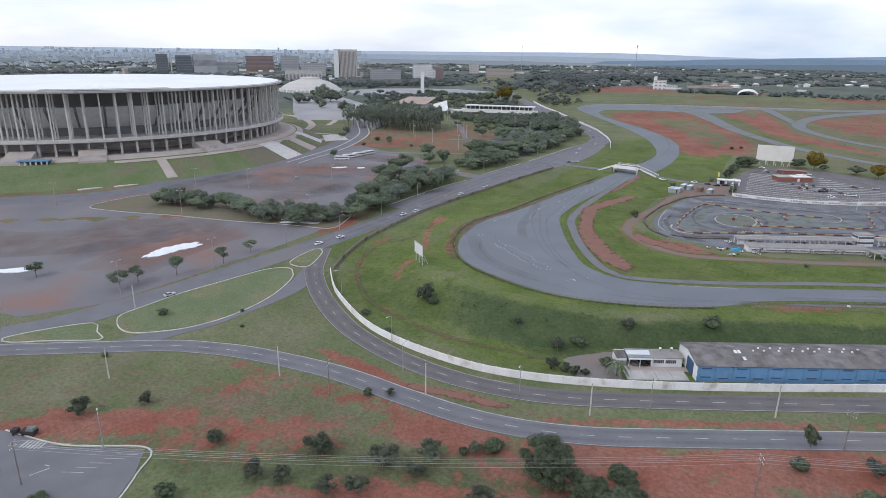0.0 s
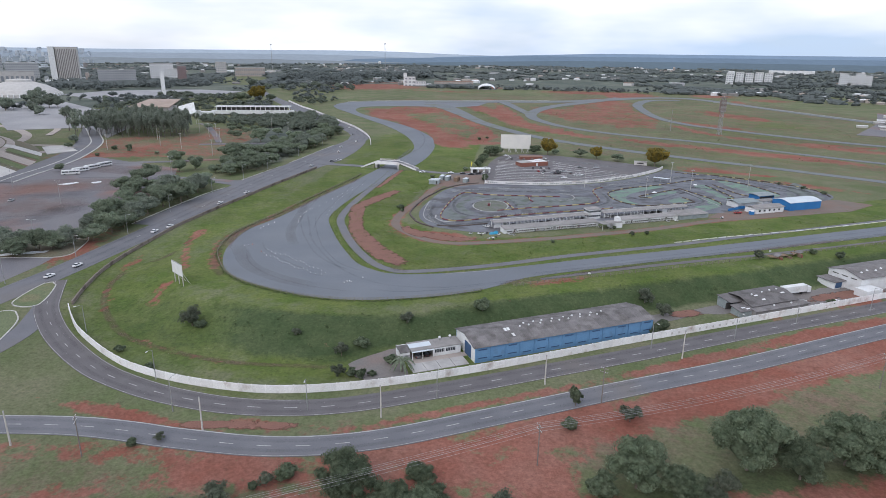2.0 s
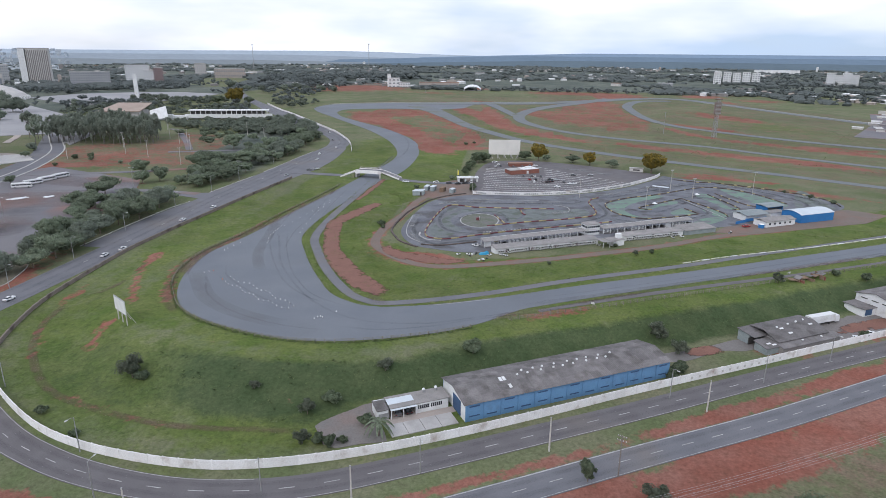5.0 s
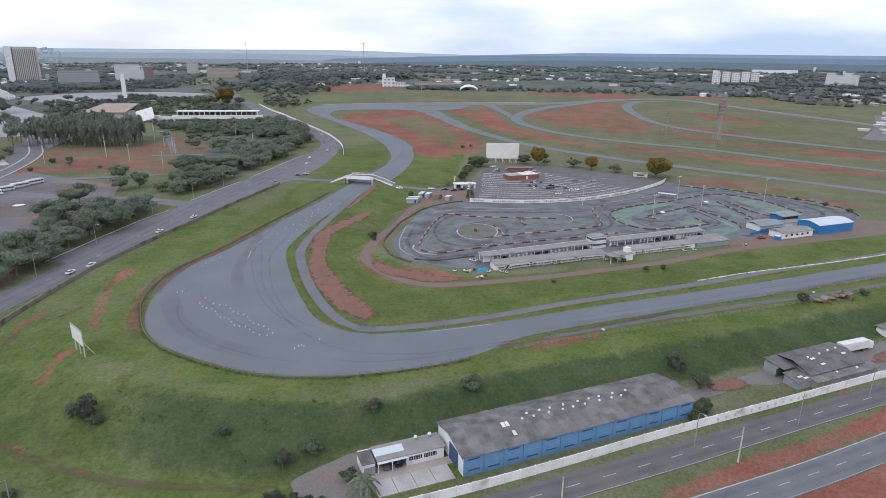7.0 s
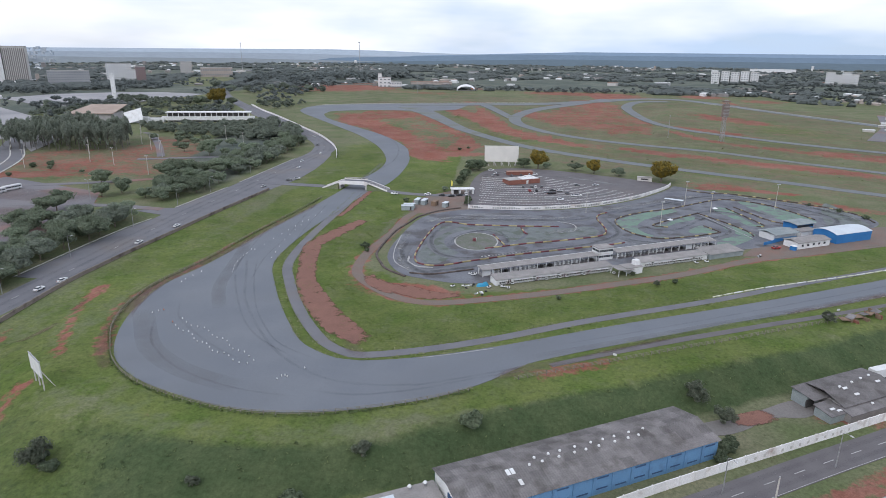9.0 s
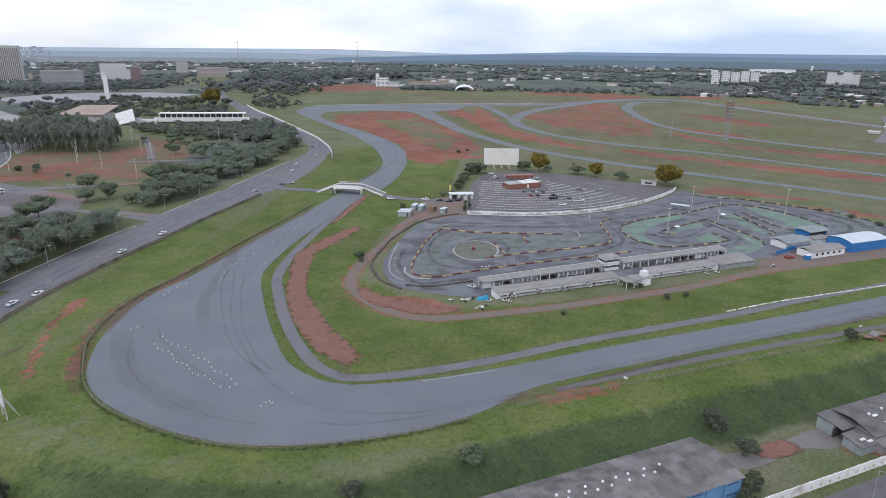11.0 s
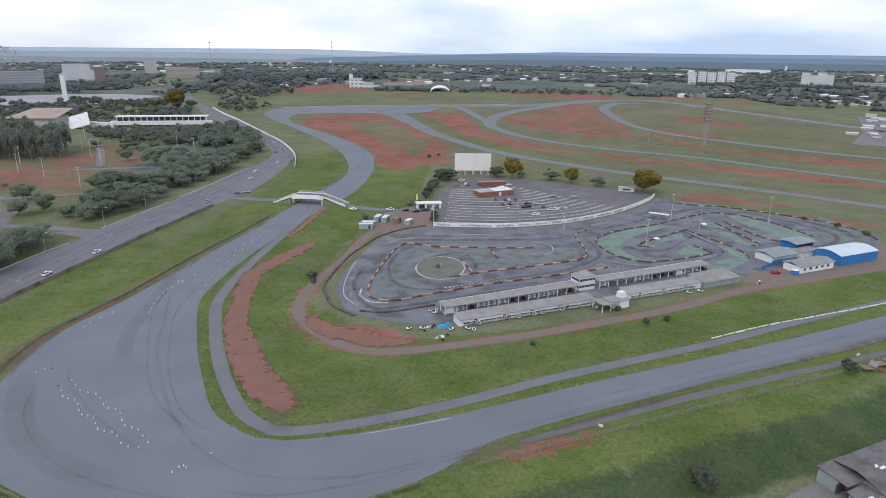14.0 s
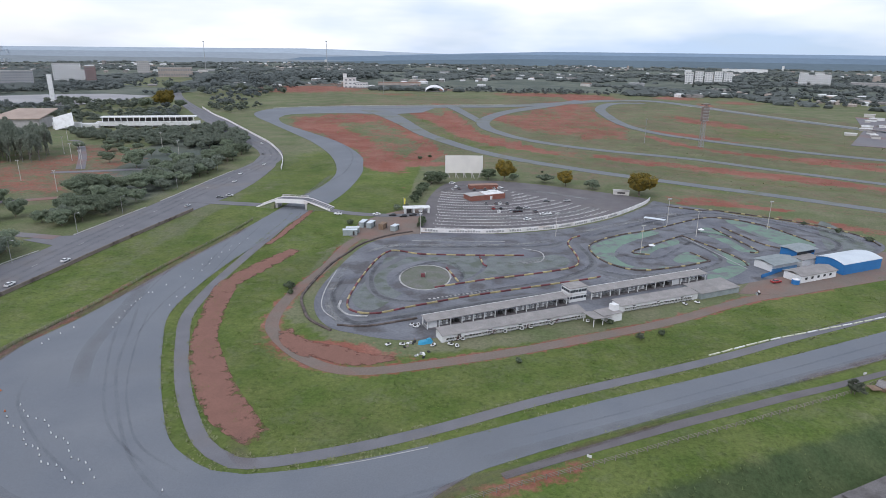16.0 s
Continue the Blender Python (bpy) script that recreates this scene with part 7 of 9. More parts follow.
def footbridge():
    b = thing("bridge", pose(-112.4, 474.4, z_at(-93, 472), 0, 0, -5.8), "white concrete bridge with sloping ramps over the racing track", "bridge")
    L, W = 37.8, 7.6
    top = [(-3, 0.3), (8.0, 4.5), (11.0, 5.2), (25.0, 5.2), (28.5, 4.6), (L + 3, 0.3)]

    def side(y, pts, thick=0.35):
        n = len(pts)
        s = Shape()
        s.v = [(x, y, z) for x, z in pts] + [(x, y + thick, z) for x, z in pts]
        s.f = [tuple(range(n)), tuple(range(2 * n - 1, n - 1, -1))] + [(i, n + i, n + (i + 1) % n, (i + 1) % n) for i in range(n)]
        return s
    for y in (0, W - 0.35):
        put("girder", side(y, [(7.6, 4.6), (10.6, 5.7), (25.4, 5.7), (29.0, 4.7), (27.0, 3.0), (23.0, 3.4), (13.0, 3.4), (9.2, 2.9)]), WALL_WHITE, b)
        for (x0, z0), (x1, z1) in ((top[0], top[1]), (top[4], top[5])):
            put("ramp_kerb", side(y, [(x0, z0 + 0.35), (x1, z1 + 0.45), (x1, z1 - 0.6), (x0, z0 - 0.5)]), WALL_WHITE, b)
    for y in (2.4, 5.0):
        for (x0, z0), (x1, z1) in ((top[0], top[1]), (top[4], top[5])):
            put("kerb_strip", side(y, [(x0, z0 + 0.12), (x1, z1 + 0.12), (x1, z1 - 0.2), (x0, z0 - 0.2)], 0.3), KERB, b)
    deck = Shape()
    n = len(top)
    deck.v = [(x, y, z + dz) for dz in (0, -0.45) for x, z in top for y in (0.35, W - 0.35)]
    deck.f = [(2 * i, 2 * i + 2, 2 * i + 3, 2 * i + 1) for i in range(n - 1)] + [(2 * n + 2 * i + 1, 2 * n + 2 * i + 3, 2 * n + 2 * i + 2, 2 * n + 2 * i) for i in range(n - 1)]
    put("deck", deck, ROAD, b)
    rail = put("railing", Shape().box((18, W - 0.17, 6.4), (15.5, 0.14, 0.25)).box((18, W - 0.17, 5.85), (15.5, 0.1, 0.12)), PALE, b, "rust-streaked railing")
    for i in range(9):
        put("baluster", Shape().box((10.4 + i * 1.9, W - 0.17, 5.2), (0.5, 0.2, 1.2)), RUST if i % 2 else PALE, rail)
    for x in (9.2, 26.8):
        put("pier", Shape().box((x, W / 2, -0.6), (1.2, W - 0.6, 4.4)), CONCRETE, b)
    for x0, x1 in ((-2.5, 8.4), (27.6, L + 2.5)):
        h0, h1 = (0.0, 3.6) if x0 < 0 else (3.6, 0.0)
        put("earth_ramp", Shape().add([(x0, -1.5, -0.8), (x1, -2.5, -0.8), (x1, W + 2.5, -0.8), (x0, W + 1.5, -0.8), (x0, 0.4, h0), (x1, 0.4, h1), (x1, W - 0.4, h1), (x0, W - 0.4, h0)],
                                      [(4, 5, 6, 7), (0, 1, 5, 4), (1, 2, 6, 5), (2, 3, 7, 6), (3, 0, 4, 7)]), TURF, b, "grassy earth bank under the ramp")


footbridge()

# ---- stadium ----
def stadium():
    CX, CY, base = -539.0, 361.0, 15.2
    st = thing("stadium", pose(CX, CY, 0), "round concrete stadium with a white roof on slim columns", "stadium")

    def lathe(prof, n=144, a0=0, a1=360):
        s = Shape()
        full = a1 - a0 >= 360
        m = n if full else n + 1
        for i in range(m):
            a = radians(a0 + (a1 - a0) * i / n)
            s.v += [(r * math.cos(a), r * math.sin(a), z) for r, z in prof]
        k = len(prof)
        for i in range(n):
            j = (i + 1) % m
            s.f += [(i * k + p, j * k + p, j * k + p + 1, i * k + p + 1) for p in range(k - 1)]
        return s
    put("podium", lathe([(171, 13.6), (166, base), (120, base)]), PAVE, st)
    bank = [(206, 0.5), (200, 3.0), (177, 12.4), (171, 13.6)]
    put("embankment", lathe(bank, 60, -130, -4), LAWN, st, "mown green bank round the stadium")
    put("earth_bank", lathe(bank, 100, -4, 230), DRY_TURF, st, "worn brown earth bank")
    for a0, a1, r0, r1, m in ((6, 13, 172, 203, PALE), (19, 24, 172, 204, PAVE), (31, 36, 172, 204, PALE), (15, 18, 176, 203, LAWN), (26, 30, 176, 203, LAWN), (-4, 60, 172.5, 178, PAVE)):
        rs = [r for r in (204, 200, 190, 177, 172) if r0 < r < r1]
        rs = [r1] + rs + [r0]
        put("terrace_strip", lathe([(r, float(np.interp(r, (171, 177, 200, 206), (13.6, 12.4, 3.0, 0.5))) + 0.25) for r in rs], 8, a0, a1), m, st)
    put("roof_ring", lathe([(149, 57.2), (159, 57.0), (160.5, 57.4), (160.5, 58.6), (159, 59.0), (147, 59.3)]), CONCRETE, st, "grey concrete roof edge")
    s = Shape()
    n = 144
    prof = ((157.0, 59.15), (150, 59.45), (130, 59.3), (95, 58.9), (50, 58.6))
    for i in range(n):
        a = radians(360 * i / n)
        for r, z in prof:
            zz = z + (0.35 if i % 2 else -0.1) * (1 if 60 < r < 140 else 0)
            s.v.append((r * math.cos(a), r * math.sin(a), zz))
    for i in range(n):
        j = (i + 1) % n
        s.f += [(i * 5 + p, j * 5 + p, j * 5 + p + 1, i * 5 + p + 1) for p in range(4)]
    s.f.append(tuple(i * 5 + 4 for i in range(n)))
    put("roof_membrane", s, MEMBRANE, st, "folded white roof membrane")
    put("roof_deck", lathe([(159.6, 59.2), (151, 59.7)], 20, -46, -16), CONCRETE, st, "bare grey deck along the roof rim")
    put("promenade", lathe([(118, 24.2), (159, 24.2), (160, 24.6), (160, 26.6), (159, 26.8), (159, 26.0), (118, 26.0)]), PALE, st)
    put("bowl", lathe([(126, 26), (128, 31), (134, 38), (139, 45.5), (139.5, 46.5), (134, 46.5)]), WHITE, st, "pale sloping underside of the stands")
    # Dark sheet painted as the shade in the upper gap.
    put("upper_gap", lathe([(131, 45.5), (131, 57.8)]), BOWL_SHADE_RIBS, st, "dark sheet painted as the shade of the upper gallery")
    # Greyed sheet painted as the shade behind the lower columns.
    put("lower_gap", lathe([(136, base), (136, 24.6)]), HALL_SHADE, st, "grey sheet painted as ground-floor shade behind the columns")
    # Another dark sheet painted as shade, low in the gallery.
    put("gallery_wall", lathe([(130, 26.1), (130, 31.5)]), BOWL_SHADE_RIBS, st)
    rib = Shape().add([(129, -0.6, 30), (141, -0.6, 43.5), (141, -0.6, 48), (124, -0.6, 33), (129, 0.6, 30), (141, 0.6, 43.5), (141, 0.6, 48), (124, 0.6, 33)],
                      [(0, 1, 2, 3), (7, 6, 5, 4), (0, 4, 5, 1), (1, 5, 6, 2), (2, 6, 7, 3), (3, 7, 4, 0)]).mesh("rib", BOWL_SHADE_RIBS)
    outer = Shape().box((0, 0, 25.5), (1.0, 0.95, 32.2)).mesh("column", PALE)
    foot = Shape().box((0, 0, base - 1), (1.7, 1.5, 10)).mesh("lower_column", PALE)
    band = Shape().box((0, 0, 0), (0.5, 9.2, 0.9)).mesh("ramp_band", CONCRETE)
    for i in range(96):
        a = 3.75 * i + 0.5
        c, d = math.cos(radians(a)), math.sin(radians(a))
        for r in (155.5, 149.0, 142.5):
            put("column", outer, None, st, m=pose(r * c, r * d, 0, 0, 0, a))
        put("lower_column", foot, None, st, m=pose(154 * c, 154 * d, 0, 0, 0, a))
        put("ramp_band", band, None, st, m=pose(147 * c, 147 * d, 18.0 + 3.0 * ((i % 12) / 12), 0, 0, a))
        if i % 2:
            put("rib", rib, None, st, m=pose(0, 0, 0, 0, 0, a + 1.2))
    for a, wd in ((-51.5, 17), (-36.2, 17), (-7.5, 20)):
        ramp = put("stair_ramp", Shape().add([(157, -wd / 2, 19.5), (174, -wd / 2, 14.2), (174, wd / 2, 14.2), (157, wd / 2, 19.5), (157, -wd / 2, 8), (175, -wd / 2, 8), (175, wd / 2, 8), (157, wd / 2, 8)],
                                             [(0, 1, 2, 3), (0, 4, 5, 1), (1, 5, 6, 2), (2, 6, 7, 3), (3, 7, 4, 0)]), PAVE, st, m=pose(0, 0, 0, 0, 0, a))
        for k in range(6):
            put("step", Shape().box((173.6 - k * 1.3, 0, 14.2 + k * 0.41), (0.5, wd - 1, 0.3)), CONCRETE, ramp)
    # Hall body coloured dark for the shade behind its posts.
    hall = put("ticket_hall", Shape().box((171, 0, 12), (5, 17, 3.2)), SHADE_AND_DARK, st, "low ticket hall with a blue roof", m=pose(0, 0, 0, 0, 0, -47.5))
    put("hall_roof", Shape().box((171.5, 0, 15.2), (7, 19, 0.8)), BLUE, hall)
    for k in range(6):
        put("hall_post", Shape().box((174.2, -8 + k * 3.2, 12), (0.6, 0.8, 3.2)), WHITE, hall)
    put("bank_path", lathe([(200, 3.3), (177, 12.7)], 4, -23.5, -21.5), PAVE, st)
    put("upper_path", lathe([(178, 12.3), (174, 13.3)], 30, -32, 4), PAVE, st)
    put("terrace_wall", lathe([(166, base), (166.6, base + 0.9), (167.2, base + 0.9), (167.2, base - 1)], 40, -34, 8), PALE, st)
    for ln, wd in (("-418,455 -444,533 -478,574 -532,608 -560,600", 8), ("-404,450 -389,468 -370,497", 9), ("-428,503 -395,509 -372,500", 6), ("-530,640 -470,610 -440,560", 6)):
        structure("pavement", ribbon(curve(line_of(ln), 5), wd, 0.4), PAVE, "pale curved footpath beside the stadium", "footpath")
    for ln in ("-372,470 -360,490 -385,512 -400,500", "-410,462 -396,474 -418,500 -430,488"):
        structure("pavement", sheet(line_of(ln), 0.5, 6), PALE, "pale paved terrace beside the stadium", "terrace")
    structure("pavement", ribbon(curve(line_of("-350,270 -372,286 -424,324"), 4), 7, 0.3), ROAD, "short asphalt path to the stadium", "footpath")
    for x, y in ((-375, 239), (-364.5, 256.5), (-386, 238), (-405, 228), (-415, 219)):
        b = thing("bus_stop_slab", pose(x, y, z_at(x, y), 0, 0, 70), "long pale concrete platform by the road", "platform", "platforms")
        put("slab", Shape().box((0, 0, -0.2), (14, 3, 0.6)), PALE, b)
    k = thing("guard_booth", pose(-419, 244, z_at(-419, 244), 0, 0, 40), "small pale roadside booth with a flat roof", "booth")
    put("wall", Shape().box((0, 0, 0), (3, 2.4, 2.6)), WHITE, k)
    put("roof", Shape().box((0, 0, 2.6), (5, 4, 0.3)), PALE, k)
    put("window", Shape().box((0, -1.22, 1.1), (2.2, 0.06, 1.0)), GLASS, k)


stadium()

def bus(x, y, rz):
    b = thing("bus", pose(x, y, z_at(x, y), 0, 0, rz), "white bus parked in a row on the car park", "bus", "parked buses")
    put("body", Shape().box((0, 0, 0.5), (11.5, 2.5, 2.6), 0, 0.97), WHITE, b)
    put("skirt", Shape().box((0, 0, 0.3), (11.3, 2.52, 0.5)), CONCRETE, b)
    put("roof", Shape().box((0, 0, 3.1), (11.0, 2.3, 0.18), 0, 0.9), WHITE, b)
    for side in (-1, 1):
        for k in range(5):
            put("window", Shape().box((-4.2 + k * 2.1, side * 1.25, 1.7), (1.8, 0.06, 0.85)), GLASS, b)
    put("windscreen", Shape().box((5.72, 0, 1.5), (0.06, 2.1, 1.2)), GLASS, b)
    for wx in (-3.6, 3.8):
        for wy in (-1.12, 1.12):
            put("wheel", Shape().tube((wx, wy - 0.15, 0.48), (wx, wy + 0.15, 0.48), 0.48, n=12), RUBBER, b)


# white powder heaps in the car park
for ln, label in (("-238.6,173.8 -240.4,186 -234,199 -229,197 -232,186 -234,176", "heap of white powder spread on the car park"), ("-276,131 -270,139 -264,141 -267,134", "heap of white powder spread on the car park"),
                  ("-222,245 -214,249.5 -205,253.6 -205.5,251 -214,247 -221,243", "strip of white sheeting below the trees"), ("-289,374 -285,380 -281,381 -284,375", "white sheeting lying on the car park"),
                  ("-273,383 -271,387 -268,386 -270,382", "white sheeting lying on the car park")):
    rim = curve(line_of(ln), 0.9, True)
    mid = rim.mean(axis=0)
    rim = np.array([mid + (p - mid) * (1 + 0.28 * noise.noise((p[0] * 0.9, p[1] * 0.9, 4)) + 0.14 * noise.noise((p[0] * 2.6, p[1] * 2.6, 1))) for p in rim])
    heap = sheet(rim, 0.25, 0.9)
    heap.v = [(x, y, z + 0.5 * abs(noise.noise((x * 0.5, y * 0.5, 2)))) for x, y, z in heap.v]
    tagged(put("white_heap", heap, SILT), label, "powder heap")


for x, y, rz in ((-303, 404, 28), (-303, 414, 62), (-301.5, 425, 70), (-299.5, 436, 74)):
    bus(x, y, rz)

# ---- far buildings ----
# Lighter than near panes: distance haze put into the glass colour.
FAR_GLASS = mat("hazed_window_glass", (0.20, 0.215, 0.235), (0.25, 0.26, 0.28), 0.05, 0.4, fine=0.05, spec=0.5)


def block(x, y, zb, zt, w, d, rz, wall, label, storeys=0, bays=0, roof=CONCRETE, name="office_block", category="building"):
    b = thing(name, pose(x, y, zb, 0, 0, rz), label, category)
    h = zt - zb
    put("wall", Shape().box((0, 0, -20), (w, d, h + 20)), wall, b)
    put("roof", Shape().box((0, 0, h), (w + 0.8, d + 0.8, 0.8)), roof, b)
    if storeys:
        sh, bw = h / storeys, w / bays
        pane = Shape().box((0, 0, 0), (bw * 0.55, 0.5, sh * 0.38)).mesh("window", FAR_GLASS)
        for i in range(storeys):
            for j in range(bays):
                put("window", pane, None, b, m=pose(-w / 2 + bw * (j + 0.5), -d / 2 - 0.1, sh * (i + 0.3)))
    return b


tower = block(-985, 1335, 19, 90, 40, 30, 30, PALE, "tall beige office tower with grey-brown vertical window strips", 0, 0, CONCRETE, "office_tower")
tower_strip = Shape().box((0, 0, 3), (1.7, 0.6, 64)).mesh("window_strip", mat("grey_brown_glazing", (0.235, 0.215, 0.21), (0.20, 0.185, 0.18), 0.05, 0.6, fine=0.1))
for j in range(12):
    put("window_strip", tower_strip, None, tower, m=pose(-18 + 3.3 * j, -15.1, 0))
block(-1010, 1322, 19, 90, 12, 32, 30, WHITE, "blank white end of a tall office tower")
# Far glass, cladding and stucco greyed: haze put into their base colours.
OFFICE_GLASS = mat("hazed_office_glass", (0.115, 0.125, 0.14), (0.15, 0.16, 0.175), 0.05, 0.5, fine=0.1)
RED_CLADDING = mat("hazed_red_cladding", (0.255, 0.165, 0.155), (0.215, 0.15, 0.145), 0.05, 0.9, fine=0.1)
STUCCO = mat("hazed_stucco", (0.43, 0.43, 0.44), (0.36, 0.365, 0.375), 0.03, 0.9, fine=0.1, rand=0.15)
block(-1572, 1250, 28, 73, 30, 26, 53, OFFICE_GLASS, "dark glass office block", 7, 5, PALE)
block(-1558, 1268, 28, 74, 3, 27, 53, PALE, "pale concrete fin of an office block")
block(-1537, 1295, 28, 70, 42, 30, 53, OFFICE_GLASS, "dark office block with pale frame", 6, 9, PALE)
block(-1503, 1340, 28, 72, 64, 26, 53, STUCCO, "pale office block with striped windows", 1, 22)
block(-1480, 1380, 28, 52, 90, 24, 53, STUCCO, "low grey wing of an office block", 2, 14)
block(-969, 1144, 19, 44, 80, 30, 40, PALE, "long pale hall behind the arena", 1, 10)
block(-1080, 1312, 19, 56, 62, 30, 40, STUCCO, "grey office slab with many small windows", 7, 16)
block(-1594, 1656, 30, 68, 90, 40, 44, RED_CLADDING, "low reddish block far off", 3, 16)
block(-1520, 1722, 30, 70, 60, 40, 42, STUCCO, "white institutional block far off", 5, 10)
block(-821, 1255, 19, 46, 70, 16, 33, STUCCO, "grey apartment slab with shaded windows", 6, 16)
block(-799, 1386, 19, 57, 48, 18, 30, WHITE, "white apartment block with window bands", 9, 10)
block(-753, 1389, 19, 52, 18, 20, 28, RED_CLADDING, "red-brown apartment block beside a white one", 8, 4)
block(-770, 1386, 19, 46, 26, 20, 28, WHITE, "low white apartment block", 7, 6)
block(-860, 1806, 19, 55, 30, 20, 26, PALE, "pale pinkish apartment block", 7, 6)
block(-748, 1748, 19, 42, 80, 24, 23, PAVE, "long tan hall with a small tower", 2, 14)
block(-236, 1402, 16, 36, 24, 18, 10, WHITE, "white industrial silo building", 3, 3)
block(-215, 1405, 16, 27, 26, 16, 10, WHITE, "low white factory building", 2, 5)
block(-246, 1400, 16, 44, 7, 7, 10, WHITE, "slim white tower on a factory", 0, 0)
block(-150, 1500, 15, 24, 90, 16, 8, PAVE, "long low shed with a pinkish roof", 0, 0, CLAY)
block(-305, 1471, 13, 20, 76, 20, 12, PAVE, "long low tan shed", 0, 0, CLAY)
for i in range(5):
    block(560 + i * 26, 1822 + i * 4, -4, 44 + 2 * (i % 2), 19, 18, -17, WHITE, "white slab of a modern apartment estate", 9, 3, PALE, "apartment_block")
for i in range(4):
    block(850 + i * 28, 1830 + i * 16, -6, 46 - 6 * (i % 2), 20, 18, -24, WHITE, "pale tower of a distant apartment estate", 11, 4, PALE, "apartment_block")
block(1035, 1850, -6, 22, 92, 22, -31, CONCRETE, "long grey apartment block far off", 6, 18)
block(1102, 2813, 8, 32, 165, 60, -22, WHITE, "long white factory roof far off", 0, 0, WHITE)
t = thing("event_tent", pose(-66, 1351, z_at(-66, 1351), 0, 0, 5), "white faceted dome tent on open ground", "tent")
dome = Shape()
for i in range(13):
    a = math.pi * i / 12
    for j in range(5):
        dome.v.append((19 * math.cos(a) * (1 - 0.06 * abs(j - 2)), (j - 2) * 6, 12 * math.sin(a) * (1 - 0.16 * abs(j - 2))))
dome.f = [(i * 5 + j, i * 5 + j + 1, i * 5 + j + 6, i * 5 + j + 5) for i in range(12) for j in range(4)]
put("skin", dome, WHITE, t)
put("base_ring", Shape().box((0, 0, -1), (38, 20, 1.2)), CONCRETE, t)


def arena():
    a = thing("arena", pose(-766, 923, 11), "low white domed arena with ribbed concrete skirt", "arena")
    prof = [(57, 0), (55, 9), (48, 15), (36, 21), (18, 26.5), (17, 29.5), (0.1, 31)]
    s = Shape()
    n = 64
    for i in range(n):
        t = 2 * math.pi * i / n
        s.v += [(r * math.cos(t), r * math.sin(t), z) for r, z in prof]
    k = len(prof)
    s.f = [(i * k + p, ((i + 1) % n) * k + p, ((i + 1) % n) * k + p + 1, i * k + p + 1) for i in range(n) for p in range(k - 1)]
    put("shell", s, PALE, a)
    # Dark drum stands in for the shade under the shell.
    put("base", Shape().tube((0, 0, -12), (0, 0, 3), 50, n=48), SHADE_AND_DARK, a)
    rib = Shape().add([(58, -0.7, -2), (60, -0.7, -2), (56, -0.7, 10), (54, -0.7, 10), (58, 0.7, -2), (60, 0.7, -2), (56, 0.7, 10), (54, 0.7, 10)],
                      [(0, 1, 2, 3), (7, 6, 5, 4), (0, 4, 5, 1), (1, 5, 6, 2), (2, 6, 7, 3)]).mesh("rib", WHITE)
    for i in range(48):
        put("rib", rib, None, a, m=pose(0, 0, 0, 0, 0, 7.5 * i))
    w = thing("white_canopy", pose(-690, 880, 8, 0, 0, 40), "long low white canopy beside the arena", "canopy")
    put("roof", Shape().box((0, 0, 4), (60, 10, 1.2)), WHITE, w)
    # Dark box in place of the shade below the canopy.
    put("wall", Shape().box((0, 2, -4), (56, 5, 8)), SHADE_AND_DARK, w)


arena()
p = thing("monument_pillar", pose(-558, 971, 14), "tall slim white concrete pillar", "pillar")
put("shaft", Shape().box((0, 0, -4), (5.5, 3, 43), 20), WHITE, p)
put("foot", Shape().box((0, 0, -4), (14, 9, 4.5), 20), CONCRETE, p)
structure("pavement", sheet(line_of("-720,954 -700,1036 -640,1090 -574,1123 -490,1110 -500,1000 -545,900 -606,880"), 0.5, 30), PALE_LOT, "pale grey asphalt car park far off", "car park")
structure("pavement", sheet(line_of("-560,640 -500,580 -440,620 -380,560 -420,690 -520,760 -640,850 -700,800"), 0.45, 30), PALE_LOT, "pale grey asphalt forecourt behind the stadium", "car park")


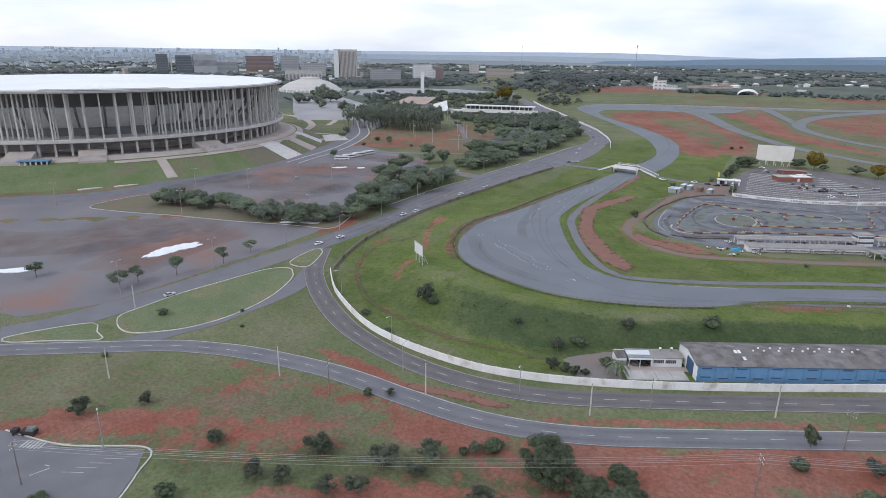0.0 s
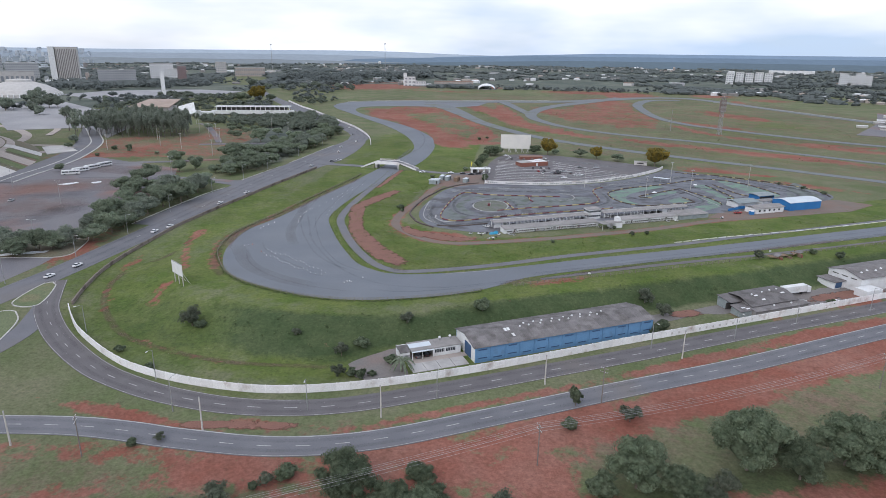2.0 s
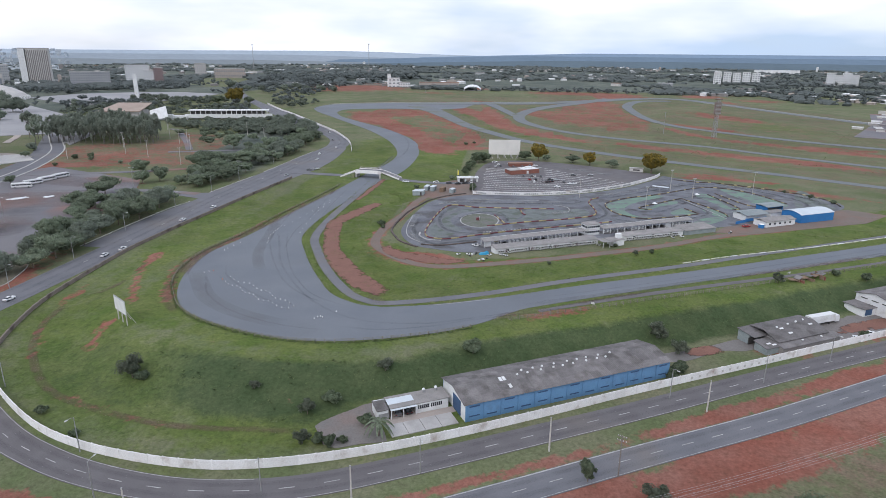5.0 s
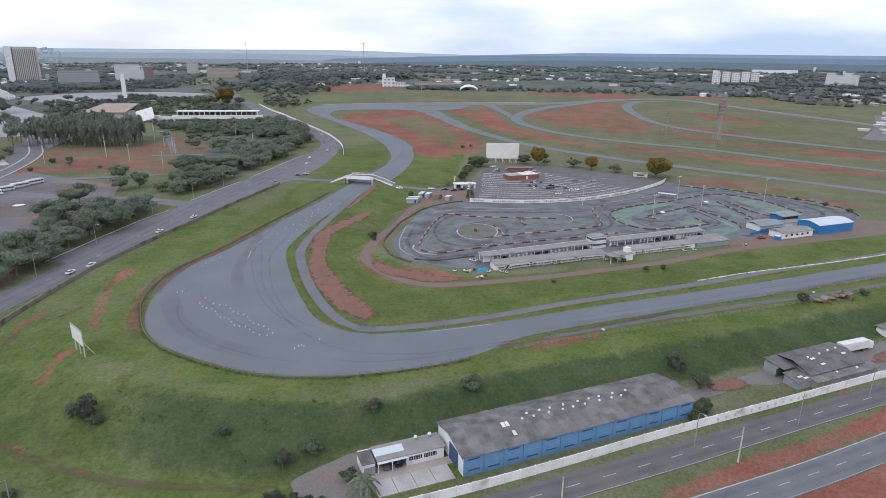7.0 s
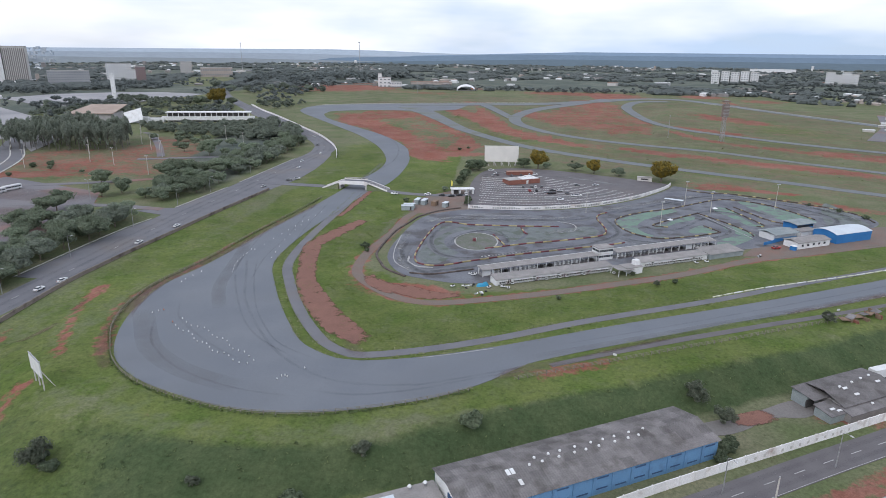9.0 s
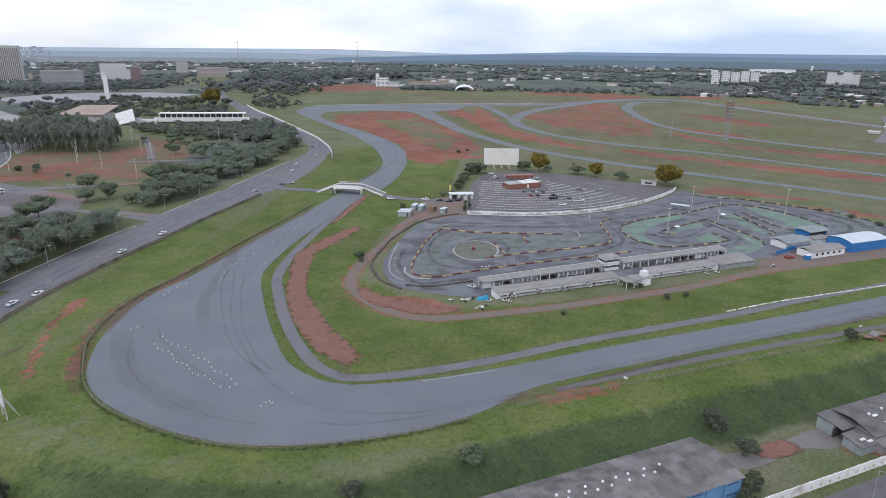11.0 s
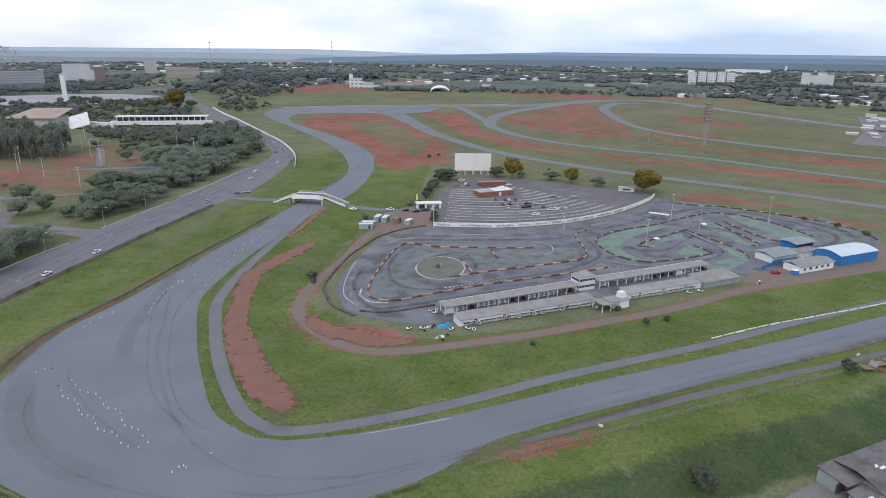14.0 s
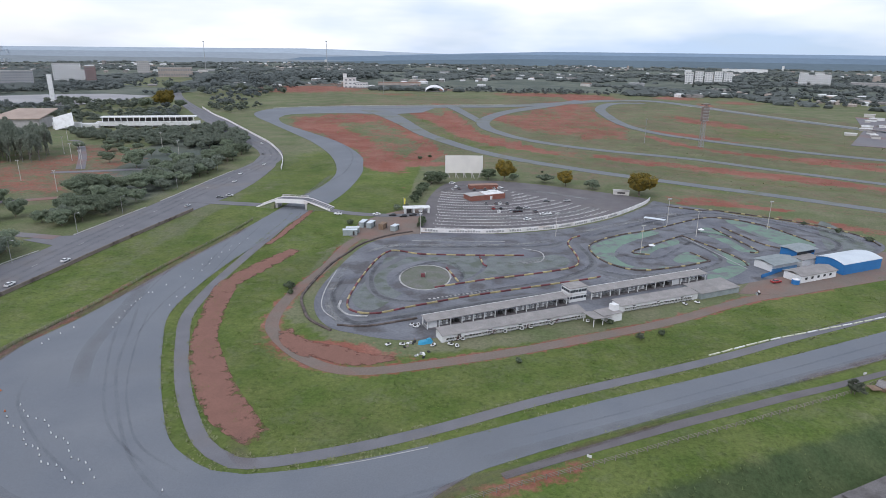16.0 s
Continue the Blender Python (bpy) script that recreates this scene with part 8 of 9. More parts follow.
def pit_building():
    b = thing("pit_building", pose(-328, 778, 11, 0, 0, 13), "long white pit building with a flat white roof", "pit building")
    put("roof", Shape().box((0, 0, 8.5), (92, 12, 1.0)), WHITE, b)
    # Dark colour of this box stands for windows and unlit rooms.
    put("upper_floor", Shape().box((-2, 1, 4.6), (86, 9, 3.9)), SHADE_AND_DARK, b)
    put("balcony", Shape().box((0, -4, 0.6), (100, 7, 4.0)), WHITE, b)
    put("ground_floor", Shape().box((0, 2, -2), (88, 9, 5.4)), CONCRETE, b)
    col = Shape().box((0, 0, -1), (0.6, 0.6, 9.6)).mesh("column", WHITE)
    for i in range(16):
        put("column", col, None, b, m=pose(-44 + i * 5.9, -5.5, 0))
    put("side_wing", Shape().box((-62, -6, -2), (30, 8, 5.2)), WHITE, b)
    r = thing("roof_hall", pose(-432, 752, 11, 0, 0, 13), "broad hall with a tan roof and a tilted white front", "hall")
    put("wall", Shape().box((-10, 0, -6), (40, 36, 15)), CONCRETE, r)
    put("roof", Shape().add([(-36, -20, 9), (12, -20, 9), (14, 22, 15.5), (-24, 22, 15.5), (-36, -20, 9.8), (12, -20, 9.8), (14, 22, 16.3), (-24, 22, 16.3)], [(3, 2, 1, 0), (4, 5, 6, 7), (0, 1, 5, 4), (1, 2, 6, 5), (2, 3, 7, 6), (3, 0, 4, 7)]), mat("tan_roof_sheet", (0.40, 0.315, 0.265), (0.34, 0.265, 0.225), 0.08, 0.9, fine=0.15), r)
    put("side_wing", Shape().box((32, -9, -6), (26, 5, 11)), WHITE, r)
    put("tilted_panel", Shape().add([(-411, 747, 20), (-391, 747, 25.5), (-384.5, 738, 14.6), (-404.5, 738, 9.1), (-411, 748, 20.6), (-391, 748, 26.1), (-384.5, 739, 15.2), (-404.5, 739, 9.7)],
                                    [(3, 2, 1, 0), (4, 5, 6, 7), (0, 1, 5, 4), (1, 2, 6, 5), (2, 3, 7, 6), (3, 0, 4, 7)]), WHITE, r, m=pose(-432, 752, 11, 0, 0, 13).inverted())


pit_building()


def sign_tower():
    s = thing("lattice_tower", pose(227, 748, z_at(227, 748), 0, 0, 15), "tall grey lattice tower carrying a mesh board", "tower")
    for x in (-1, 1):
        for y in (-1, 1):
            put("leg", Shape().tube((x * 1.7, y * 1.7, -0.5), (x * 1.1, y * 1.1, 42), 0.26, 0.18, 6), STEEL, s)
    for i in range(10):
        z = 1 + i * 4.1
        k = 1.7 - 0.6 * z / 42
        k2 = 1.7 - 0.6 * (z + 4.1) / 42
        for (ax, ay), (bx, by) in (((-1, -1), (1, -1)), ((1, -1), (1, 1)), ((1, 1), (-1, 1)), ((-1, 1), (-1, -1))):
            put("diagonal", Shape().tube((ax * k, ay * k, z), (bx * k2, by * k2, z + 4.1), 0.12, n=4), STEEL, s)
            put("crossbar", Shape().tube((ax * k, ay * k, z), (bx * k, by * k, z), 0.12, n=4), STEEL, s)
    board = put("mesh_board", Shape().box((0, 0, 25), (6.4, 3.2, 13)), RUST, s, "brownish slatted board")
    for i in range(9):
        put("slat", Shape().box((0, -1.7, 25.6 + i * 1.4), (6.6, 0.2, 0.45)), STEEL, board)
    put("top_platform", Shape().box((0, 0, 40), (7, 5, 1.0)), RUST, s)
    for x, y, h, rr in ((178, 766, 23, 0.3), (-420, 2019, 92, 1.2), (-150, 1260, 30, 0.5), (-900, 2300, 90, 1.2)):
        m = thing("thin_mast", pose(x, y, z_at(x, y)), "thin tall grey mast on open ground", "mast")
        put("shaft", Shape().tube((0, 0, -1), (0, 0, h), rr, rr * 0.5, 6), STEEL, m)
        put("head", Shape().box((0, 0, h), (rr * 4, rr * 2, rr * 2)), STEEL, m)


sign_tower()
# low paddock sheds and barriers far to the east
rnd = random.Random(21)
for i in range(26):
    x, y = rnd.uniform(560, 900), rnd.uniform(820, 1150)
    block(x, y, z_at(x, y), z_at(x, y) + rnd.uniform(2, 4), rnd.uniform(7, 20), rnd.uniform(4, 8), -30 + rnd.uniform(-5, 5), rnd.choice((PALE, PALE, CONCRETE)),
          "low pale paddock shed", 0, 0, rnd.choice((FIBRE_PALE, FIBRE, PALE)), "paddock_shed", "shed")
panel_wall(curve(line_of("345,1195 392,1120 425,1060 520,890 650,730"), 20), 0.8, 0.3, 8.0, "pale barrier wall along the far straight", CONCRETE, "track_barrier")
for i in range(14):
    x, y = 440 + 10 * i + rnd.uniform(-4, 4), 840 + 14 * i + rnd.uniform(-8, 50)
    block(x, y, z_at(x, y), z_at(x, y) + rnd.uniform(1.6, 3), rnd.uniform(5, 13), rnd.uniform(3, 5), -25 + rnd.uniform(-8, 8), rnd.choice((WHITE, PALE, CONCRETE)), "low pale paddock shed", 0, 0, rnd.choice((FIBRE_PALE, WHITE, WHITE)), "paddock_shed", "shed")
structure("pavement", sheet(line_of("392,790 430,775 560,930 600,1060 560,1080 480,920"), 0.3, 20), LOT, "grey asphalt paddock far off", "paddock")
for i in range(70):
    a, r = radians(rnd.uniform(-38, 62)), rnd.uniform(1480, 3300)
    x, y = -r * math.sin(a), r * math.cos(a)
    z = z_at(x, y)
    w = rnd.uniform(10, 46)
    block(x, y, z, z + rnd.uniform(3.5, 7), w, rnd.uniform(9, 16), rnd.uniform(-40, 40), rnd.choice((WHITE, STUCCO, PALE, PAVE, CONCRETE)), rnd.choice(("low pale building among distant trees", "long low shed among distant trees")),
          0, 0, rnd.choice((CLAY, WHITE, FIBRE_PALE, FIBRE_PALE, PALE)), "suburb_building")

# ---- trees ----
def ico(level=1):
    bm = bmesh.new()
    bmesh.ops.create_icosphere(bm, subdivisions=level, radius=1.0)
    v = np.array([tuple(p.co) for p in bm.verts])
    f = [tuple(p.index for p in q.verts) for q in bm.faces]
    bm.free()
    return v, f


ICO1, ICO2 = ico(1), ico(2)


def crown(seed, rx, rz, zc, lumps, leaves, size, spread=0.62, core=0.72, fat=(0.34, 0.54), heart=0.0):
    """Foliage: uneven clumps of many small leaf sprays, some round one dense heart."""
    g = np.random.default_rng(seed)
    s = Shape()
    if heart:
        v = ICO2[0] * (1 + 0.09 * g.normal(size=(len(ICO2[0]), 1)))
        s.add((v * (rx * heart, rx * heart, rz * heart) + (0, 0, zc)).tolist(), ICO2[1])
    for i in range(lumps):
        d = g.normal(size=3)
        if heart:
            d[2] = abs(d[2]) * (1 if g.random() < 0.75 else -0.5)
        d /= np.linalg.norm(d)
        k = g.uniform(0.35, 1.0) ** 0.5 * spread
        c = np.array([d[0] * rx * k, d[1] * rx * k, zc + d[2] * rz * k])
        r = np.array([rx, rx, rz]) * g.uniform(*fat)
        v = ICO1[0] * (1 + 0.22 * g.normal(size=(len(ICO1[0]), 1)))
        s.add((v * r * core + c).tolist(), ICO1[1])
        n = leaves // lumps
        u = g.normal(size=(n, 3))
        u /= np.linalg.norm(u, axis=1)[:, None]
        u[:, 2] = np.abs(u[:, 2]) * np.where(g.random(n) < 0.78, 1, -0.6)
        p = c + u * r * g.uniform(0.72, 1.12, (n, 1))
        t = np.cross(u, g.normal(size=(n, 3)))
        t /= np.linalg.norm(t, axis=1)[:, None] + 1e-6
        w = np.cross(u + 0.6 * g.normal(size=(n, 3)), t)
        w /= np.linalg.norm(w, axis=1)[:, None] + 1e-6
        a = size * g.uniform(0.5, 1.2, (n, 1))
        b = a * g.uniform(0.45, 0.8, (n, 1))
        quad = np.stack([p - t * a, p - w * b, p + t * a, p + w * b], 1).reshape(-1, 3)
        k0 = len(s.v)
        s.v += [tuple(q) for q in quad]
        s.f += [(k0 + 4 * j, k0 + 4 * j + 1, k0 + 4 * j + 2, k0 + 4 * j + 3) for j in range(n)]
    return s


def trunk(seed, h, r, limbs, reach, top):
    g = np.random.default_rng(seed)
    s = Shape()
    s.tube((0, 0, -0.4), (0.1 * h * g.normal() * 0.3, 0, h), r, r * 0.65, 7)
    for i in range(limbs):
        a = 2 * math.pi * (i + g.random() * 0.5) / limbs
        s.tube((0, 0, h * 0.85), (reach * math.cos(a), reach * math.sin(a), top * g.uniform(0.8, 1.05)), r * 0.5, r * 0.15, 5)
    return s


TREES = {}


def kind_of_tree(key, leaf, bark, variants, label, name="tree"):
    TREES[key] = [(crown(*c).mesh("crown", leaf), trunk(*t).mesh("trunk", bark)) for c, t in variants], label, name


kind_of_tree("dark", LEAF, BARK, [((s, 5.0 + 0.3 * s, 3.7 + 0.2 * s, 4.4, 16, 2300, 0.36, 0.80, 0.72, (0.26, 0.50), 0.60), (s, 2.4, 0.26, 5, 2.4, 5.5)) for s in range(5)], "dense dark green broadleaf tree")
kind_of_tree("mid", LEAF_MID, BARK, [((s, 4.8 + 0.3 * (s - 10), 3.4, 4.5, 15, 2200, 0.36, 0.84, 0.70, (0.26, 0.50), 0.58), (s, 2.5, 0.24, 5, 2.2, 5.5)) for s in range(10, 15)], "green broadleaf tree with a rounded crown")
kind_of_tree("open", LEAF_MID, BARK, [((s, 3.6, 2.2, 5.6, 16, 2600, 0.22, 0.85, 0.6), (s, 3.6, 0.2, 6, 2.8, 6.0)) for s in range(20, 23)], "small tree with an open spreading crown")
kind_of_tree("gum", LEAF_GUM, BARK_PALE, [((s, 4.6, 9.8, 16.2, 26, 1900, 0.55, 0.88, 0.50, (0.18, 0.38)), (s, 13.5, 0.34, 6, 2.4, 20)) for s in range(30, 34)], "tall slender eucalyptus tree with bare grey trunk")
kind_of_tree("gold", LEAF_YELLOW, BARK, [((s, 5.3, 4.5, 4.7, 24, 3000, 0.30, 0.78, 0.74, (0.22, 0.44), 0.66), (s, 1.8, 0.34, 5, 3.0, 5.5)) for s in range(40, 42)], "broad tree covered in yellow blossom")
kind_of_tree("near", LEAF_NEAR, BARK, [((s, 5.4, 3.4, 4.0, 40, 9000, 0.19, 0.88, 0.70, (0.15, 0.34), 0.60), (s, 2.2, 0.26, 5, 2.4, 5.5)) for s in range(70, 74)], "dense dark green broadleaf tree on rough ground")
kind_of_tree("upright", LEAF_NEAR, BARK, [((s, 1.35, 2.1, 2.5, 16, 2000, 0.14, 0.85, 0.6, (0.22, 0.42), 0.6), (s, 1.2, 0.1, 5, 0.9, 3.2)) for s in range(80, 82)], "narrow upright dark green tree by the road")
kind_of_tree("shrub", LEAF_NEAR, BARK, [((s, 1.7, 1.2, 1.0, 14, 1500, 0.14, 0.8, 0.7, (0.22, 0.42), 0.66), (s, 0.7, 0.08, 4, 0.7, 1.2)) for s in range(50, 53)], "leafy green shrub on rough grass", "shrub")
kind_of_tree("thin", LEAF_GREY, BARK, [((s, 1.8, 1.4, 1.4, 16, 1400, 0.12, 0.85, 0.55, (0.2, 0.4), 0.5), (s, 1.0, 0.09, 7, 1.2, 2.2)) for s in range(60, 63)], "sparse greyish shrub with bare twigs", "shrub")


def tree(key, x, y, scale=1.0, rz=None, group=""):
    variants, label, name = TREES[key]
    i = int(abs(x * 13.7 + y * 7.3)) % len(variants)
    c, t = variants[i]
    rz = (x * 37 + y * 17) % 360 if rz is None else rz
    wide, tall = scale * (0.88 + 0.24 * ((x * 3.1 + y) % 1)), scale * (0.86 + 0.28 * ((x + y * 2.7) % 1))
    ob = thing(name, pose(x, y, z_at(x, y), 0, 0, rz) @ Matrix.Diagonal((wide, scale, tall, 1)), label, name, group)
    put("trunk", t, None, ob)
    put("crown", c, None, ob)


def scatter(outline, gap, seed, limit=400):
    """Random places in a plan, kept a gap apart."""
    g = random.Random(seed)
    o = np.array(outline, float)
    (x0, y0), (x1, y1) = o.min(axis=0), o.max(axis=0)
    out = []
    for _ in range(limit * 12):
        x, y = g.uniform(x0, x1), g.uniform(y0, y1)
        if within(np.array([x]), np.array([y]), o)[0] and all((x - a) ** 2 + (y - b) ** 2 > gap * gap for a, b in out):
            out.append((x, y))
            if len(out) >= limit:
                break
    return out


g = random.Random(3)
for x, y in ((-304, 237), (-297, 239), (-290, 242), (-285, 245), (-266, 248), (-275, 246), (-237, 242), (-231, 244), (-226, 246), (-217, 249), (-208, 254), (-201, 261), (-204, 256), (-246, 244), (-300, 245), (-280, 240), (-255, 246), (-221, 252), (-212, 246)):
    tree("dark" if x % 2 else "mid", x, y, g.uniform(1.0, 1.3), group="trees on the median")
for x, y, k, s in ((-208.5, 166.4, "open", 1.0), (-202.3, 186, "open", 0.85), (-202.5, 202.5, "open", 0.8), (-215.7, 153.7, "open", 0.95), (-215, 145, "open", 1.0), (-256, 136.5, "open", 0.8),
                   (-240, 393, "mid", 1.65), (-256, 459, "mid", 1.4), (-237, 429, "mid", 1.25), (-230, 438, "mid", 1.3), (-317, 412, "mid", 0.8), (-391, 530, "dark", 0.9), (-326, 509, "shrub", 2.0), (-336, 503, "shrub", 1.8), (-330, 472, "shrub", 1.3)):
    tree(k, x, y, s, group="car park trees")
belt = scatter(line_of("-193,268 -201,266 -212,314 -219,330 -236,364 -210,378 -198,390 -188,384 -189,365 -191,330"), 8.2, 1, 60)
belt += scatter(line_of("-190,420 -213,430 -217,457 -230,492 -209,520 -211,574 -200,615 -214,704 -203,700 -178,640 -178,561 -183,502 -185,447"), 8.6, 5, 100)
for x, y in belt:
    tree(g.choice(("dark", "mid", "mid")), x, y, g.uniform(0.75, 1.45), group="trees along the avenue")
def grove(name, label, key, spots, lo, hi):
    """A wood too dense to count, as one mass of crowns and trunks."""
    variants = TREES[key][0]
    me = bpy.data.meshes.new(name)
    vs, fs, slot, k = [], [], [], 0
    for x, y in spots:
        z = z_at(x, y)
        sc, a = g.uniform(lo, hi), g.uniform(0, 6.28)
        rot = np.array([[math.cos(a), -math.sin(a), 0], [math.sin(a), math.cos(a), 0], [0, 0, 1]]) * sc
        for i, part_me in enumerate(variants[int(x * 7) % len(variants)]):
            co = np.empty(len(part_me.vertices) * 3, np.float32)
            part_me.vertices.foreach_get("co", co)
            vs.append(co.reshape(-1, 3) @ rot.T + (x, y, z))
            fs += [tuple(v + k for v in p.vertices) for p in part_me.polygons]
            slot += [i] * len(part_me.polygons)
            k += len(part_me.vertices)
    me.from_pydata(np.vstack(vs).tolist(), [], fs)
    for part_me in variants[0]:
        me.materials.append(part_me.materials[0])
    me.polygons.foreach_set("material_index", slot)
    tagged(new(name, me), label, "trees", kind="stuff")


grove("pit_wood", "dense dark trees in front of the pit building", "dark",
      scatter(line_of("-205,712 -222,655 -256,662 -300,668 -350,688 -378,722 -300,742 -275,765 -262,792 -232,748"), 8.5, 2, 100), 0.7, 1.15)
grove("eucalyptus_grove", "grove of tall eucalyptus trees with bare grey trunks", "gum",
      scatter(line_of("-405,562 -355,566 -312,580 -318,605 -345,630 -400,650 -425,625"), 6.2, 4, 100), 0.70, 0.98)
for x, y in ((-412, 560), (-432, 590), (-442, 592), (-420, 580), (-425, 600)):
    tree("gum", x, y, 1.05, group="eucalyptus grove")
for x, y, s in ((-235, 571, 1.6), (-263, 585, 1.0), (-223, 573, 0.9), (-268, 615, 0.9), (-237, 622, 0.9), (-247, 617, 0.8), (-300, 652, 1.0), (-290, 630, 1.0), (-270, 640, 0.9), (-320, 640, 0.9), (-318, 497, 0.4), (-290, 490, 0.4),
                (-375, 500, 0.7), (-278, 602, 0.8), (-285, 640, 0.9), (-310, 680, 1.0)):
    tree("mid", x, y, s, group="park trees")
for x, y, s in ((-560, 700, 1.5), (-600, 740, 1.5), (-640, 800, 1.6), (-520, 690, 1.4), (-660, 850, 1.5), (-480, 720, 1.2), (-590, 870, 1.2), (-690, 840, 1.4), (-627, 728, 2.0), (-668, 834, 2.2), (-604, 774, 1.9), (-594, 777, 1.7), (-446, 629, 1.2)):
    tree("dark", x, y, s, group="trees by the arena")
for x, y, k, s in ((30, 567, "gold", 1.55), (71, 555, "gold", 1.25), (58, 563, "mid", 0.9), (88, 549, "mid", 0.85), (115, 533, "gold", 2.0), (19, 569, "near", 1.1), (-20, 548, "near", 1.15), (-15, 553, "near", 1.2),
                   (-24, 530, "near", 0.8), (-25, 519, "near", 0.75), (-26, 508, "near", 0.65), (-27, 498, "near", 0.6), (-22, 558, "mid", 0.8), (-30, 482, "mid", 0.4), (-35, 478, "mid", 0.4),
                   (-18.5, 450, "near", 0.45), (-19, 456, "near", 0.45), (-19, 444, "near", 0.4), (37, 568, "mid", 0.6), (-392, 948, "gold", 2.7), (-420, 950, "mid", 1.9), (-374, 952, "mid", 1.6)):
    tree(k, x, y, s, group="trees round the drive-in")
for x, y, sc in ((-406, 1200, 1.7), (-388, 1218, 1.9), (-366, 1213, 1.5), (-344, 1220, 1.8), (-474, 1190, 1.5), (-436, 1167, 1.4), (-526, 1238, 1.9), (-320, 1225, 1.3)):
    tree("dark", x, y, sc, group="trees beyond the far straight")
# rough scrub near the roads
for x, y, k, s in ((-106.9, 93.3, "thin", 1.5), (-66.1, 106.8, "thin", 2.0), (-57.6, 106.9, "thin", 1.4), (-82.9, 90.9, "thin", 1.3), (-83.0, 102.8, "thin", 1.8), (-147.0, 85.1, "thin", 1.7), (-81.8, 133.5, "thin", 0.8), (-49.1, 120.6, "thin", 1.2), (-15.3, 126.1, "near", 0.7), (-87.3, 130.4, "shrub", 0.9), (-148, 86, "open", 0.6), (-137, 97, "thin", 1.2), (-89, 88.5, "thin", 1.5), (-66, 106, "open", 0.5), (-56, 112, "open", 0.5), (-81, 102.6, "thin", 1.8),
                   (-45.5, 124, "shrub", 1.6), (-30, 120, "near", 1.5), (-20, 116, "near", 1.0), (-14, 113, "near", 1.1), (-8, 112, "thin", 2.4), (-12, 120, "near", 0.7), (-51.5, 119, "shrub", 0.8), (-66, 96, "thin", 1.6),
                   (22.3, 163.8, "upright", 1.35), (20, 152, "shrub", 1.6), (36, 158, "thin", 1.7), (33, 131, "near", 1.45), (42, 127, "near", 1.0), (25, 127, "shrub", 2.4), (60, 141, "near", 1.85), (71, 139, "near", 1.3), (84, 146, "near", 1.75), (93, 147, "near", 1.2), (104, 158, "near", 1.4), (52, 131, "thin", 2.0),
                   (48, 128, "thin", 1.8), (42, 126, "shrub", 1.5), (-5, 112, "near", 0.8), (4, 118, "thin", 2.0),
                   (-57.5, 114, "thin", 1.8), (-101, 74, "shrub", 1.5), (-123, 60, "shrub", 1.2), (-182, 138.7, "shrub", 1.35), (-151, 146, "shrub", 0.5), (-160, 155, "shrub", 0.55), (-172, 109, "shrub", 0.8), (-72, 92, "thin", 1.5),
                   (-40, 104, "thin", 1.9), (-60, 85, "shrub", 1.6), (-98, 66, "near", 0.6), (-92, 64, "near", 0.6), (-38, 96, "near", 0.7),
                   (-104.5, 193.5, "thin", 2.4), (-101, 193, "shrub", 1.5), (-44.1, 189.6, "shrub", 1.5), (-31.6, 202.5, "thin", 1.5), (-6.6, 215.4, "shrub", 1.9), (54.4, 239.6, "thin", 2.2), (-49.5, 183.8, "thin", 1.5), (-66.4, 190.2, "thin", 1.0), (-40, 171, "shrub", 1.3),
                   (-43, 172, "shrub", 1.2), (-37, 173, "shrub", 0.9), (-47, 171, "thin", 1.4), (56, 219, "shrub", 1.5), (58, 221, "shrub", 1.3), (53.5, 214.5, "shrub", 1.4), (60, 232, "thin", 1.9), (-120, 176, "shrub", 1.1), (-105, 168, "shrub", 0.9), (-33, 181.2, "shrub", 1.4),
                   (-62, 355, "shrub", 1.3), (-60, 349, "shrub", 0.9), (-56, 446, "shrub", 1.3), (55, 330, "shrub", 0.9), (70, 322, "shrub", 0.9), (62, 318, "thin", 0.9), (22, 300, "shrub", 0.8), (205, 440, "shrub", 1.2), (198, 455, "shrub", 1.2), (188, 470, "shrub", 0.9),
                   (128, 252, "shrub", 1.3), (150, 296, "shrub", 1.6), (140, 300, "shrub", 1.4), (112, 288, "thin", 1.5), (-35, 640, "shrub", 1.4), (-28, 650, "shrub", 1.1), (60, 600, "shrub", 0.8)):
    tree(k, x, y, s, group="scrub and verge trees")
palm = thing("palm", pose(-28.7, 176.5, z_at(-28.7, 176.5)) @ Matrix.Scale(1.5, 4), "small palm with drooping fronds beside the wall", "palm tree")
put("trunk", Shape().tube((0, 0, -0.3), (0.1, 0, 2.6), 0.2, 0.16, 8), BARK, palm)
for i in range(14):
    a = 2.4 * i
    d = Vector((math.cos(a), math.sin(a), 0))
    s = Shape()
    q = Vector((0.1, 0, 2.6))
    side = Vector((-d.y, d.x, 0))
    for j in range(5):
        n2 = q + d * 0.55 + Vector((0, 0, 0.45 - 0.3 * j - 0.02 * i))
        wd = (0.16, 0.3, 0.3, 0.22, 0.05)[j]
        w0 = (0.05, 0.16, 0.3, 0.3, 0.22)[j]
        s.add([q - side * w0 - Vector((0, 0, w0 * 0.5)), q, n2, n2 - side * wd - Vector((0, 0, wd * 0.5))], [(0, 1, 2, 3)])
        s.add([q + side * w0 - Vector((0, 0, w0 * 0.5)), q, n2, n2 + side * wd - Vector((0, 0, wd * 0.5))], [(3, 2, 1, 0)])
        q = n2
    put("frond", s, LEAF_MID, palm)


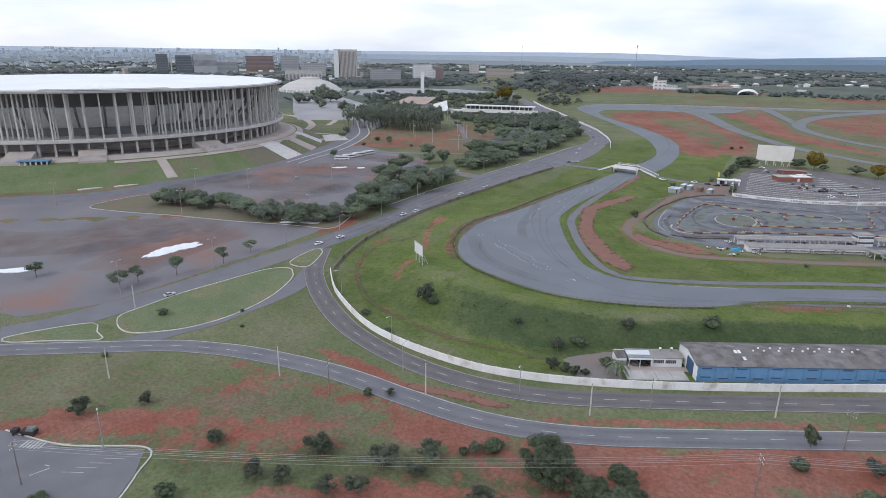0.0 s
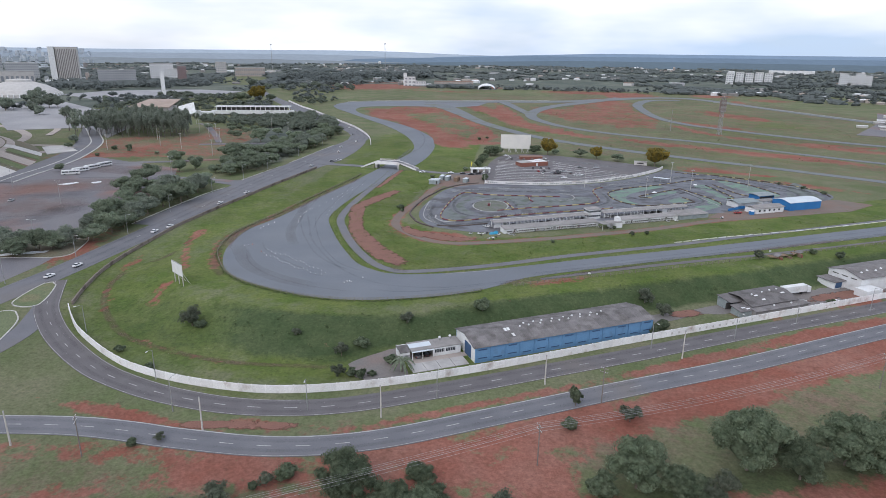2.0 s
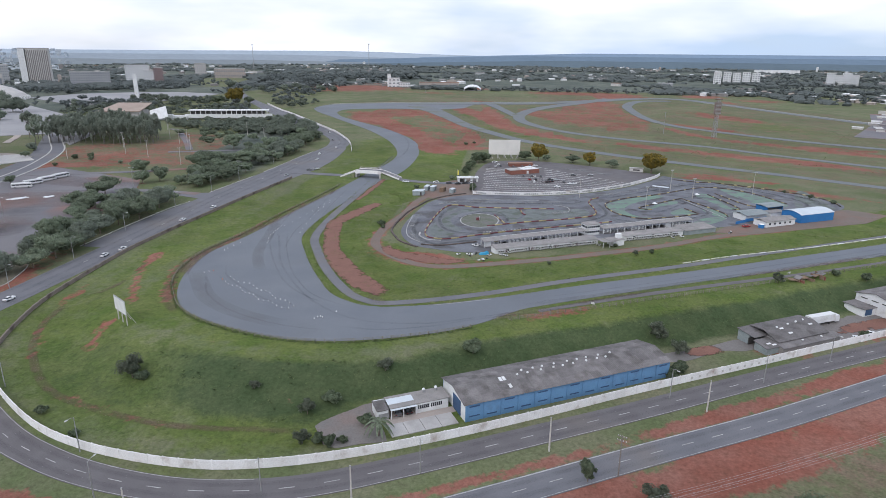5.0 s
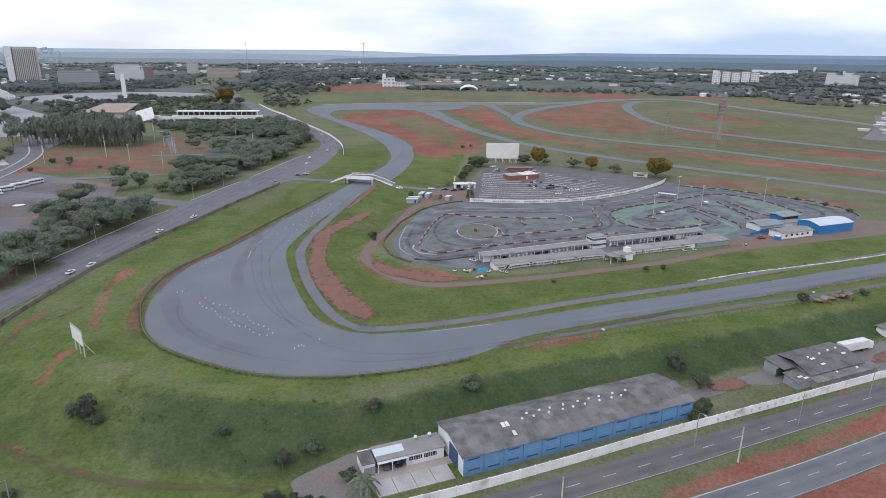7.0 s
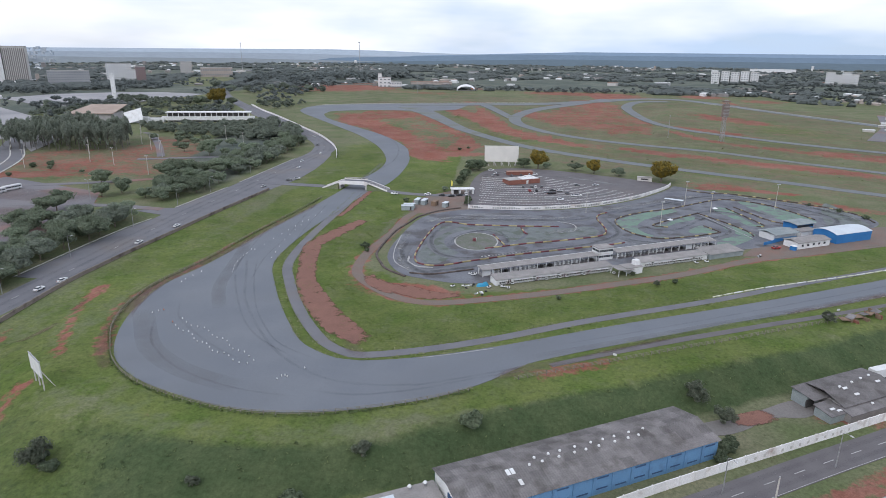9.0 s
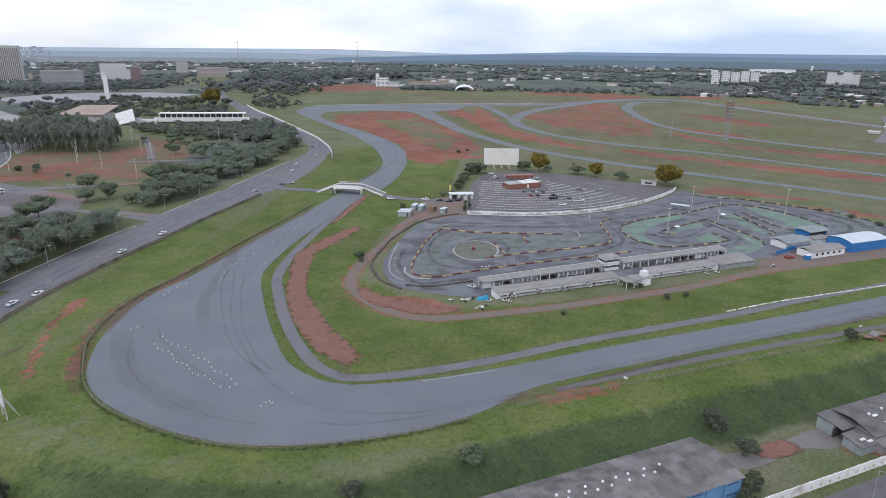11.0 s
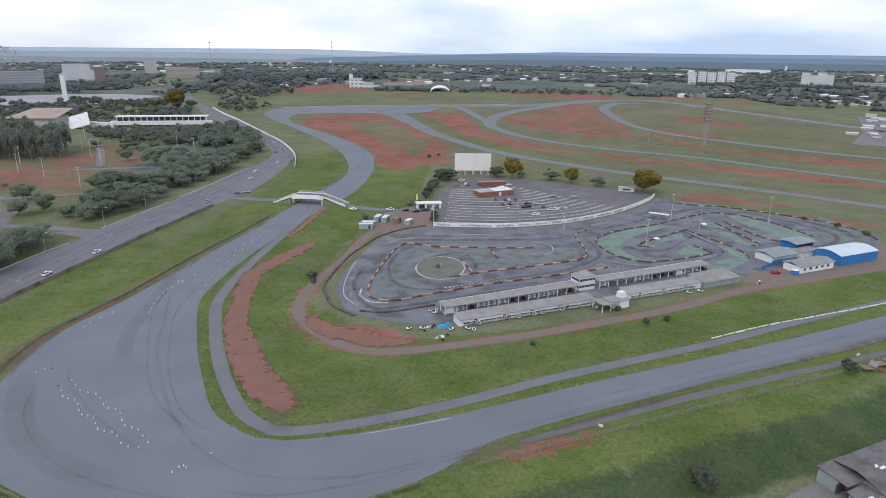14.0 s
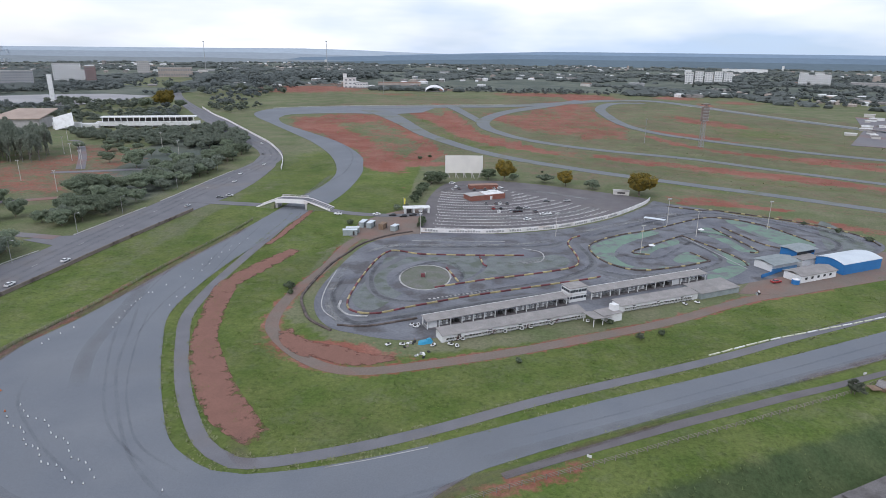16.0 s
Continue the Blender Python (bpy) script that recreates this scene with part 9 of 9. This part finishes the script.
def woodland(name, label, count, seed, where, r_lo, r_hi, material, leafy=False):
    """Many far crowns as one mass."""
    g = np.random.default_rng(seed)
    s = Shape()
    V, F = ICO1
    pts = where(g, count)
    zs = land(pts[:, 0], pts[:, 1])
    kinds = [(V, F)]
    if leafy:
        kinds = []
        for q in range(6):
            c = crown(200 + q, 1.0, 0.72, 0.1, 6, 120, 0.17, 0.7, 0.78, (0.34, 0.56))
            kinds.append((np.array(c.v), c.f))
    vs, fs, k = [], [], 0
    for n, ((x, y), z) in enumerate(zip(pts, zs)):
        r = g.uniform(r_lo, r_hi)
        V, F = kinds[n % len(kinds)]
        wild = 0 if leafy else 0.2
        a = g.uniform(0, 6.28)
        c, d = math.cos(a), math.sin(a)
        v = V * (1 + wild * g.normal(size=(len(V), 1)))
        v = np.c_[v[:, 0] * c - v[:, 1] * d, v[:, 0] * d + v[:, 1] * c, v[:, 2]]
        vs.append(v * ((r, r, r * g.uniform(0.65, 1.0)) if leafy else (r * 1.5, r, r * g.uniform(0.45, 0.75))) + (x, y, z + r * (0.75 if leafy else 0.4)))
        fs += [tuple(i + k for i in f) for f in F]
        k += len(V)
    s.v = np.vstack(vs).tolist()
    s.f = fs
    tagged(put(name, s, material), label, "woodland", kind="stuff")


def far_spots(g, count):
    out = []
    while len(out) < count:
        a, r = radians(g.uniform(-58, 78)), 1350 + 2700 * g.random() ** 1.3
        x, y = -r * math.sin(a), r * math.cos(a)
        if y < 1330 + 0.1 * x and x > -460 and x < 520:
            continue
        if noise.noise((x * 0.0035, y * 0.0022, 3)) + 0.6 * noise.noise((x * 0.012, y * 0.009, 9)) > g.uniform(-0.15, 0.25):
            if not any(within(np.array([x]), np.array([y]), c)[0] for c in CLEARINGS):
                out.append((x, y))
    return np.array(out)


def west_spots(g, count):
    out = []
    while len(out) < count:
        x, y = g.uniform(-1500, -330), g.uniform(700, 1500)
        if y < 780 + 0.2 * (x + 400) or (-0.82 * x + 0.57 * y) > 1560 + 0 * x:
            continue
        if np.hypot(x + 766, y - 923) < 85 or (x > -700 and x < -480 and 930 < y < 1110):
            continue
        if -x < 0.42 * (y - 60):
            if far_from(np.array([x]), np.array([y]), EXPRESS[::4], False)[0] < 40:
                continue
        if noise.noise((x * 0.008, y * 0.008, 5)) > g.uniform(-0.3, 0.3):
            out.append((x, y))
    return np.array(out)


def park_spots(g, count):
    out = []
    while len(out) < count:
        x, y = g.uniform(-560, -225), g.uniform(770, 1010)
        if x > -285 and y > 800 or abs(x + 392) < 40 and y < 960 and y > 900:
            continue
        if far_from(np.array([x]), np.array([y]), EXPRESS[::4], False)[0] < 22 or (x > -470 and x < -270 and y < 805 + 0.25 * (x + 330)):
            continue
        if noise.noise((x * 0.02, y * 0.02, 5)) > g.uniform(-0.35, 0.3):
            out.append((x, y))
    return np.array(out)


def verge_spots(g, count):
    out = []
    while len(out) < count:
        x, y = g.uniform(-330, 560), 0
        y = 1335 + 0.1 * x + abs(g.normal()) * 60
        if -440 < x < -170:
            continue
        if g.random() < 0.5 and noise.noise((x * 0.01, y * 0.01, 8)) < 0.0:
            continue
        out.append((x, y))
    return np.array(out)


def east_spots(g, count):
    out = []
    while len(out) < count:
        x, y = g.uniform(520, 1900), g.uniform(1150, 2200)
        if noise.noise((x * 0.006, y * 0.006, 5)) > g.uniform(-0.6, 0.2) and y > 1150 + 0.25 * (900 - x):
            out.append((x, y))
    return np.array(out)


def tall_spots(g, count):
    wood = np.array([(-540, 1390), (-450, 1450), (-372, 1480), (-300, 1600), (-250, 1710), (-240, 1880), (-420, 1880), (-590, 1700)], float)
    p = np.c_[g.uniform(-600, -230, count * 8), g.uniform(1380, 1890, count * 8)]
    p = p[within(p[:, 0], p[:, 1], wood) & ~within(p[:, 0], p[:, 1], CLEARINGS[1])]
    return p[[noise.noise((x * 0.012, y * 0.008, 2)) > -0.12 for x, y in p]][:count]


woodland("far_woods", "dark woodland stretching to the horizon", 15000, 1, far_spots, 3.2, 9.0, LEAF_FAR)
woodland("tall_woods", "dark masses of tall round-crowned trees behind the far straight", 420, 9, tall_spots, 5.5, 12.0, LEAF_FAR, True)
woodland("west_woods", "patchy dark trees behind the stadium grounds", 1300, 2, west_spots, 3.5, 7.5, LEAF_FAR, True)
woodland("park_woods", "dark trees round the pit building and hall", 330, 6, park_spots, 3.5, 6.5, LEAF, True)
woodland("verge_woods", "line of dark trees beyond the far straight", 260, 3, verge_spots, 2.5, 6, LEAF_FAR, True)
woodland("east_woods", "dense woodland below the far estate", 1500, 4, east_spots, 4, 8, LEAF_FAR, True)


def tall_grass(name, label, material, count, seed, where, lo, hi):
    """Countless ragged tufts, each a fan of blades."""
    g = np.random.default_rng(seed)
    pts = where(g, count)
    n = len(pts)
    z = land(pts[:, 0], pts[:, 1])
    vs = []
    for k in range(5):
        a = g.uniform(0, 6.28, n)
        h = g.uniform(lo, hi, n)
        w = h * g.uniform(0.35, 0.7, n)
        lean = h * g.uniform(0.9, 2.2, n)
        c, d = np.cos(a), np.sin(a)
        bx, by = pts[:, 0] + g.normal(0, 0.25, n), pts[:, 1] + g.normal(0, 0.25, n)
        vs.append(np.stack([np.c_[bx - d * w, by + c * w, z], np.c_[bx + d * w, by - c * w, z], np.c_[bx + d * w * 0.3 + c * lean, by - c * w * 0.3 + d * lean, z + h]], 1))
    v = np.concatenate(vs).reshape(-1, 3)
    s = Shape()
    s.v = v.tolist()
    s.f = [(3 * i, 3 * i + 1, 3 * i + 2) for i in range(len(v) // 3)]
    tagged(put(name, s, material), label, "grass", kind="stuff")


LUSH_AREA = np.array(line_of("-88,300 -66,268 -44,255 -20,262 40,290 120,332 250,398 240,420 150,372 77,334 21,307 -20,294 -44,302 -58,325 -56,380 -44,425 -75,440 -86,400 -88,350"), float)


def in_area(area, clump):
    def where(g, count):
        lo, hi = area.min(axis=0), area.max(axis=0)
        p = g.uniform(lo, hi, (count * 7, 2))
        p = p[within(p[:, 0], p[:, 1], area)]
        p = p[[noise.noise((x * clump, y * clump, 6)) + 0.5 * noise.noise((x * clump * 3, y * clump * 3, 2)) > 0.05 for x, y in p]]
        off = far_from(p[:, 0], p[:, 1], LANE[::2], False)
        p = p[off > 2.5]
        return p[far_from(p[:, 0], p[:, 1], DIRT_PATH[::2], False) > 2.6][:count]
    return where


def on_edges(lines, spread, gaps=-0.12):
    def where(g, count):
        out = []
        for ln, side in lines:
            e = offset(ln, side)
            k = g.integers(0, len(e) - 1, count // len(lines))
            f = g.random((len(k), 1))
            p = e[k] * (1 - f) + e[k + 1] * f
            out.append(p + g.normal(0, spread, p.shape))
        p = np.vstack(out)
        return p[[noise.noise((x * 0.25, y * 0.25, 3)) > gaps for x, y in p]]
    return where


TUFT = mat("tall_lush_grass", (0.112, 0.160, 0.040), (0.150, 0.188, 0.062), 0.12, 0.9, fine=0.2, bscale=1.0, spec=0.1)
TUFT_DULL = mat("tall_dull_grass", (0.165, 0.195, 0.085), (0.215, 0.222, 0.120), 0.12, 0.9, fine=0.2, bscale=1.0, spec=0.1)
tall_grass("infield_grass", "tall lush grass inside the bend", TUFT, 7000, 51, in_area(LUSH_AREA, 0.06), 0.10, 0.26)
tall_grass("edge_grass", "ragged grass along the lane and track edges", TUFT_DULL, 5200, 53, on_edges([(LANE, 2.4), (LANE, -2.4), (TRACK_OUT, 0.2), (TRACK_IN[len(TRACK_IN) // 2:], 0.2)], 0.3), 0.12, 0.36)

INFIELD = np.array(line_of("-215,900 -110,940 -40,930 60,1030 160,1080 330,1000 400,880 420,760 400,600 330,520 230,520 140,560 60,610 0,600 -60,610 -110,740"), float)


def infield_spots(g, count):
    lo, hi = INFIELD.min(axis=0), INFIELD.max(axis=0)
    p = g.uniform(lo, hi, (count * 5, 2))
    p = p[within(p[:, 0], p[:, 1], INFIELD)]
    for ln in (TRACK_A, TRACK_B, TRACK_C, TRACK_LINK):
        p = p[far_from(p[:, 0], p[:, 1], ln[::2], False) > 8]
    return p[[noise.noise((x * 0.03, y * 0.03, 4)) + 0.6 * noise.noise((x * 0.11, y * 0.11, 7)) > 0.0 for x, y in p]][:count]


tall_grass("infield_scrub", "rough tussocks and low scrub across the red infield", TUFT_DULL, 3000, 61, infield_spots, 0.25, 0.55)


def bank_spots(g, count):
    p = np.c_[g.uniform(-110, 240, count * 5), g.uniform(165, 335, count * 5)]
    d = far_from(p[:, 0], p[:, 1], CREST) / bank_width(p[:, 0])
    keep = ~within(p[:, 0], p[:, 1], CREST) & (d > 0.02) & (d < 0.98) & (-0.6 * p[:, 0] + 0.8 * p[:, 1] < 320)
    p = p[keep]
    return p[[noise.noise((x * 0.05, y * 0.05, 1)) > -0.25 for x, y in p]][:count]


tall_grass("weeds", "tall dark green weeds on the steep bank", WEED, 1500, 8, bank_spots, 0.15, 0.4)
FENCE_RUN = curve(line_of("-7,231.5 -20,224.3 -37,217.8 -53,214.4 -68.5,214.9 -86,219.9 -102,227.6 -113,237.3 -120,247.5 -128,262 -132.5,280 -133,300 -127.5,328 -121.5,370 -112.5,418 -108,448"), 3)
tall_grass("fence_weeds", "dark weeds grown up along the guard rail", WEED, 1100, 57, on_edges([(FENCE_RUN, 0.0), (FENCE_RUN, 0.4)], 0.25, -0.6), 0.12, 0.4)


def suburb():
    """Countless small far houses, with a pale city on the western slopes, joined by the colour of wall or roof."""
    g = np.random.default_rng(31)
    for name, material, count, label in (("white_houses", WHITE, 300, "scattered white houses of the distant suburbs"), ("tan_houses", PAVE, 200, "scattered tan-roofed houses of the distant suburbs"),
                                         ("grey_houses", FIBRE_PALE, 200, "scattered grey sheds of the distant suburbs")):
        s = Shape()
        n = 0
        while n < count:
            a, r = radians(g.uniform(-55, 76)), 1420 + 2400 * g.random()
            x, y = -r * math.sin(a), r * math.cos(a)
            if noise.noise((x * 0.0025, y * 0.002, 7)) < g.uniform(0.05, 0.35):
                continue
            w, d, h = g.uniform(6, 22), g.uniform(6, 12), g.uniform(3.5, 7) + (14 if g.random() < 0.03 else 0)
            z = z_at(x, y) - 1
            rz = g.uniform(-50, 50)
            s.box((x, y, z), (w, d, h), rz)
            s.box((x, y, z + h), (w + 1, d + 1, 1.6), rz, 0.55)
            n += 1
        tagged(put(name, s, material), label, "houses", kind="stuff")


suburb()


def far_city():
    """Tiny pale blocks of a distant city."""
    g = np.random.default_rng(77)
    for name, material, count in (("city_blocks", CITY_PALE, 520), ("city_towers", CITY_GREY, 260)):
        s = Shape()
        for i in range(count):
            a, r = radians(g.uniform(35, 72)), 2500 + 1850 * g.random() ** 0.7
            x, y = -r * math.sin(a), r * math.cos(a)
            z = z_at(x, y) + (70 * max(0.0, (r - 3500) / 850) ** 1.2 if r > 3500 else 0)
            h = g.uniform(4, 9) + (g.uniform(4, 14) if g.random() < 0.10 and r > 3300 else 0)
            s.box((x, y, z - 6), (g.uniform(8, 26), g.uniform(8, 16), h + 6), g.uniform(-60, 60))
        tagged(put(name, s, material), "small pale blocks of a distant city", "city", kind="stuff")


# Pale bluish walls: the haze over the far city is in these colours.
CITY_PALE = mat("hazed_pale_city", (0.50, 0.53, 0.56), (0.40, 0.43, 0.46), 0.02, 0.9, fine=0.1)
CITY_GREY = mat("hazed_grey_city", (0.38, 0.43, 0.48), (0.46, 0.50, 0.55), 0.02, 0.9, fine=0.1)
far_city()
